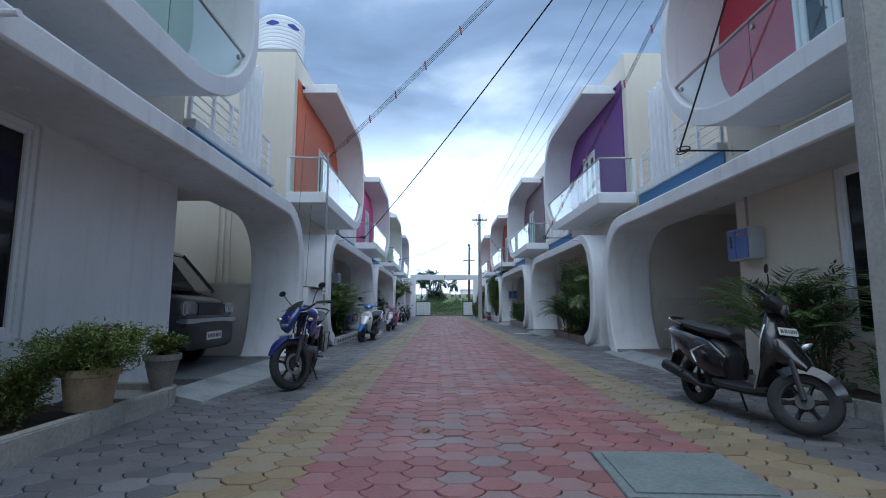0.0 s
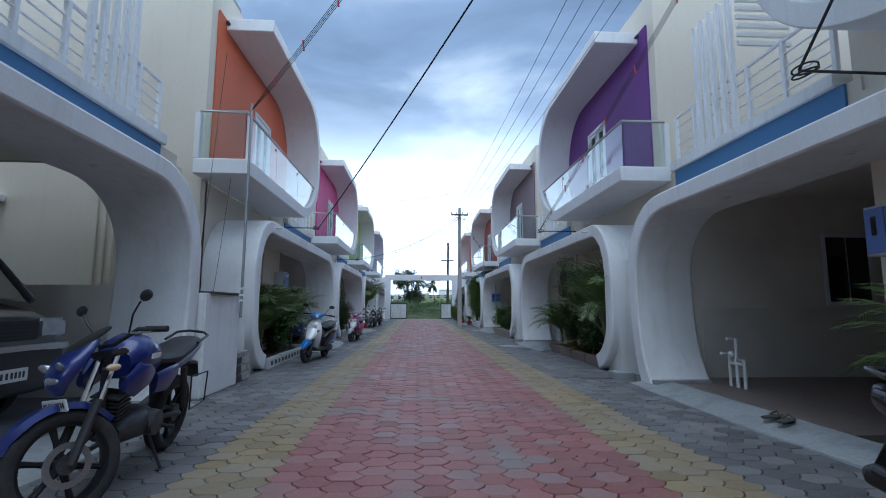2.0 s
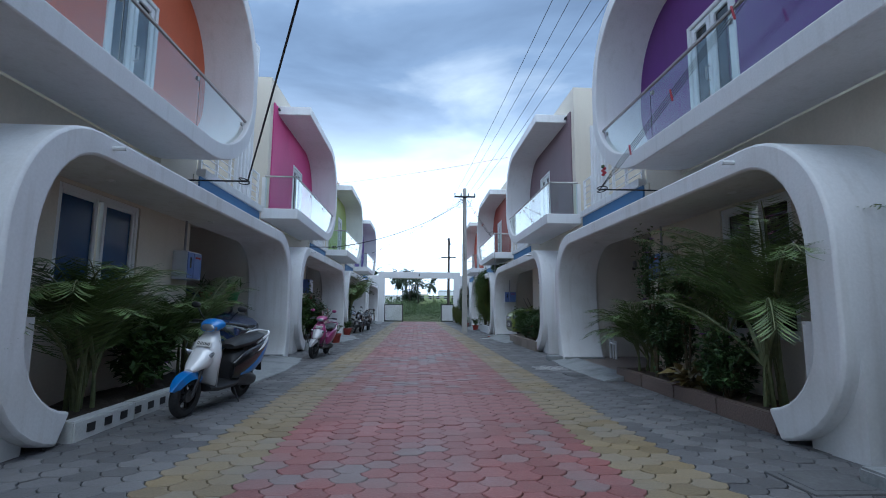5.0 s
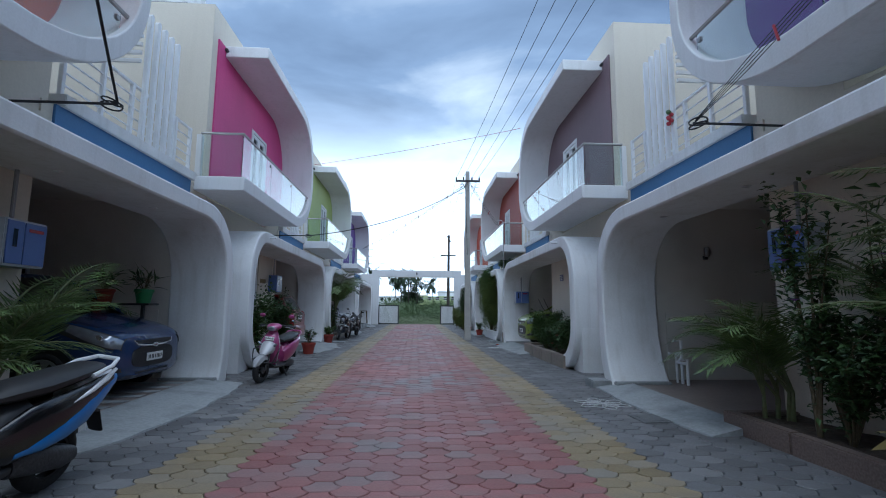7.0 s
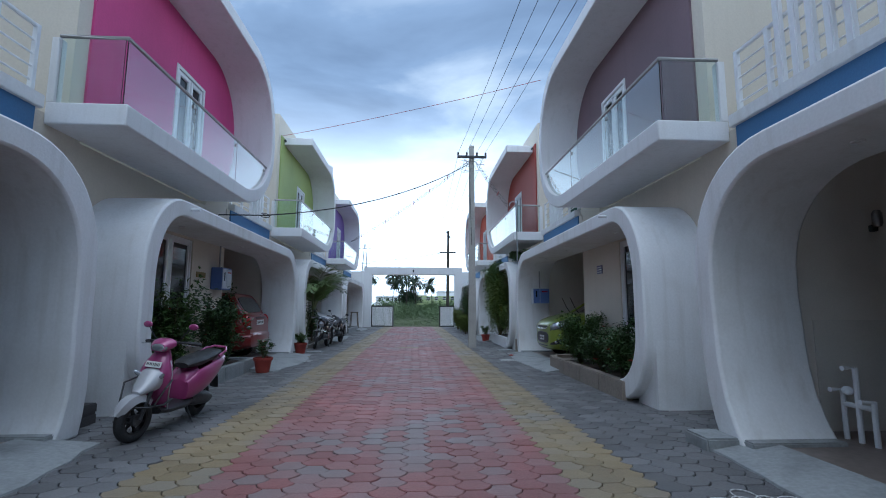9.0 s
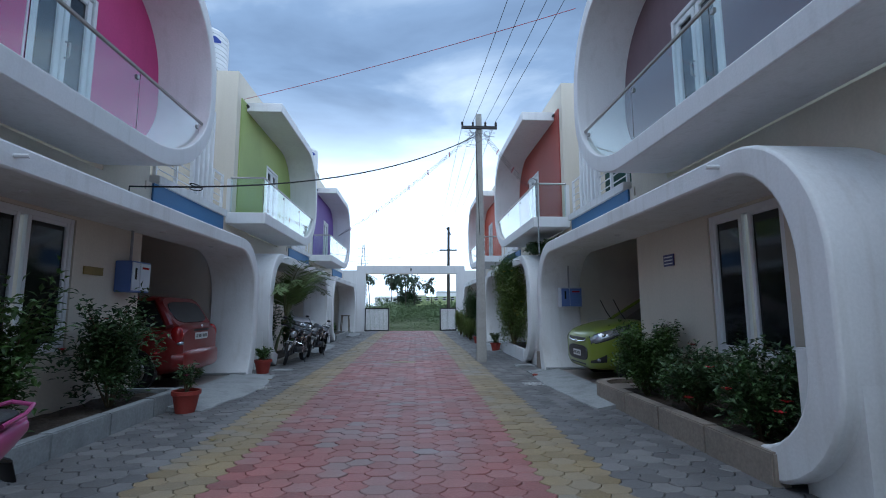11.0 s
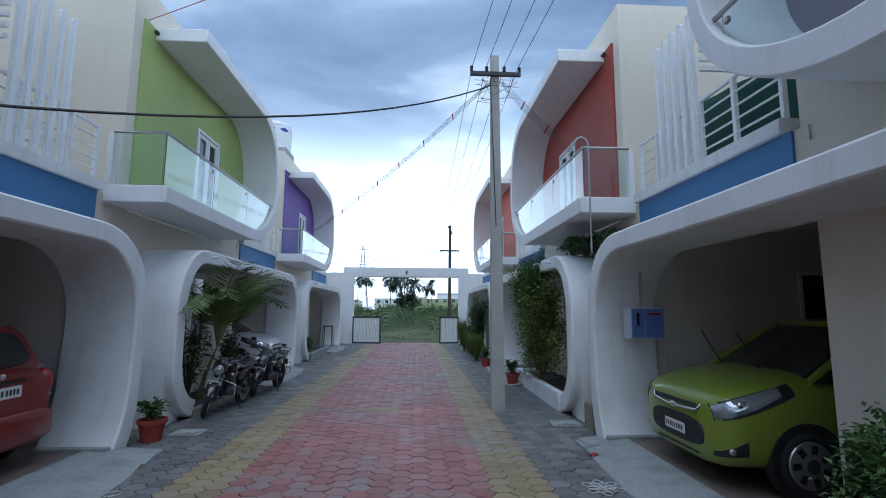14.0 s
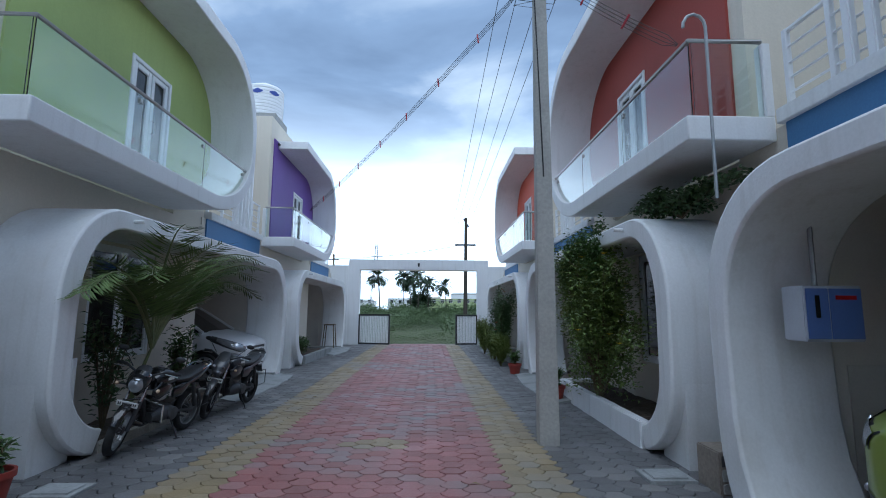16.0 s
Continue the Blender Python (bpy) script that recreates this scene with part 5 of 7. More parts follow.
        for s in (-1, 1):
            lm = P("tail_lamp", blob(B(), (-L + 0.10, s * (w - 0.13), 0.82), 0.10, 0.085, 0.15, 16), M_REDLENS, body, "red tail lamp")
            P("reverse_lamp", blob(B(), (-L + 0.055, s * (w - 0.14), 0.70), 0.06, 0.06, 0.04, 12), M_LENS, lm)
        P("hatch_trim", box(B(), -L - 0.008, -L + 0.04, -0.28, 0.28, 0.87, 0.905, 0.008), M_DARKMETAL, body)
        P("emblem", blob(B(), (-L - 0.005, 0, 0.945), 0.01, 0.035, 0.03, 10), M_CHROME, body)
        number_plate(body, pose(-L - 0.006, 0, 0.79, 0, 0, 180), 0.46, 0.11)
        P("bumper", loft(B(), [oval((-L + 0.12, 0, 0.42), 0, w - 0.03, 0.17, 24, 4.5), oval((-L - 0.03, 0, 0.42), 0, w - 0.10, 0.16, 24, 4.5), oval((-L - 0.055, 0, 0.42), 0, w - 0.2, 0.12, 24, 4.5)]), PAINT[paint], body)
    else:
        if van:
            for s in (-1, 1):
                P("headlamp", box(B(), -0.06, 0.02, *sorted((s * (w - 0.36), s * (w - 0.02))), 0.72, 0.91, 0.03), M_LENS, body, "clear rectangular headlamp")
                P("fog_lamp", lathe(B(), [(0.05, -0.01), (0.045, 0.03), (0.0, 0.035)], "x", 16, (0.01, s * (w - 0.32), 0.53)), M_LENS, body)
            gr = P("grille", box(B(), -0.02, 0.012, -w + 0.36, w - 0.36, 0.72, 0.89, 0.01), M_BLACK, body, "", False)
            for k in range(5):
                P("grille_slat", box(B(), 0.012, 0.02, -w + 0.37, w - 0.37, 0.735 + 0.032 * k, 0.748 + 0.032 * k, 0.002), M_DARKMETAL, gr, "", False)
            P("bumper", loft(B(), [oval((-0.2, 0, 0.46), 0, w + 0.01, 0.20, 24, 5), oval((0.02, 0, 0.46), 0, w - 0.04, 0.20, 24, 5), oval((0.05, 0, 0.46), 0, w - 0.12, 0.17, 24, 5)]), M_BLACK, body)
            P("bumper_strip", box(B(), -0.1, 0.062, -w + 0.02, w - 0.02, 0.62, 0.68, 0.015), M_SILVER, body, "silver bumper strip", False)
            number_plate(body, pose(0.062, 0.02, 0.44, 0, 0, 0), 0.44, 0.11)
        else:
            for s in (-1, 1):
                P("lamp_surround", patch(-0.015, -0.66, lambda k: 0.565 + lift + 0.235 * k ** 1.2, lambda k: 0.69 + lift + 0.205 * k ** 0.7, s, 0.006), M_BLACK, body)
                hl = P("headlamp", patch(-0.02, -0.54, lambda k: 0.58 + lift + 0.215 * k ** 1.2, lambda k: 0.675 + lift + 0.19 * k ** 0.7, s, 0.016), M_LENS, body, "swept clear headlamp")
                P("lamp_bowl", blob(B(), (-0.20, s * (hull(-0.20, 0.71 + lift) + 0.004), 0.71 + lift), 0.05, 0.018, 0.042, 14), M_CHROME, hl)
                fr = P("fog_recess", patch(-0.012, -0.22, lambda k: 0.315 + 0.03 * k, lambda k: 0.36 + 0.11 * k, s, 0.006), M_BLACK, body)
                P("fog_lamp", blob(B(), (-0.10, s * (hull(-0.10, 0.375) + 0.004), 0.375), 0.035, 0.02, 0.032, 12), M_LENS, fr)
            gr = P("upper_grille", moved(box(B(), -0.02, 0.02, -0.42, 0.42, -0.042, 0.042, 0.02), pose(-0.008, 0, 0.64 + lift, 0, -10, 0)), M_BLACK, body, "", False)
            P("grille_trim", moved(tube(B(), [(0.005, -0.43, 0.03), (0.02, -0.38, -0.03), (0.024, -0.15, -0.05), (0.024, 0.15, -0.05), (0.02, 0.38, -0.03), (0.005, 0.43, 0.03)], 0.010, 6), pose(-0.008, 0, 0.64 + lift, 0, -10, 0)), M_CHROME, gr)
            lg = P("lower_grille", loft(B(), [oval((-0.08, 0, 0.46), 0, 0.50, 0.135, 24, 3.4), oval((0.012, 0, 0.46), 0, 0.46, 0.125, 24, 3.4)]), M_BLACK, body)
            for k in range(5):
                P("grille_slat", box(B(), 0.012, 0.018, -0.34, 0.34, 0.39 + 0.04 * k, 0.398 + 0.04 * k, 0.001), M_DARKMETAL, lg, "", False)
            P("lower_intake", box(B(), -0.06, 0.006, -0.38, 0.38, 0.255, 0.30, 0.012), M_BLACK, body, "", False)
            P("emblem", blob(B(), (0.026, 0, 0.595 + lift), 0.012, 0.065, 0.03, 12), M_CHROME, body)
            number_plate(body, pose(0.022, 0, 0.45, 0, 0, 0), 0.36, 0.10)
            for s in (-0.45, 0.15):
                P("wiper", tube(B(), [(-0.85, s, 0.99), (-1.0, s + 0.05, 1.02), (-1.2, s + 0.25, 1.18)] if not wipers_up else [(-0.85, s, 0.98), (-0.74, s - 0.02, 1.15), (-0.66, s - 0.10, 1.38)], 0.009, 6), M_BLACK, body)
    return root


motorbike((-1.67, 5.22), (-1.75, 6.57), -36, "blue sports motorcycle with black seat on its side stand", "blue", "blue")
scooter((2.61, 3.44), (2.46, 4.62), 44, "glossy black scooter with silver trim parked by the kerb", PAINT["black"], PAINT["black"], PAINT["black"], M_BLACK, -6, False, 0.235, 0.95)
scooter((-1.95, 12.12), (-1.81, 13.22), -4, "white and sky-blue scooter with a black seat leaning on its stand", PAINT["white"], PAINT["black"], PAINT["sky_blue"], M_BLACK, -7, True, 0.22, 0.94, PAINT["white"])
scooter((-1.84, 17.5), (-1.76, 18.5), -10, "pink and silver scooter with pink mirrors and a black front guard", PAINT["pink"], PAINT["pink"], PAINT["pink"], PAINT["pink"], -7, True, 0.22, 0.87, PAINT["grey_silver"], True)
motorbike((-2.17, 26.86), (-2.07, 28.05), 20, "black motorcycle with chrome crash guard and spoked wheels", "black", "black", False, True, True, 0.86)
motorbike((-2.03, 28.55), (-1.93, 29.75), 16, "dark sports motorcycle covered in dust", "charcoal", "charcoal", size=0.86)
car("van", (-3.24, 6.85), 0, "dark charcoal minivan parked nose out in a carport", "charcoal", 3.67, 1.48, 1.70, van=True)
car("car", (-2.85, 16.38), 0, "deep blue hatchback parked nose out in a carport", "deep_blue", 3.95, 1.70, 1.50)
car("car", (-2.84 - 3.43, 23.98), 180, "red hatchback parked with its rear to the lane", "red", 3.43, 1.49, 1.44, rear_view=True)
car("car", (3.68, 24.08), 180, "lime green hatchback with raised wipers in a carport", "green", 3.60, 1.60, 1.52, wipers_up=True, lift=0.06)
car("car", (-2.72, 32.35), 0, "white hatchback parked nose out in a carport", "white", 3.99, 1.70, 1.52)

# ---------------------------------------------------------------- plants
def leaf_mat(name, color, spread=0.35):
    m = mat(name, color, 0.5, grain=0.15, grain_scale=30, spread=spread, island=True)
    b = m.node_tree.nodes["Principled BSDF"]
    b.inputs["Transmission Weight"].default_value = 0.0
    return m


M_PALM = leaf_mat("palm_leaf", (0.115, 0.175, 0.05))
M_SHRUB = leaf_mat("shrub_leaf", (0.07, 0.135, 0.03))
M_LIGHTLEAF = leaf_mat("light_green_leaf", (0.15, 0.215, 0.05))
M_FERN = leaf_mat("fern_leaf", (0.16, 0.21, 0.045))
M_DARKLEAF = leaf_mat("dark_leaf", (0.05, 0.10, 0.028))
M_DRY = leaf_mat("dry_leaf", (0.16, 0.12, 0.04))
M_STEM = mat("plant_stem", (0.13, 0.10, 0.055), 0.8, grain=0.3, grain_scale=30, bump=0.4)
M_PALMSTEM = mat("green_palm_stem", (0.17, 0.19, 0.08), 0.6, grain=0.3, grain_scale=20, stain=0.4, stain_scale=6, bump=0.3)
M_YELLOW = mat("yellow_petal", (0.75, 0.55, 0.03), 0.6)
M_PINKPET = mat("pink_petal", (0.65, 0.12, 0.25), 0.6)
M_REDPET = mat("red_petal", (0.55, 0.02, 0.03), 0.6)
M_LILAC = mat("lilac_petal", (0.35, 0.15, 0.5), 0.6)


def quadleaf(V, F, p, d, n, length, width, fold=0.25):
    """A pointed leaf of two folded halves, as raw vertices and faces."""
    d = d.normalized()
    s = d.cross(n)
    if s.length < 1e-4:
        s = d.orthogonal()
    s.normalize()
    u = s.cross(d)
    k = len(V)
    V += [p, p + d * length * 0.45 + s * width * 0.5 + u * width * fold, p + d * length - u * length * 0.1, p + d * length * 0.45 - s * width * 0.5 + u * width * fold, p + d * length * 0.5]
    F += [(k, k + 1, k + 4), (k + 1, k + 2, k + 4), (k, k + 4, k + 3), (k + 4, k + 2, k + 3)]


def raw(name, V, F, m, parent, label=""):
    me = bpy.data.meshes.new(name)
    me.from_pydata([tuple(v) for v in V], [], F)
    me.materials.append(m)
    ob = new(name, me)
    ob.parent = parent
    if label:
        ob["label"] = label
    return ob


def frond(V, F, SV, base, az, lean, length, rr, leaflet=0.28, droop=1.0, pairs=32, wide=0.023):
    """One feathered palm leaf: an arching rib with two rows of leaflets."""
    h = Vector((math.cos(az), math.sin(az), 0))
    pts = []
    ang = lean
    p = Vector(base)
    step = length / 12
    for k in range(13):
        pts.append(p.copy())
        d = h * math.sin(ang) + Vector((0, 0, math.cos(ang)))
        p = p + d * step
        ang += droop * (0.05 + 0.012 * k)
    SV.append((pts, [0.013 * length * (1 - 0.85 * k / 12) for k in range(13)]))
    side = h.cross(Vector((0, 0, 1))).normalized()
    for k in range(pairs):
        t = 0.22 + 0.78 * k / (pairs - 1)
        i = min(int(t * 12), 11)
        f = t * 12 - i
        q = pts[i].lerp(pts[i + 1], f)
        dr = (pts[i + 1] - pts[i]).normalized()
        ll = leaflet * (0.45 + 0.9 * math.sin(math.pi * (0.12 + 0.82 * t))) * rr.uniform(0.85, 1.1)
        for s in (-1, 1):
            d = (side * s * 0.85 + dr * 0.75 + Vector((0, 0, rr.uniform(-0.35, 0.05) - 0.15 * t)))
            quadleaf(V, F, q, d, dr.cross(side * s) * s, ll, wide, 0.15)


def frond_tip(base, az, lean, length, droop):
    out, up, ang = 0.0, 0.0, lean
    top = 0.0
    for k in range(13):
        out += math.sin(ang) * length / 12
        up += math.cos(ang) * length / 12
        top = max(top, up)
        ang += droop * (0.05 + 0.012 * k)
    return base.x + out * math.cos(az), base.y + out * math.sin(az), base.z + top


def palm_clump(x, y, z, h, n, spread, seed, label, stems=5, trunk=0.0, mx=0, name="palm", leaflet=0.26, lean_to=None, wide=0.023, room=None):
    rr = random.Random(seed)
    root = thing(name, pose(x, y, z), label, "palm", "palms by the houses")
    V, F, SV = [], [], []
    st = B()
    for j in range(stems):
        a = rr.uniform(0, 6.28)
        b = Vector((math.cos(a), math.sin(a), 0)) * rr.uniform(0, 0.16 if stems > 1 else 0)
        hh = trunk * rr.uniform(0.75, 1.1) if trunk else h * rr.uniform(0.10, 0.3)
        lean = Vector((rr.uniform(-0.12, 0.12), rr.uniform(-0.12, 0.12), 0)) * hh
        if lean_to:
            lean = Vector(lean_to) * hh
        top = b + Vector((0, 0, hh)) + lean
        tube(st, [b - Vector((0, 0, 0.05)), b.lerp(top, 0.5) - lean * 0.1, top], [0.024 + 0.03 * bool(trunk), 0.02 + 0.012 * bool(trunk), 0.014], 7)
        for k in range(max(1, int(n * 1.3) // stems)):
            az = rr.uniform(0, 6.28)
            if mx and rr.random() < 0.55:
                az = (math.pi if mx > 0 else 0) + rr.uniform(-1.1, 1.1)
            lean_f, long_f, droop = rr.uniform(0.1, 0.75) * spread, (h - hh * 0.75) * rr.uniform(0.75, 1.1), rr.uniform(0.8, 1.5)
            if room:
                for _ in range(30):
                    tx, ty, tz = frond_tip(top, az, lean_f, long_f, droop)
                    if room[0] < x + tx < room[1] and z + tz < room[2]:
                        break
                    az, lean_f, long_f = rr.uniform(0, 6.28), rr.uniform(0.1, 0.85) * spread, long_f * 0.97
            frond(V, F, SV, top, az, lean_f, long_f, rr, leaflet, droop, 40, wide)
    for pts, rad in SV:
        tube(st, pts, rad, 5)
    part("trunk", st, M_PALMSTEM, root, "green ringed palm stems", True)
    raw("crown", V, F, M_PALM, root, "feathered green palm fronds")
    return root


def shrub(x, y, z, rx, ry, h, n, leaf, seed, label, m=None, stems=7, petals=None, npet=0, name="shrub", base=0.15, wide=0.45, category="shrub"):
    """Twigs from a base with leaves set in clumps along them, uneven outside and open within."""
    m = m or M_SHRUB
    rr = random.Random(seed)
    root = thing(name, pose(x, y, z), label, category, "garden plants")
    V, F, PV, PF = [], [], [], []
    st = B()
    tips = []
    for j in range(stems):
        a = 6.28 * j / stems + rr.uniform(-0.4, 0.4)
        q = rr.uniform(0.35, 1.0)
        top = Vector((math.cos(a) * rx * q * 0.8, math.sin(a) * ry * q * 0.8, h * rr.uniform(0.62, 0.98)))
        mid = top * 0.5 + Vector((rr.uniform(-0.1, 0.1) * rx, rr.uniform(-0.1, 0.1) * ry, 0.05 * h))
        tube(st, [(0, 0, -0.03), mid, top], [0.008 + 0.004 * h, 0.005 + 0.0025 * h, 0.003], 5)
        for k in range(4):
            t = rr.uniform(max(base, 0.25), 1.0)
            p = (mid * (t / 0.5) if t < 0.5 else mid.lerp(top, (t - 0.5) * 2))
            e = p + Vector((rr.uniform(-1, 1) * rx * 0.45, rr.uniform(-1, 1) * ry * 0.45, rr.uniform(-0.15, 0.22) * h))
            e.z = max(e.z, base * h * 0.6)
            tube(st, [p, p.lerp(e, 0.5) + Vector((0, 0, 0.02)), e], [0.006, 0.004, 0.002], 4)
            tips.append((p, e))
        tips.append((mid, top))
    for k in range(int(n * 1.9)):
        p, e = tips[rr.randrange(len(tips))]
        t = rr.random() ** 0.6
        c = p.lerp(e, t) + Vector((rr.gauss(0, 0.09) * rx, rr.gauss(0, 0.09) * ry, rr.gauss(0, 0.07) * h))
        c.z = max(c.z, 0.02)
        d = Vector((rr.uniform(-1, 1), rr.uniform(-1, 1), rr.uniform(-0.35, 0.75))) + Vector((c.x / rx, c.y / ry, 0)) * 0.6
        quadleaf(V, F, c, d, Vector((rr.uniform(-0.4, 0.4), rr.uniform(-0.4, 0.4), 1)), leaf * rr.uniform(0.7, 1.45), leaf * wide * 1.25)
    part("branching", st, M_STEM, root)
    raw("foliage", V, F, m, root)
    for k in range(npet):
        p, e = tips[rr.randrange(len(tips))]
        c = e + Vector((rr.uniform(-0.12, 0.12) * rx, rr.uniform(-0.12, 0.12) * ry, rr.uniform(0.0, 0.1) * h))
        V2, F2 = [], []
        for j in range(6):
            a = j * 1.047
            quadleaf(V2, F2, c, Vector((math.cos(a), math.sin(a), 0.5)), Vector((0, 0, 1)), 0.055, 0.045, 0.1)
        raw("flower", V2, F2, petals, root)
    return root


def pot(x, y, z, r, h, m, label, waist=0.72, rim=1.08):
    p = thing("flower_pot", pose(x, y, z), label, "plant pot", "flower pots")
    part("bowl", lathe(B(), [(r * waist, 0), (r * waist * 1.02, 0.02), (r * 0.97, h * 0.8), (r * rim, h * 0.82), (r * rim, h), (r * 0.95, h), (r * 0.9, h * 0.86), (0, h * 0.86)], "z", 24), m, p, smooth=True)
    part("soil", lathe(B(), [(r * 0.89, h * 0.865), (r * 0.5, h * 0.885), (0, h * 0.89)], "z", 16), M_SOIL, p)
    return p


M_TERRA = mat("red_clay_pot", (0.30, 0.04, 0.028), 0.6, grain=0.12, grain_scale=40, stain=0.3, stain_scale=6, stain_color=(0.2, 0.07, 0.05), bump=0.15)
M_STONEPOT = mat("weathered_cement_pot", (0.36, 0.27, 0.17), 0.85, grain=0.2, grain_scale=40, stain=0.5, stain_scale=5, stain_color=(0.1, 0.09, 0.07), bump=0.4)
M_GREYPOT = mat("grey_cement_pot", (0.22, 0.205, 0.19), 0.85, grain=0.2, grain_scale=40, stain=0.5, stain_scale=5, stain_color=(0.1, 0.09, 0.085), bump=0.4)

# first pair of houses
pot(-2.60, 3.7, 0.15, 0.185, 0.30, M_STONEPOT, "weathered ochre cement pot on the kerb", 0.78)
shrub(-2.60, 3.7, 0.38, 0.42, 0.52, 0.38, 6200, 0.036, 3, "feathery green asparagus fern spilling from its pot", M_FERN, 16, M_LILAC, 3, "fern", 0.0, 0.30)
shrub(-2.86, 3.35, 0.10, 0.30, 0.42, 0.55, 2600, 0.042, 4, "feathery green fern growing behind the kerb", M_FERN, 12, None, 0, "fern", 0.0, 0.30)
pot(-2.60, 4.62, 0.15, 0.15, 0.31, M_GREYPOT, "grey cement urn on a round foot", 0.6)
shrub(-2.60, 4.62, 0.43, 0.18, 0.18, 0.20, 900, 0.038, 5, "bushy yellow-green croton in a grey urn", M_FERN, 12, None, 0, "croton", 0.0, 0.5)
palm_clump(3.92, 5.45, 0.1, 1.45, 26, 0.8, 6, "areca palm clump with arching fronds", 7, 0, 0, leaflet=0.24, wide=0.013, room=(3.3, 4.16, 2.0))
shrub(3.75, 4.7, 0.1, 0.35, 0.45, 1.1, 500, 0.10, 7, "oleander bush with pink flowers", M_DARKLEAF, 9, M_PINKPET, 9, "oleander", 0.2, 0.22)
palm_clump(3.85, 3.35, 0.1, 1.45, 12, 1.1, 8, "small areca palm beside a window", 4, 0, 1, leaflet=0.22, wide=0.013, room=(3.1, 4.16, 2.0))
shrub(3.70, 3.9, 0.1, 0.25, 0.4, 0.45, 160, 0.16, 9, "grassy green seedlings in the planter bed", M_SHRUB, 7, None, 0, "seedling", 0.0, 0.12)
# second pair
palm_clump(-2.85, 11.9, 0.1, 1.75, 30, 0.95, 10, "dense areca palm clump in a tiled planter", 7, 0, 0, leaflet=0.27, wide=0.0145, room=(-3.16, -1.9, 2.3))
palm_clump(-2.95, 13.4, 0.1, 1.5, 20, 1.0, 11, "areca palm clump with arching fronds", 5, 0, 0, leaflet=0.25, wide=0.0145, room=(-3.16, -1.9, 2.3))
shrub(-2.75, 12.8, 0.1, 0.32, 0.55, 0.85, 500, 0.13, 12, "leafy bush with lilac flowers", M_SHRUB, 9, M_LILAC, 5, base=0.0)
palm_clump(3.92, 11.75, 0.12, 2.5, 20, 0.9, 13, "tall areca palm clump with long fronds", 6, 0, 1, leaflet=0.30, wide=0.0145, room=(3.0, 4.16, 2.34))
palm_clump(3.92, 12.6, 0.12, 2.2, 10, 0.8, 63, "areca palm clump against the wall", 5, 0, 0, leaflet=0.28, wide=0.0145, room=(3.0, 4.16, 2.34))
shrub(3.70, 12.15, 0.12, 0.34, 0.5, 0.75, 700, 0.085, 14, "dark leafy bush with lilac flowers", M_DARKLEAF, 10, M_LILAC, 8, base=0.0)
shrub(3.66, 12.75, 0.12, 0.16, 0.16, 0.26, 26, 0.2, 62, "small croton with broad ochre leaves", M_DRY, 5, None, 0, "croton", 0.0, 0.45)
shrub(3.80, 13.5, 0.12, 0.34, 0.5, 0.95, 1100, 0.07, 15, "tall leafy garden bush beside the palms", M_DARKLEAF, 14, None, 0, base=0.0)
palm_clump(3.86, 14.35, 0.1, 1.35, 16, 0.95, 16, "areca palm clump with drooping fronds", 5, 0, 0, leaflet=0.26, wide=0.0145, room=(3.0, 4.16, 2.34))
palm_clump(-2.85, 14.1, 0.1, 1.7, 14, 0.85, 17, "areca palm clump beside a meter box", 5, 0, 0, leaflet=0.27, wide=0.0145, room=(-3.16, -1.9, 2.3))
shrub(3.72, 13.7, 0.1, 0.26, 0.34, 2.15, 520, 0.075, 18, "thin climbing shrub with pale buds", M_DARKLEAF, 5, M_LILAC, 4, base=0.1)
shrub(3.80, 13.05, 0.1, 0.22, 0.26, 1.95, 240, 0.09, 19, "thin climbing shrub with broad leaves", M_DARKLEAF, 5, M_LILAC, 5, base=0.1)
# third pair
shrub(-2.85, 20.0, 0.15, 0.36, 0.6, 1.35, 1300, 0.085, 20, "tall hibiscus bush in a cement planter", M_SHRUB, 12, M_REDPET, 3, "hibiscus", 0.0)
shrub(-2.75, 21.5, 0.15, 0.44, 0.75, 1.15, 2200, 0.07, 21, "dark green ixora bush with red flowers", M_DARKLEAF, 12, M_REDPET, 10, "ixora", 0.0)
shrub(3.74, 21.72, 0.16, 0.46, 0.50, 0.90, 5600, 0.046, 22, "dense rounded green bush in the planter", M_SHRUB, 18, None, 0, base=0.0, wide=0.55)
shrub(3.72, 20.6, 0.16, 0.40, 0.5, 0.66, 2200, 0.055, 23, "low bush with red flowers", M_DARKLEAF, 14, M_REDPET, 8, base=0.0)
shrub(3.72, 19.65, 0.16, 0.44, 0.6, 0.78, 2600, 0.06, 64, "spreading dark bush with red flowers", M_DARKLEAF, 15, M_REDPET, 9, base=0.0)
pot(-2.12, 22.0, 0.0, 0.16, 0.27, M_TERRA, "red clay pot at the kerb")
shrub(-2.12, 22.0, 0.25, 0.15, 0.15, 0.34, 170, 0.06, 24, "small rose plant in a red pot", M_DARKLEAF, 6, M_PINKPET, 2, "rose_plant", 0.1)
pot(-2.30, 25.62, 0.0, 0.16, 0.27, M_TERRA, "red clay pot beside a white leg")
shrub(-2.30, 25.62, 0.24, 0.17, 0.17, 0.26, 170, 0.07, 25, "leafy green plant in a red pot", M_SHRUB, 7, None, 0, "potted_plant", 0.1)
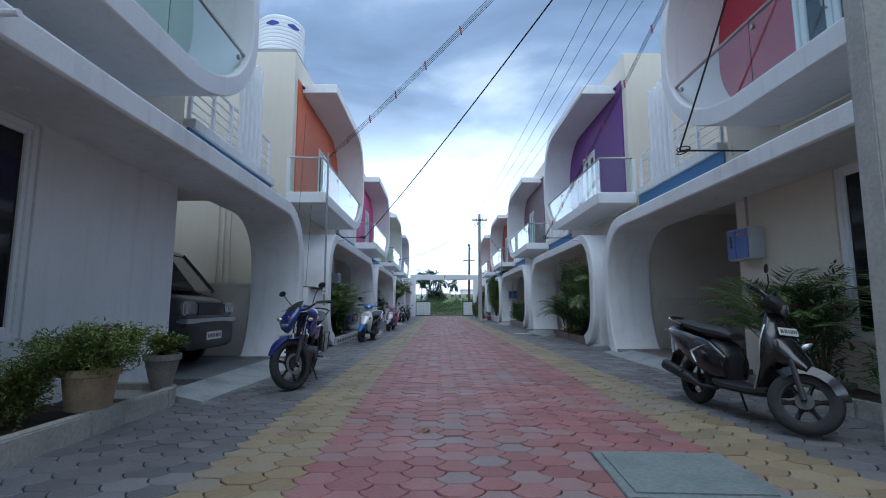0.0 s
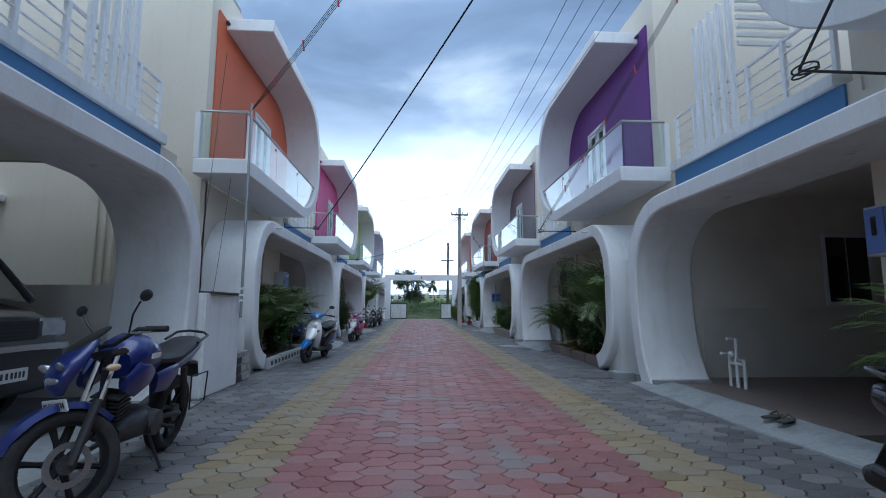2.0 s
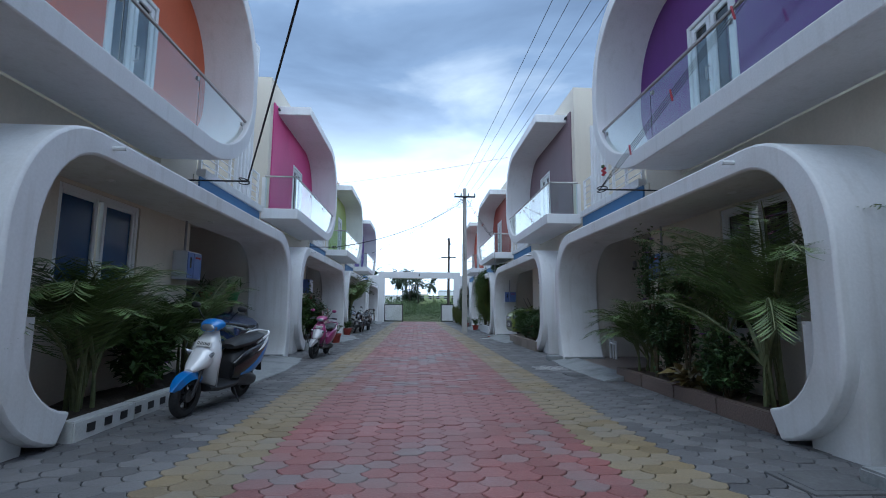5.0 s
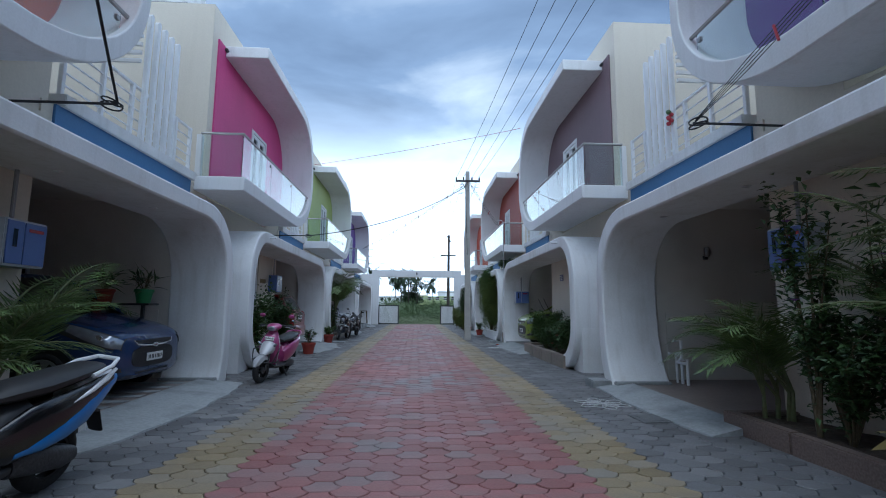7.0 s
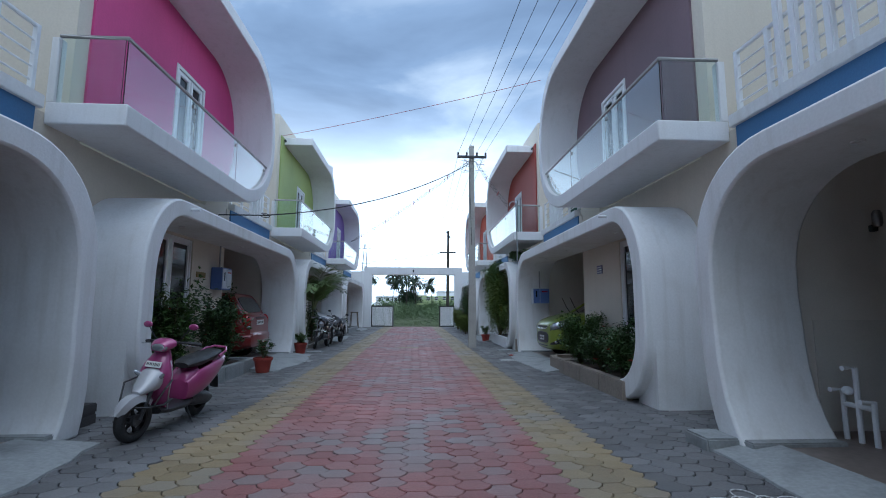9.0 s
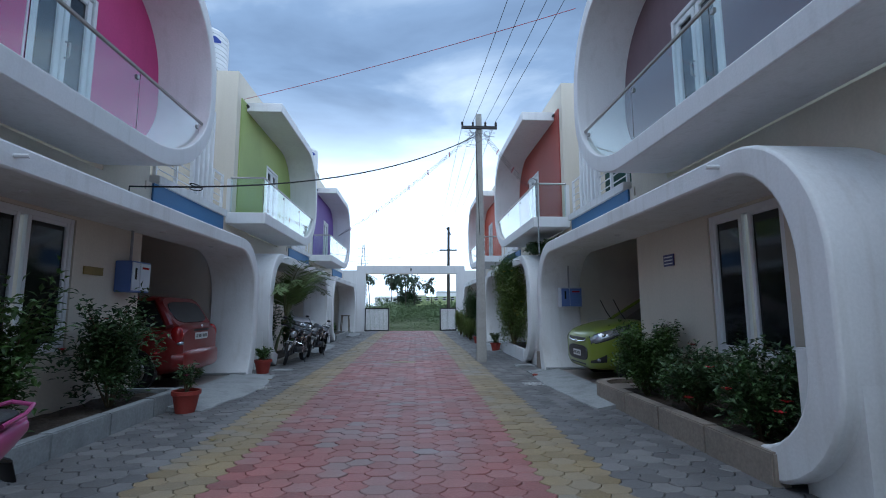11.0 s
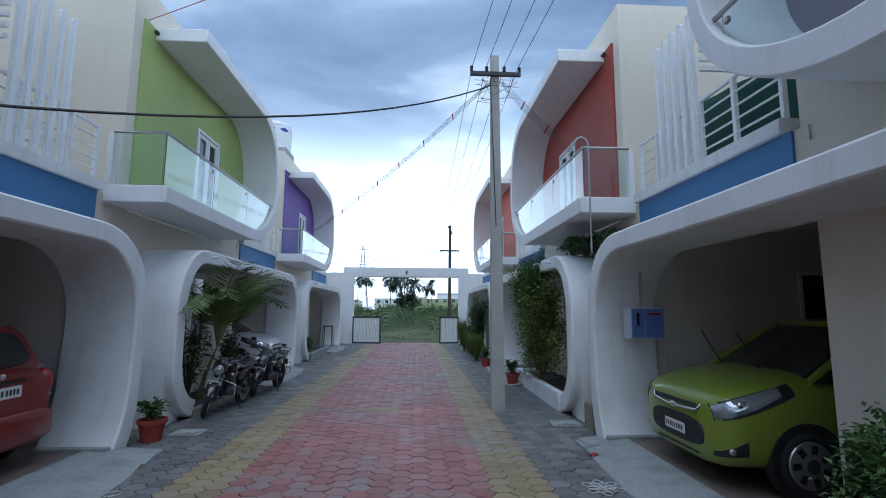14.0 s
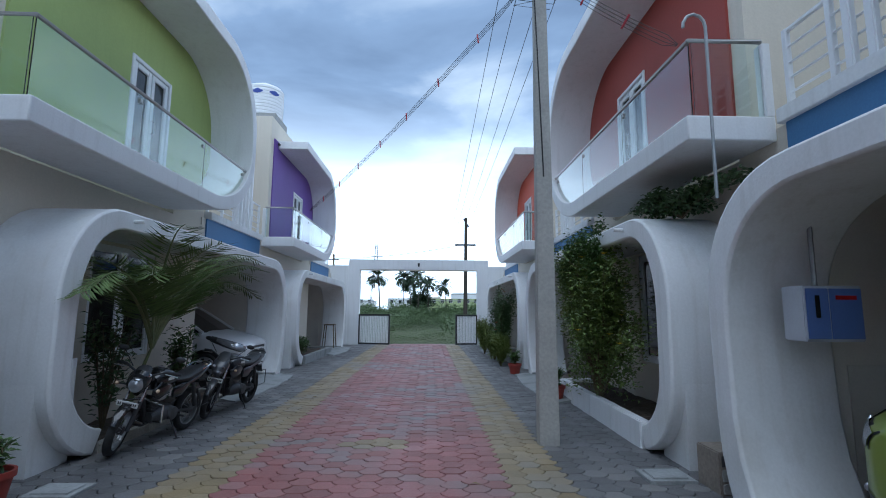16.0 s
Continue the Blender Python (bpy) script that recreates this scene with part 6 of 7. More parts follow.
# fourth pair
palm_clump(-2.80, 28.0, 0.05, 2.9, 13, 0.9, 47, "young coconut palm with broad arching fronds", 1, 1.05, -1, "palm_tree", 0.36, (0.30, 0.0, 0), 0.024, (-2.75, -1.5, 3.1))
shrub(-2.85, 27.7, 0.05, 0.30, 0.5, 1.5, 320, 0.085, 27, "sparse twiggy bush under the palm", M_DARKLEAF, 10, None, 0, base=0.2)
shrub(-2.8, 29.3, 0.05, 0.30, 0.5, 1.1, 420, 0.08, 28, "sparse green bush behind the motorcycles", M_SHRUB, 9, None, 0, base=0.1)
shrub(3.50, 28.75, 0.22, 0.50, 1.5, 2.0, 9500, 0.062, 29, "dense flowering creeper with yellow blossoms", M_LIGHTLEAF, 30, M_YELLOW, 26, "creeper", 0.0, 0.5)
shrub(3.36, 29.0, 1.55, 0.34, 1.35, 1.25, 5500, 0.058, 30, "climbing creeper spilling over the white canopy", M_SHRUB, 18, M_YELLOW, 2, "creeper", 0.0, 0.55)
shrub(3.86, 26.9, 2.58, 0.44, 0.95, 0.32, 1800, 0.06, 31, "creeper lying along the canopy's top", M_DARKLEAF, 14, None, 0, "creeper", 0.0, 0.55)
pot(3.20, 30.0, 0.0, 0.15, 0.25, M_TERRA, "red clay pot beside the planter wall")
shrub(3.20, 30.0, 0.23, 0.17, 0.17, 0.30, 220, 0.06, 32, "green potted plant in a red pot", M_SHRUB, 7, None, 0, "potted_plant", 0.1)
# fifth pair
shrub(3.15, 35.6, 0.05, 0.40, 0.8, 2.0, 3200, 0.07, 33, "tall leafy bush with red flowers by the wall", M_DARKLEAF, 16, M_REDPET, 10, base=0.0)
for k, (x, y, h) in enumerate(((3.0, 34.9, 0.75), (3.06, 36.6, 0.8), (2.98, 38.6, 0.95), (3.1, 40.3, 1.05))):
    shrub(x, y, 0.0, 0.34, 0.34, h * 1.1, 4200, 0.045, 34 + k, "small cone-shaped thuja bush", M_FERN, 16, None, 0, "thuja", 0.0, 0.4)
pot(3.1, 33.35, 0.0, 0.15, 0.24, M_TERRA, "red clay pot near the wall")
shrub(3.1, 33.35, 0.22, 0.15, 0.15, 0.3, 160, 0.06, 40, "green potted plant in a red pot", M_SHRUB, 6, None, 0, "potted_plant", 0.1)
shrub(-2.8, 36.2, 0.15, 0.3, 0.6, 0.55, 500, 0.07, 41, "green bush in a cement planter", M_SHRUB, 9, None, 0, base=0.0)

# ---------------------------------------------------------------- meter boxes, taps, tanks and other fittings
M_METERBLUE = mat("blue_meter_box", (0.10, 0.17, 0.42), 0.5, grain=0.06, stain=0.2, stain_color=(0.2, 0.22, 0.3))
M_METERPALE = mat("pale_meter_door", (0.52, 0.55, 0.60), 0.5, grain=0.05, stain=0.2)
M_TANK = mat("white_water_tank", (0.78, 0.79, 0.80), 0.45, grain=0.04, stain=0.25, stain_scale=2, stain_color=(0.5, 0.5, 0.48))
M_TANKBLUE = mat("blue_tank_mark", (0.03, 0.06, 0.3), 0.5)
M_SLATE = mat("dark_slate", (0.07, 0.065, 0.065), 0.8, grain=0.2, bump=0.3)


def meter_box(mx, x, y, z, label, lane_face=True, w=0.46, h=0.42, swap=False):
    """Two-door electric meter box fixed to the wall, its doors to the lane (or down the lane)."""
    turn = (0 if mx > 0 else 180) if lane_face else 90
    b = thing("meter_box", pose(x, y, z, 0, 0, turn), label, "meter box", "electric meter boxes")
    part("cabinet", box(B(), -0.09, 0.12, -w / 2, w / 2, 0, h, 0.008), M_METERPALE if swap else M_METERBLUE, b)
    for a, c in ((-w / 2 + 0.015, 0.03), (0.04, w / 2 - 0.015)):
        d = part("door", box(B(), -0.102, -0.091, a, c, 0.02, h - 0.02, 0.003), M_METERBLUE if swap else M_METERPALE, b, "meter door")
        if a > 0:
            part("meter_window", box(B(), -0.106, -0.103, a + 0.07, c - 0.06, 0.17, 0.33, 0.002), M_DARKGLASS, d)
        else:
            part("label_bar", box(B(), -0.105, -0.1025, a + 0.04, c - 0.04, h - 0.1, h - 0.07), M_REDLENS, d)
    part("conduit", tube(B(), [(0.06, 0.0, h), (0.06, 0.0, h + 0.62)], 0.018), M_GALV, b)
    return b


D = DEPTH
meter_box(1, XR + D - 0.125, 6.28, 1.52, "grey electric meter box with blue doors", True, 0.46, 0.42, True)
meter_box(1, XR + D - 0.125, 14.25, 1.52, "grey electric meter box with blue doors", True, 0.46, 0.42, True)
meter_box(-1, XL - D + 0.125, 14.44, 1.48, "grey electric meter box with blue doors", True, 0.46, 0.42, True)
meter_box(-1, XL - D + 0.125, 22.42, 1.52, "blue two-door electric meter box on the wall")
meter_box(1, XR + D - 0.30, 25.2, 1.30, "blue electric meter box with a pale side", False, 0.44, 0.40, True)

# number signs and a plaque near the corners are plain bars
pl = thing("wall_plaque", pose(XR + D - 0.006, 21.89, 1.92), "small dark blue wall plaque with pale bars", "plaque")
part("board", box(B(), -0.008, 0.005, -0.13, 0.13, -0.07, 0.09, 0.003), mat("plaque_blue", (0.05, 0.05, 0.16), 0.4), pl)
for k in range(3):
    part("text_bar", box(B(), -0.011, -0.0085, -0.105, 0.105, -0.045 + 0.045 * k, -0.03 + 0.045 * k), M_PLATE, pl)
pl = thing("wall_plaque", pose(XL - D + 0.006, 21.77, 1.765), "small brass wall plaque", "plaque")
part("board", box(B(), -0.005, 0.008, -0.18, 0.18, -0.05, 0.05, 0.003), mat("brass_plaque", (0.3, 0.22, 0.08), 0.4, 0.6), pl)


def tap_pipes(x, y):
    p = thing("water_tap", pose(x, y, 0.06), "white plastic water pipes with a tap", "water tap", "water taps")
    for dy, h in ((0, 0.62), (0.14, 0.42), (-0.14, 0.36)):
        part("pipe", tube(B(), [(0, dy, 0), (0, dy, h), (-0.12, dy, h)], 0.022), M_UPVC, p, smooth=True)
    part("valve", blob(B(), (-0.02, 0.07, 0.42), 0.04, 0.05, 0.04, 10), M_UPVC, p)
    part("cross_pipe", tube(B(), [(0, -0.14, 0.3), (0, 0.14, 0.3)], 0.022), M_UPVC, p)


tap_pipes(4.35, 8.75)
tap_pipes(4.45, 16.9)


def water_tank(x, y, z, r, h, label):
    t = thing("water_tank", pose(x, y, z), label, "water tank", "roof water tanks")
    prof = [(r, 0)]
    n = 9
    for k in range(n):
        z0, z1 = h * 0.82 * k / n, h * 0.82 * (k + 1) / n
        prof += [(r, z0 + 0.01), (r * 1.025, z0 + 0.02), (r * 1.025, z1 - 0.02), (r, z1 - 0.005)]
    prof += [(r * 0.92, h * 0.86), (r * 0.5, h * 0.94), (r * 0.36, h * 0.95)]
    part("drum", lathe(B(), prof, "z", 32), M_TANK, t, smooth=True)
    part("lid", lathe(B(), [(r * 0.38, h * 0.945), (r * 0.38, h), (r * 0.3, h * 1.02), (0, h * 1.03)], "z", 24), M_TANK, t, smooth=True)
    for a0 in (-1.9, -1.0):
        bm = B()
        pts = [(r * 1.03 * math.cos(a0 + 0.07 * k), r * 1.03 * math.sin(a0 + 0.07 * k)) for k in range(9)]
        lo = [bm.verts.new((x1, y1, h * (0.55 + 0.05 * abs(k - 4) / 4))) for k, (x1, y1) in enumerate(pts)]
        hi = [bm.verts.new((x1, y1, h * (0.69 - 0.05 * abs(k - 4) / 4))) for k, (x1, y1) in enumerate(pts)]
        for k in range(8):
            bm.faces.new((lo[k], lo[k + 1], hi[k + 1], hi[k]))
        part("tank_mark", bm, M_TANKBLUE, t, "blue oval mark")
    part("stand", box(B(), -r, r, -r, r, 6.5 - z, 0.0, 0.01), M_CONCRETE, t)


water_tank(-3.95, 11.2, 7.0, 0.55, 1.05, "ribbed white roof water tank with blue marks")
water_tank(-4.55, 27.1, 7.0, 0.56, 1.3, "ribbed white roof water tank")
water_tank(-5.80, 27.2, 7.0, 0.56, 1.3, "ribbed white roof water tank")
water_tank(-4.55, 19.3, 7.0, 0.56, 1.3, "ribbed white roof water tank")
water_tank(-3.85, 35.0, 6.95, 0.52, 1.05, "ribbed white roof water tank with a blue mark")

# low service wall and stone base between the first two houses
w = thing("service_wall", pose(0, 0, 0), "low whitewashed service wall topped with a slate slab", "wall")
part("wall_body", box(B(), -3.2, -2.32, 8.50, 9.60, 0.0, 1.24, 0.015), M_WHITE_DIRTY, w)
part("slab", moved(box(B(), -0.5, 0.5, -0.55, 0.55, 0, 0.03, 0.004), pose(-2.78, 9.15, 1.245, 0, 2, 3)), M_SLATE, w)
sb = thing("stone_plinth", pose(-2.62, 9.98, 0), "dark and white crazy-stone plinth", "plinth")
part("mortar", box(B(), -0.34, 0.28, -0.34, 0.2, 0, 0.42, 0.01), M_CEMENT, sb)
def crazy_stones(parent, face, w, h, cols, rows, seed):
    """Irregular flat stones in a jittered net, each drawn in from its joints."""
    rr = random.Random(seed)
    net = {}
    for i in range(cols + 1):
        for j in range(rows + 1):
            ju = 0 if i in (0, cols) else rr.uniform(-0.3, 0.3)
            jv = 0 if j in (0, rows) else rr.uniform(-0.3, 0.3)
            net[i, j] = Vector(((i + ju) / cols * w, (j + jv) / rows * h))
    for i in range(cols):
        for j in range(rows):
            q = [net[i, j], net[i + 1, j], net[i + 1, j + 1], net[i, j + 1]]
            c = sum(q, Vector((0, 0))) / 4
            ring = []
            for k in range(4):
                ring += [c + (q[k] - c) * 0.80, c + ((q[k] + q[(k + 1) % 4]) / 2 - c) * rr.uniform(0.82, 0.92)]
            bm = B()
            lo = [bm.verts.new(face(p.x, p.y, 0.0)) for p in ring]
            hi = [bm.verts.new(face(*(c + (p - c) * 0.94), 0.012)) for p in ring]
            for k in range(8):
                bm.faces.new((lo[k], lo[(k + 1) % 8], hi[(k + 1) % 8], hi[k]))
            bm.faces.new(hi)
            part("stone", bm, M_SLATE if rr.random() < 0.62 else M_PALESTONE, parent)


M_PALESTONE = mat("pale_rough_stone", (0.42, 0.41, 0.38), 0.8, grain=0.2, grain_scale=40, stain=0.4, stain_scale=6, bump=0.3)
crazy_stones(sb, lambda u, v, o: (-0.34 + u, -0.341 - o, v), 0.62, 0.36, 4, 3, 71)
crazy_stones(sb, lambda u, v, o: (0.281 + o, -0.34 + u, v), 0.54, 0.36, 3, 3, 72)
sc = thing("tiled_step", pose(3.62, 26.0, 0), "low step faced with brown crazy-stone tiles", "step")
part("core", box(B(), -0.16, 0.2, -0.17, 0.17, -0.02, 0.34, 0.01), M_KERBTAN, sc)
crazy_stones(sc, lambda u, v, o: (-0.15 + u, -0.171 - o * 0.6, v), 0.34, 0.32, 3, 3, 73)

# manholes and drain covers
def cover(x, y, w, d, ang, label, m=None, h=0.022):
    c = thing("drain_cover", pose(x, y, 0, 0, 0, ang), label, "drain cover", "drain covers")
    part("rim", box(B(), -w / 2, w / 2, -d / 2, d / 2, -0.02, h * 0.7, 0.004), m or M_GREENC, c)
    part("lid", box(B(), -w / 2 + 0.05, w / 2 - 0.05, -d / 2 + 0.05, d / 2 - 0.05, -0.02, h, 0.006), M_GREENC if m is None else m, c)


M_GREENC = mat("green_grey_cover", (0.17, 0.20, 0.195), 0.8, grain=0.2, grain_scale=40, stain=0.5, stain_scale=4, bump=0.3)
M_DARKCOVER = mat("dark_cement_cover", (0.135, 0.135, 0.137), 0.85, grain=0.25, grain_scale=40, stain=0.5, stain_scale=5, bump=0.4)
cover(1.32, 2.72, 0.78, 0.72, -4, "large green-grey cement drain cover set in the paving", None, 0.02)
cover(2.97, 10.15, 0.5, 0.42, 0, "dark cement drain cover in the paving", M_DARKCOVER, 0.012)
cover(3.2, 26.25, 0.42, 0.34, 0, "small cement drain cover", M_CEMENT, 0.04)
cover(3.25, 25.2, 0.42, 0.34, 0, "small cement drain cover", M_CEMENT, 0.04)
cover(-2.0, 25.95, 0.40, 0.32, 0, "small cement drain cover", M_CEMENT, 0.03)
cover(3.04, 15.0, 0.42, 0.36, 3, "dark cement drain cover in the paving", M_DARKCOVER, 0.012)
for mx, x, y in ((1, 3.28, 17.1), (1, 3.36, 9.98)):
    tagged(part("kerb_block", box(B(), x - 0.16, x + 0.14, y - 0.16, y + 0.18, -0.02, 0.10, 0.015), M_CEMENT), "small cement block at a white leg", "block", "kerb blocks")

# fallen leaves and a few chips on the paving
rr = random.Random(88)
for k, (x, y) in enumerate(((-0.05, 3.62), (-0.42, 9.9), (0.9, 7.3), (-1.5, 8.1), (2.3, 12.4), (1.9, 18.9), (-1.2, 20.6), (0.2, 22.9), (2.6, 21.2), (-1.9, 24.6), (1.4, 26.1), (2.9, 28.6), (-0.9, 30.2), (0.8, 33.0))):
    V, F = [], []
    a = rr.uniform(0, 6.28)
    for j in range(3 if k % 3 == 0 else 1):
        quadleaf(V, F, Vector((0, 0, 0)), Vector((math.cos(a + 0.8 * j), math.sin(a + 0.8 * j), 0.12)), Vector((0, 0, 1)), rr.uniform(0.07, 0.11), 0.035, 0.25)
    lf = thing("fallen_leaf", pose(x, y, 0.008), "dry brown leaf lying on the paving", "leaf", "fallen leaves")
    raw("blade", V, F, M_DRY, lf)
for k, (x, y, r) in enumerate(((3.05, 24.75, 0.055), (3.16, 24.95, 0.03), (3.55, 17.35, 0.05), (3.62, 17.2, 0.04), (-2.2, 9.4, 0.03), (3.3, 10.2, 0.035))):
    bm = B()
    bmesh.ops.create_icosphere(bm, subdivisions=1, radius=r)
    for v in bm.verts:
        v.co = Vector((v.co.x * rr.uniform(0.8, 1.4), v.co.y * rr.uniform(0.7, 1.2), v.co.z * 0.5 + r * 0.45))
    tagged(part("brick_chip", bm, M_TERRA if k < 4 else M_CONCRETE), "broken chip lying at the lane's edge", "rubble", "loose chips").location = (x, y, 0.0)
# chalk drawings on the paving
M_CHALK = mat("white_chalk", (0.6, 0.6, 0.6), 0.9, grain=0.4, grain_scale=60)


def kolam(x, y, r, label):
    k = thing("chalk_drawing", pose(x, y, 0.009), label, "chalk drawing", "chalk drawings")
    rr = random.Random(int(y * 10))
    for j in range(12):
        a = j * math.pi / 6 + rr.uniform(-0.1, 0.1)
        q = 0.62 if j % 2 else 0.34
        pts = []
        for i in range(19):
            b = 2 * math.pi * i / 18
            u, v = r * 0.36 * math.cos(b), r * 0.20 * math.sin(b) * (1 + 0.25 * math.cos(b))
            c0 = r * q + u
            pts.append((c0 * math.cos(a) - v * math.sin(a), c0 * math.sin(a) + v * math.cos(a), rr.uniform(-0.001, 0.001)))
        part("loop", tube(B(), pts, 0.0045, 5), M_CHALK, k)


kolam(2.78, 15.77, 0.34, "white looping chalk drawing on the paving")
kolam(-1.84, 23.74, 0.27, "white looping chalk drawing on the paving")
kolam(2.78, 23.81, 0.2, "white looping chalk drawing on the paving")

# slippers at the first carport
for dy in (0.0, 0.16):
    s = thing("slipper", pose(3.46, 7.02 - dy, 0.085, 0, 0, 20 + 60 * dy), "brown rubber slipper on the ramp", "slipper", "pair of slippers")
    part("sole", loft(B(), [oval((-0.12, 0, 0.012), 0, 0.03, 0.012, 10), oval((-0.05, 0, 0.012), 0, 0.042, 0.012, 10), oval((0.06, 0, 0.012), 0, 0.05, 0.012, 10), oval((0.13, 0, 0.012), 0, 0.03, 0.012, 10)]), M_SLATE, s, smooth=True)
    part("strap", tube(B(), [(0.03, -0.045, 0.02), (0.07, 0, 0.055), (0.03, 0.045, 0.02)], 0.01, 6), M_STEM, s)

# wooden stool near the gate
st = thing("stool", pose(-2.75, 40.0, 0.05), "tall rusty metal stool under the last canopy", "stool")
part("seat", box(B(), -0.2, 0.2, -0.2, 0.2, 0.86, 0.9, 0.01), M_STEM, st)
for a in (-1, 1):
    for b in (-1, 1):
        part("leg", tube(B(), [(a * 0.22, b * 0.22, 0), (a * 0.16, b * 0.16, 0.87)], 0.018), M_STEM, st)
    part("stretcher", tube(B(), [(a * 0.2, -0.2, 0.4), (a * 0.2, 0.2, 0.4)], 0.012), M_STEM, st)
# hanging pots in the second carport
for k, (y, z, m_) in enumerate(((16.2, 1.28, M_TERRA), (16.75, 1.22, mat("green_plastic", (0.02, 0.2, 0.06), 0.5)))):
    pot(-4.0 + 0.55 * k, 17.14, 1.18, 0.12, 0.2, m_, "small pot on a carport shelf")
    shrub(-4.0 + 0.55 * k, 17.14, 1.36, 0.22, 0.14, 0.26, 16, 0.22, 60 + k, "spiky plant in a small pot", M_DARKLEAF, 8, None, 0, "potted_plant", 0.0, 0.15)
sh = thing("wall_shelf", pose(-3.85, 17.14, 1.15, 0, 0, 90), "narrow wall shelf for plant pots", "shelf")
part("board", box(B(), -0.14, 0.14, -0.55, 0.55, 0.0, 0.03, 0.004), M_DARKMETAL, sh)
for b in (-0.4, 0.4):
    part("support", box(B(), -0.02, 0.02, b - 0.02, b + 0.02, -1.09, 0.0), M_DARKMETAL, sh)
# pale stripes on the second carport's floor
for k in range(7):
    st_ = part("floor_stripe", box(B(), XL - 3.4, XL - 0.35, 14.95 + 0.34 * k, 15.10 + 0.34 * k, 0.055, 0.064), M_CEMENT, HOUSES["left", 2], "pale floor tile stripe")
    st_.matrix_parent_inverse = Matrix.Translation((-XL, -9.85, 0))
# dark stone steps beside the third house
for k, (a, b, z) in enumerate(((17.72, 18.28, 0.10), (17.95, 18.28, 0.20))):
    tagged(part("stone_step", box(B(), XL - 0.62, XL - 0.2, a - 0.05, b - 0.08, -0.02 if k == 0 else 0.101, z, 0.012), M_SLATE), "dark rough stone step beside a white post", "step", "stone steps")
# brown cladding under the third right window
cl = part("cladding", box(B(), D - 0.014, D - 0.002, 1.2, 4.8, 0.0, 0.66, 0.003), M_GRANITE, HOUSES["right", 3], "brown stone cladding")
for k in range(6):
    part("cladding_tile", box(B(), D - 0.022, D - 0.0145, 1.22 + 0.6 * k, 1.78 + 0.6 * k, 0.34, 0.64, 0.003), M_GRANITE, cl)
    part("cladding_tile", box(B(), D - 0.022, D - 0.0145, 1.22 + 0.6 * k, 1.78 + 0.6 * k, 0.02, 0.32, 0.003), M_GRANITE, cl)
# cables that hang down beside the service wall
cable("hanging_cable", (-2.95, 10.15, 5.2), (-2.85, 9.35, 1.27), 0.10, 0.004, "thin black cable hanging down to the slab")
cable("hanging_cable", (-2.75, 10.1, 3.1), (-2.62, 9.4, 1.27), 0.05, 0.0035, "thin black cable hanging down to the slab")
# string of red and green dried fruit tied to a fin
og = thing("hanging_charm", pose(4.16, 16.36, 3.93), "red and green charm tied to a white fin", "ornament")
for k in range(7):
    part("bead", blob(B(), (0.02 * math.sin(k * 2.1), 0.03 * math.cos(k * 2.1), -0.1 + 0.03 * k), 0.035, 0.035, 0.03, 10), M_REDPL if k < 5 else M_DARKLEAF, og, smooth=True)
# green net on the fourth right terrace
net = thing("shade_net", pose(XR + 1.3, 24.0, 3.25), "dark green shade net hung on the terrace", "net")
bm = B()
bmesh.ops.create_grid(bm, x_segments=10, y_segments=8, size=0.5)
for v in bm.verts:
    u, q = v.co.x + 0.5, v.co.y + 0.5
    v.co = (0.05 * math.sin(9 * u) * q, -0.9 + 1.9 * u, 0.06 + (0.75 + 0.35 * u) * q)
nt_ = part("cloth", bm, mat("green_net", (0.008, 0.06, 0.045), 0.9, grain=0.3, grain_scale=80), net, smooth=True)
sm = nt_.modifiers.new("thick", "SOLIDIFY")
sm.thickness = 0.006

# ---------------------------------------------------------------- the land beyond the gate
M_GRASS = leaf_mat("scrub_grass", (0.10, 0.14, 0.045), 0.45)
M_BARK = mat("dark_bark", (0.055, 0.045, 0.035), 0.9, grain=0.3, grain_scale=12, bump=0.4)
M_FARLEAF = leaf_mat("far_palm_leaf", (0.025, 0.055, 0.02), 0.4)


def scrub(name, x0, x1, y0, y1, count, h0, h1, seed, m, label):
    rr = random.Random(seed)
    V, F = [], []
    for k in range(count):
        x, y = rr.uniform(x0, x1), y0 + (y1 - y0) * rr.random() ** 1.4
        g = 0.6 + 0.9 * noise.noise(Vector((x * 0.35, y * 0.35, seed)))
        h = max(0.12, (h0 + (h1 - h0) * rr.random()) * max(g, 0.25))
        for j in range(5):
            a = rr.uniform(0, 6.28)
            p = Vector((x + rr.uniform(-0.2, 0.2), y + rr.uniform(-0.2, 0.2), -0.05 + h * rr.uniform(0, 0.6)))
            quadleaf(V, F, p, Vector((math.cos(a) * 0.7, math.sin(a) * 0.7, rr.uniform(0.3, 1.2))), Vector((0, 0, 1)), h * rr.uniform(0.25, 0.5), h * 0.09, 0.2)
    root = thing(name, Matrix(), label, "vegetation", kind="stuff")
    raw("growth", V, F, m, root)


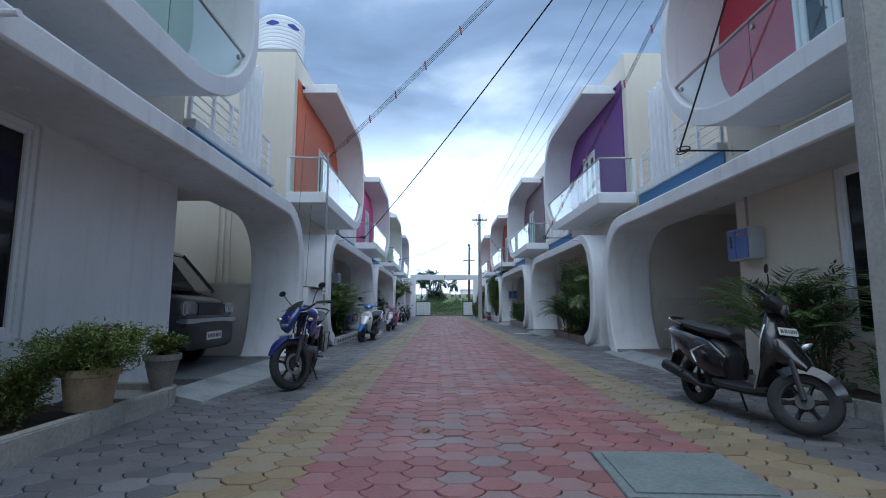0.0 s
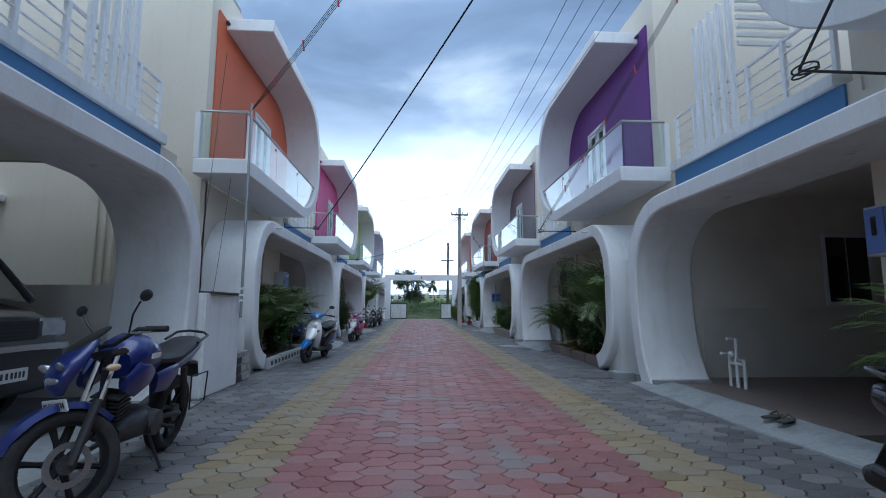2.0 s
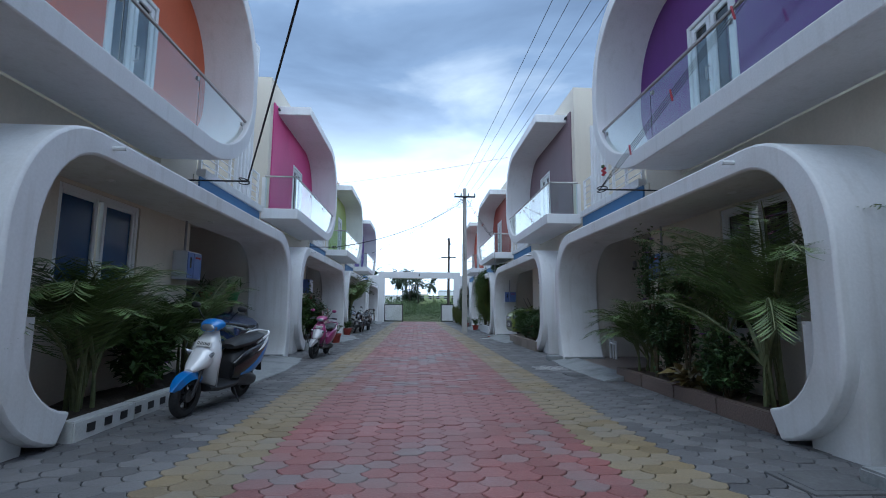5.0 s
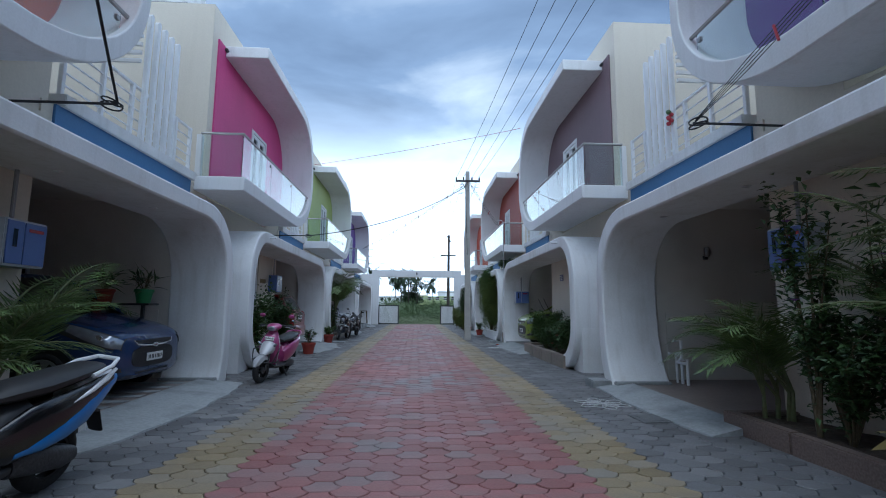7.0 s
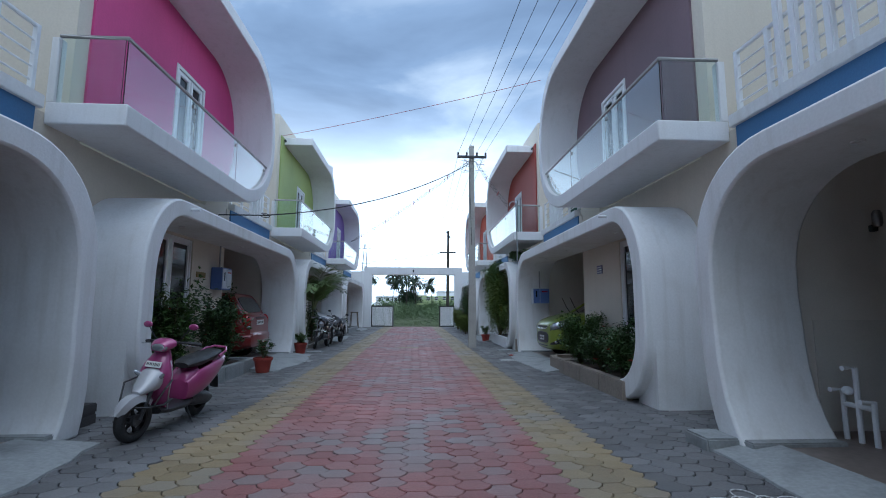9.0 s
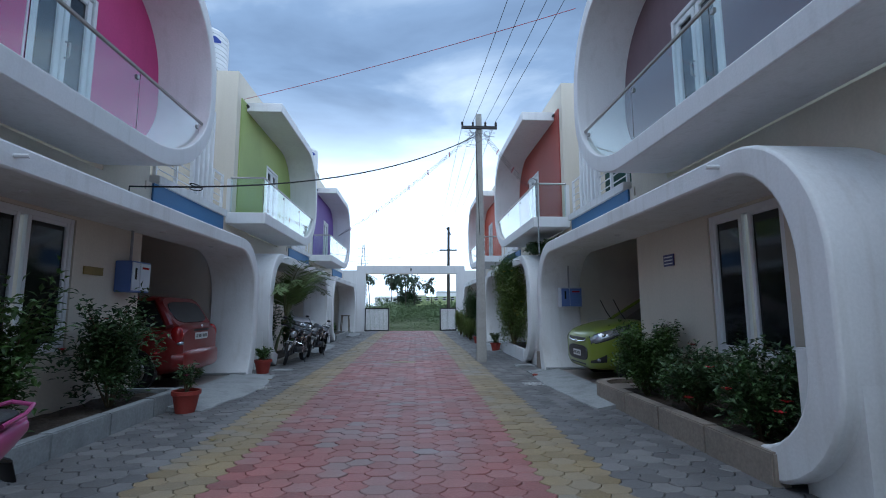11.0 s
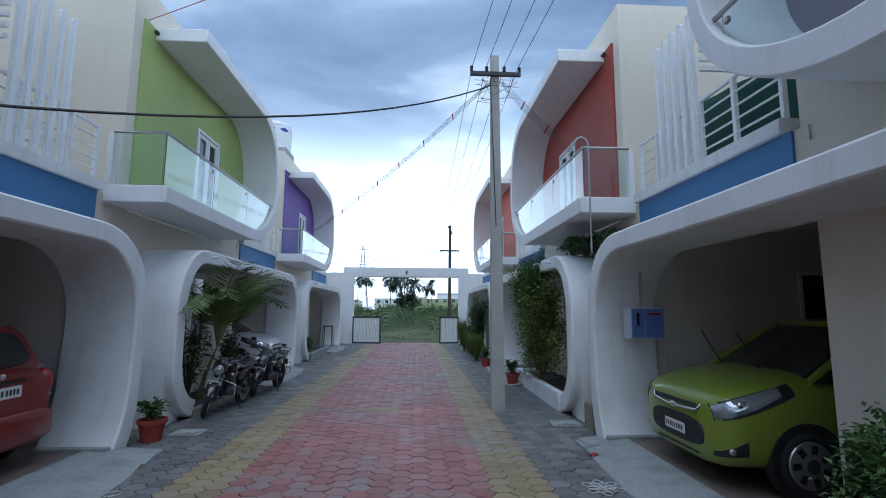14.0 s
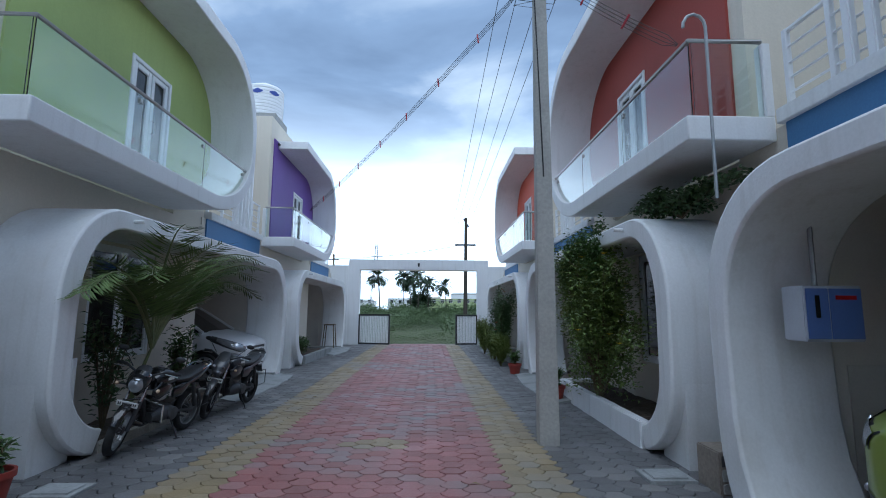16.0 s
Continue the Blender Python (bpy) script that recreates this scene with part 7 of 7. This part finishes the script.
def thicket(name, x0, x1, y0, y1, count, r0, r1, leaf, seed, m, label):
    """Uneven mounds of leaves, ragged on top and open between."""
    rr = random.Random(seed)
    V, F = [], []
    for k in range(count):
        c = Vector((rr.uniform(x0, x1), rr.uniform(y0, y1), -0.05))
        r = rr.uniform(r0, r1)
        h = r * rr.uniform(0.8, 1.5)
        for j in range(int(230 * r)):
            a, q = rr.uniform(0, 6.28), rr.random() ** 0.5
            u = rr.random() ** 0.7
            p = c + Vector((math.cos(a) * r * q, math.sin(a) * r * q, h * u * (1 - 0.6 * q * q) * rr.uniform(0.75, 1.15)))
            quadleaf(V, F, p, Vector((math.cos(a), math.sin(a), rr.uniform(0.1, 1.4))), Vector((0, 0, 1)), leaf * rr.uniform(0.6, 1.5), leaf * 0.5, 0.2)
    root = thing(name, Matrix(), label, "vegetation", kind="stuff")
    raw("growth", V, F, m, root)


M_THICKET = leaf_mat("thicket_leaf", (0.10, 0.15, 0.055), 0.4)
scrub("scrub", -14, 16, 45.5, 64, 9000, 0.15, 0.42, 90, M_GRASS, "green weeds and tall grass beyond the gate")
thicket("thicket", -16, 19, 49, 84, 190, 0.7, 1.8, 0.17, 93, M_THICKET, "tangled green bushes in the field beyond the gate")
thicket("thicket", -38, 44, 86, 150, 170, 1.2, 2.6, 0.42, 94, M_THICKET, "distant green bushes across the field")
scrub("grass_verge", -5, 7, 43.6, 47, 2500, 0.06, 0.25, 92, M_GRASS, "short grass at the lane's end")


def far_house(x, y, w, d, h, m, label, seed):
    hh = thing("house", pose(x, y, 0), label, "house", "far houses")
    part("wall", box(B(), -w / 2, w / 2, 0, d, -0.1, h), m, hh)
    part("roof", box(B(), -w / 2 - 0.3, w / 2 + 0.3, -0.3, d + 0.3, h, h + 0.25), M_CONCRETE, hh)
    part("parapet", box(B(), -w / 2, w / 2, -0.05, 0.15, h + 0.25, h + 0.9), m, hh)
    n = max(2, int(w / 3))
    for k in range(n):
        a = -w / 2 + w * (k + 0.5) / n
        for z in ([1.0] if h < 4 else [1.0, 4.2]):
            wn = part("window", box(B(), a - 0.6, a + 0.6, -0.06, -0.01, z, z + 1.2), M_DARKGLASS, hh)
            part("sill", box(B(), a - 0.7, a + 0.7, -0.15, -0.062, z - 0.1, z), M_WHITE, wn)


M_FARGREEN = mat("pale_green_far_wall", (0.36, 0.42, 0.2), 0.8, grain=0.1, grain_scale=5, stain=0.3)
M_FARBRICK = mat("red_brick_far_wall", (0.36, 0.14, 0.1), 0.85, grain=0.2, grain_scale=8, stain=0.3)
far_house(-27, 205, 13, 9, 4.6, M_WHITE, "small white single-storey house beyond the field", 1)
far_house(-11, 215, 10, 9, 5.4, M_WHITE, "white two-storey house beyond the field", 2)
far_house(1.5, 235, 9, 9, 6.6, M_CREAM, "cream two-storey house beyond the field", 9)
far_house(13, 190, 24, 9, 4.7, M_FARGREEN, "long pale green building beyond the field", 3)
far_house(30, 210, 12, 9, 6.4, M_WHITE, "white two-storey house beyond the field", 4)
far_house(46, 185, 14, 9, 4.4, M_CREAM, "cream single-storey house beyond the field", 5)
far_house(20, 260, 16, 9, 9.4, M_WHITE, "white flat-roofed building far off", 6)
far_house(-48, 200, 18, 9, 6.0, M_CREAM, "cream flat-roofed building far off", 7)
far_house(-7.6, 58, 4.0, 6, 3.4, M_FARBRICK, "small brick building with a flat roof beside the field", 8)
tk = thing("water_tank", pose(22.0, 191.5, 4.95), "black plastic roof tank on a far building", "water tank", "roof water tanks")
part("drum", lathe(B(), [(0.8, 0), (0.8, 1.5), (0.3, 1.8), (0, 1.85)], "z", 20), M_BLACK, tk)

for k, (x, y, h) in enumerate(((-14.5, 116, 8.6), (-8.4, 112, 9.2), (-4.6, 118, 9.6), (-2.9, 121, 8.6), (-1.3, 114, 9.4), (0.6, 122, 8.4), (4.8, 128, 8.0), (-19, 126, 9.0))):
    rr = random.Random(200 + k)
    root = thing("coconut_palm", pose(x, y, -0.1), "tall coconut palm against the sky", "palm", "coconut palms")
    V, F, SV = [], [], []
    st = B()
    top = Vector((rr.uniform(-0.6, 0.6), 0, h * 0.84))
    tube(st, [(0, 0, 0), top * 0.5 + Vector((0.2, 0, 0)), top], [0.13, 0.10, 0.08], 8)
    for j in range(36):
        frond(V, F, SV, top, rr.uniform(0, 6.28), rr.uniform(0.1, 2.1), rr.uniform(2.0, 2.9), rr, 0.7, rr.uniform(0.7, 1.5), 18, 0.11)
    for pts, rad in SV:
        tube(st, pts, rad, 4)
    part("trunk", st, M_BARK, root)
    raw("crown", V, F, M_FARLEAF, root)
for k, (x, y, h, w) in enumerate(((-1.0, 126, 6.0, 4.0), (19, 150, 6.0, 5.0), (-22, 125, 5.5, 4.5), (33, 130, 4.6, 4.0))):
    shrub(x, y, -0.1, w, w, h, 1500, 0.55, 220 + k, "dark leafy tree beyond the field", M_FARLEAF, 16, None, 0, "tree", 0.1, 0.5, "tree")


def far_pole():
    p = thing("power_pole", pose(3.6, 56.0, 0), "old dark power pole beyond the gate", "utility pole", "power poles")
    part("shaft", tube(B(), [(0, 0, -0.1), (0.05, 0, 8.3)], [0.16, 0.10], 8), M_BARK, p)
    part("cross_arm", box(B(), -0.75, 0.75, -0.15, -0.06, 6.2, 6.32), M_DARKMETAL, p)
    part("cross_arm", moved(box(B(), -0.35, 0.35, -0.15, -0.06, -0.05, 0.05), pose(0.05, 0, 7.9, 0, 60, 0)), M_DARKMETAL, p)


far_pole()
tw = thing("lattice_pylon", pose(-20, 205, 0), "distant steel lattice pylon", "pylon")
for a in (-1, 1):
    for b in (-1, 1):
        part("leg", tube(B(), [(a * 2.0, b * 2.0, 0), (a * 0.25, b * 0.25, 27)], 0.12, 5), M_GALV, tw)
for k in range(9):
    f = 1 - 0.87 * k / 9
    g_ = 1 - 0.87 * (k + 1) / 9
    part("brace", tube(B(), [(-2 * f, -2 * f, 3 * k), (2 * g_, -2 * g_, 3 * k + 3)], 0.07, 4), M_GALV, tw)
    part("brace", tube(B(), [(2 * f, -2 * f, 3 * k), (-2 * g_, -2 * g_, 3 * k + 3)], 0.07, 4), M_GALV, tw)
for z in (19, 22, 25):
    part("pylon_arm", box(B(), -2.4, 2.4, -0.1, 0.1, z, z + 0.2), M_GALV, tw)
p2 = thing("power_pole", pose(-7.2, 62.0, 0), "thin dark power pole far off", "utility pole", "power poles")
part("shaft", tube(B(), [(0, 0, -0.1), (0, 0, 6.2)], [0.12, 0.08], 8), M_STEM, p2)
part("cross_arm", box(B(), -0.5, 0.5, -0.12, -0.05, 5.7, 5.8), M_DARKMETAL, p2)
cable("overhead_cable", (-7.2, 61.95, 5.8), (3.55, 55.9, 6.3), 0.25, 0.016)

# walls that close the lane behind the start
for x0, x1, y0, y1 in ((-8.2, -2.4, -14, -0.6), (3.4, 9.2, -14, -0.6)):
    tagged(part("wall_south", box(B(), x0, x1, y0, y1, -0.04, 5.6), M_CREAM), "plain cream house wall behind the start", "wall", kind="structure")

# ---------------------------------------------------------------- interlocking pavers
M_PAVE = {}


def paver_mat(name, color, other, worn, lo, hi):
    """Cast concrete pavers: tint per piece, patches worn to bare grey, dust and grain."""
    m = mat(name, color, 0.72, grain=0.22, grain_scale=70, stain=0.85, stain_scale=0.7, stain_color=other, bump=0.45, spread=0.26, island=True)
    nt = m.node_tree
    b = nt.nodes["Principled BSDF"]
    src = b.inputs["Base Color"].links[0].from_socket
    g = nt.nodes.new("ShaderNodeNewGeometry")
    co = nt.nodes.new("ShaderNodeTexCoord")
    n = nt.nodes.new("ShaderNodeTexNoise")
    n.inputs["Scale"].default_value = 0.45
    n.inputs["Detail"].default_value = 3
    nt.links.new(co.outputs["Object"], n.inputs["Vector"])
    a = nt.nodes.new("ShaderNodeMath")
    a.operation = "MULTIPLY_ADD"
    a.inputs[1].default_value = 0.42
    nt.links.new(g.outputs["Random Per Island"], a.inputs[0])
    nt.links.new(n.outputs["Fac"], a.inputs[2])
    r = nt.nodes.new("ShaderNodeMapRange")
    r.inputs["From Min"].default_value, r.inputs["From Max"].default_value = lo, hi
    r.inputs["To Max"].default_value = 0.8
    nt.links.new(a.outputs[0], r.inputs["Value"])
    x = nt.nodes.new("ShaderNodeMixRGB")
    x.inputs["Color2"].default_value = (*worn, 1)
    nt.links.new(r.outputs[0], x.inputs["Fac"])
    nt.links.new(src, x.inputs["Color1"])
    # pale dust in broad smears, and a sheen that varies with it
    d = nt.nodes.new("ShaderNodeTexNoise")
    d.inputs["Scale"].default_value = 1.7
    d.inputs["Detail"].default_value = 8
    d.inputs["Roughness"].default_value = 0.65
    nt.links.new(co.outputs["Object"], d.inputs["Vector"])
    dr = nt.nodes.new("ShaderNodeMapRange")
    dr.inputs["From Min"].default_value, dr.inputs["From Max"].default_value = 0.45, 0.75
    dr.inputs["To Max"].default_value = 0.3
    nt.links.new(d.outputs["Fac"], dr.inputs["Value"])
    y = nt.nodes.new("ShaderNodeMixRGB")
    y.inputs["Color2"].default_value = (0.19, 0.175, 0.16, 1)
    nt.links.new(dr.outputs[0], y.inputs["Fac"])
    nt.links.new(x.outputs[0], y.inputs["Color1"])
    nt.links.new(y.outputs[0], b.inputs["Base Color"])
    rg = nt.nodes.new("ShaderNodeMapRange")
    rg.inputs["From Min"].default_value, rg.inputs["From Max"].default_value = 0.3, 0.7
    rg.inputs["To Min"].default_value, rg.inputs["To Max"].default_value = 0.45, 0.75
    nt.links.new(d.outputs["Fac"], rg.inputs["Value"])
    nt.links.new(rg.outputs[0], b.inputs["Roughness"])
    return m


M_PAVE["red"] = paver_mat("red_paver", (0.285, 0.105, 0.098), (0.22, 0.115, 0.115), (0.165, 0.166, 0.163), 0.70, 0.98)
M_PAVE["yellow"] = paver_mat("yellow_paver", (0.275, 0.208, 0.112), (0.20, 0.165, 0.12), (0.18, 0.168, 0.15), 0.66, 0.98)
M_PAVE["grey"] = paver_mat("grey_paver", (0.14, 0.138, 0.142), (0.085, 0.083, 0.085), (0.20, 0.195, 0.19), 0.78, 1.0)
CP, RP = 0.190, 0.180         # column and row pitch


def paver_outline():
    """A hat-shaped interlocking paver: flared above its side points, rounded below them."""
    w, a, h, e = 0.128, 0.062, RP / 2, 0.0125
    ln = math.hypot(h, w - a)
    ts = (0.0, 0.25, 0.5, 0.75)
    upper = [(a + (w - a) * t - e * math.sin(math.pi * t) * h / ln, h * (1 - t) - e * math.sin(math.pi * t) * (w - a) / ln) for t in ts]
    lower = [(w - (w - a) * t + e * math.sin(math.pi * t) * h / ln, -h * t - e * math.sin(math.pi * t) * (w - a) / ln) for t in ts]
    r = upper + lower + [(a, -h)]
    return r + [(-x, y) for x, y in reversed(r)]


OUT = paver_outline()


def paver_points(rr, cx, cy):
    z = rr.uniform(-0.004, 0.002)
    tx, ty = rr.uniform(-0.02, 0.02), rr.uniform(-0.02, 0.02)
    rings = []
    for sc, dz in ((0.925, 0.0), (0.965, -0.005), (0.970, -0.024)):
        rings.append([(cx + x * sc, cy + y * sc, z + dz + tx * x + ty * y) for x, y in OUT])
    return rings


NP = len(OUT)
PF = [tuple(range(NP))]
for lev in (0, 1):
    for k in range(NP):
        PF.append((lev * NP + k, lev * NP + (k + 1) % NP, (lev + 1) * NP + (k + 1) % NP, (lev + 1) * NP + k))


def lay_paving():
    rr = random.Random(5)
    far = {c: ([], []) for c in M_PAVE}
    near = {c: 0 for c in M_PAVE}
    roots = {}
    for c in M_PAVE:
        roots[c] = thing("pavement", Matrix(), f"worn {c} interlocking concrete paving of the lane", "paving", kind="structure")
    c0, c1 = int((-3.25 - 0.5) / CP), int((4.3 - 0.5) / CP)
    for col in range(c0, c1 + 1):
        cx = 0.5 + col * CP
        for row in range(int(-3.0 / RP), int(43.4 / RP)):
            cy = row * RP + (RP / 2 if col % 2 else 0)
            e = cx + rr.uniform(-0.03, 0.03)
            if e < -1.25 or e > 2.25:
                c = "grey"
            elif e < -0.68 or e > 1.68:
                c = "yellow"
            else:
                c = "red"
            if (cx - 0.42) ** 2 / 0.14 + (cy - 27.4) ** 2 / 0.04 < 1:
                c = "yellow"
            rings = paver_points(rr, cx, cy)
            V = [p for r in rings for p in r]
            if 12.0 < cy < 13.2 and near[c] < 110 and -1.9 < cx < 2.9:
                near[c] += 1
                me = bpy.data.meshes.new("paver")
                me.from_pydata([(p[0] - cx, p[1] - cy, p[2]) for p in V], [], PF)
                me.materials.append(M_PAVE[c])
                ob = new("paver", me)
                ob.location = (cx, cy, 0)
                ob.parent = roots[c]
            else:
                vs, fs = far[c]
                b = len(vs)
                vs.extend(V)
                fs.extend(tuple(i + b for i in f) for f in PF)
    for c, (vs, fs) in far.items():
        ob = raw("paving_field", vs, fs, M_PAVE[c], roots[c])
        tagged(ob, kind="stuff")


lay_paving()
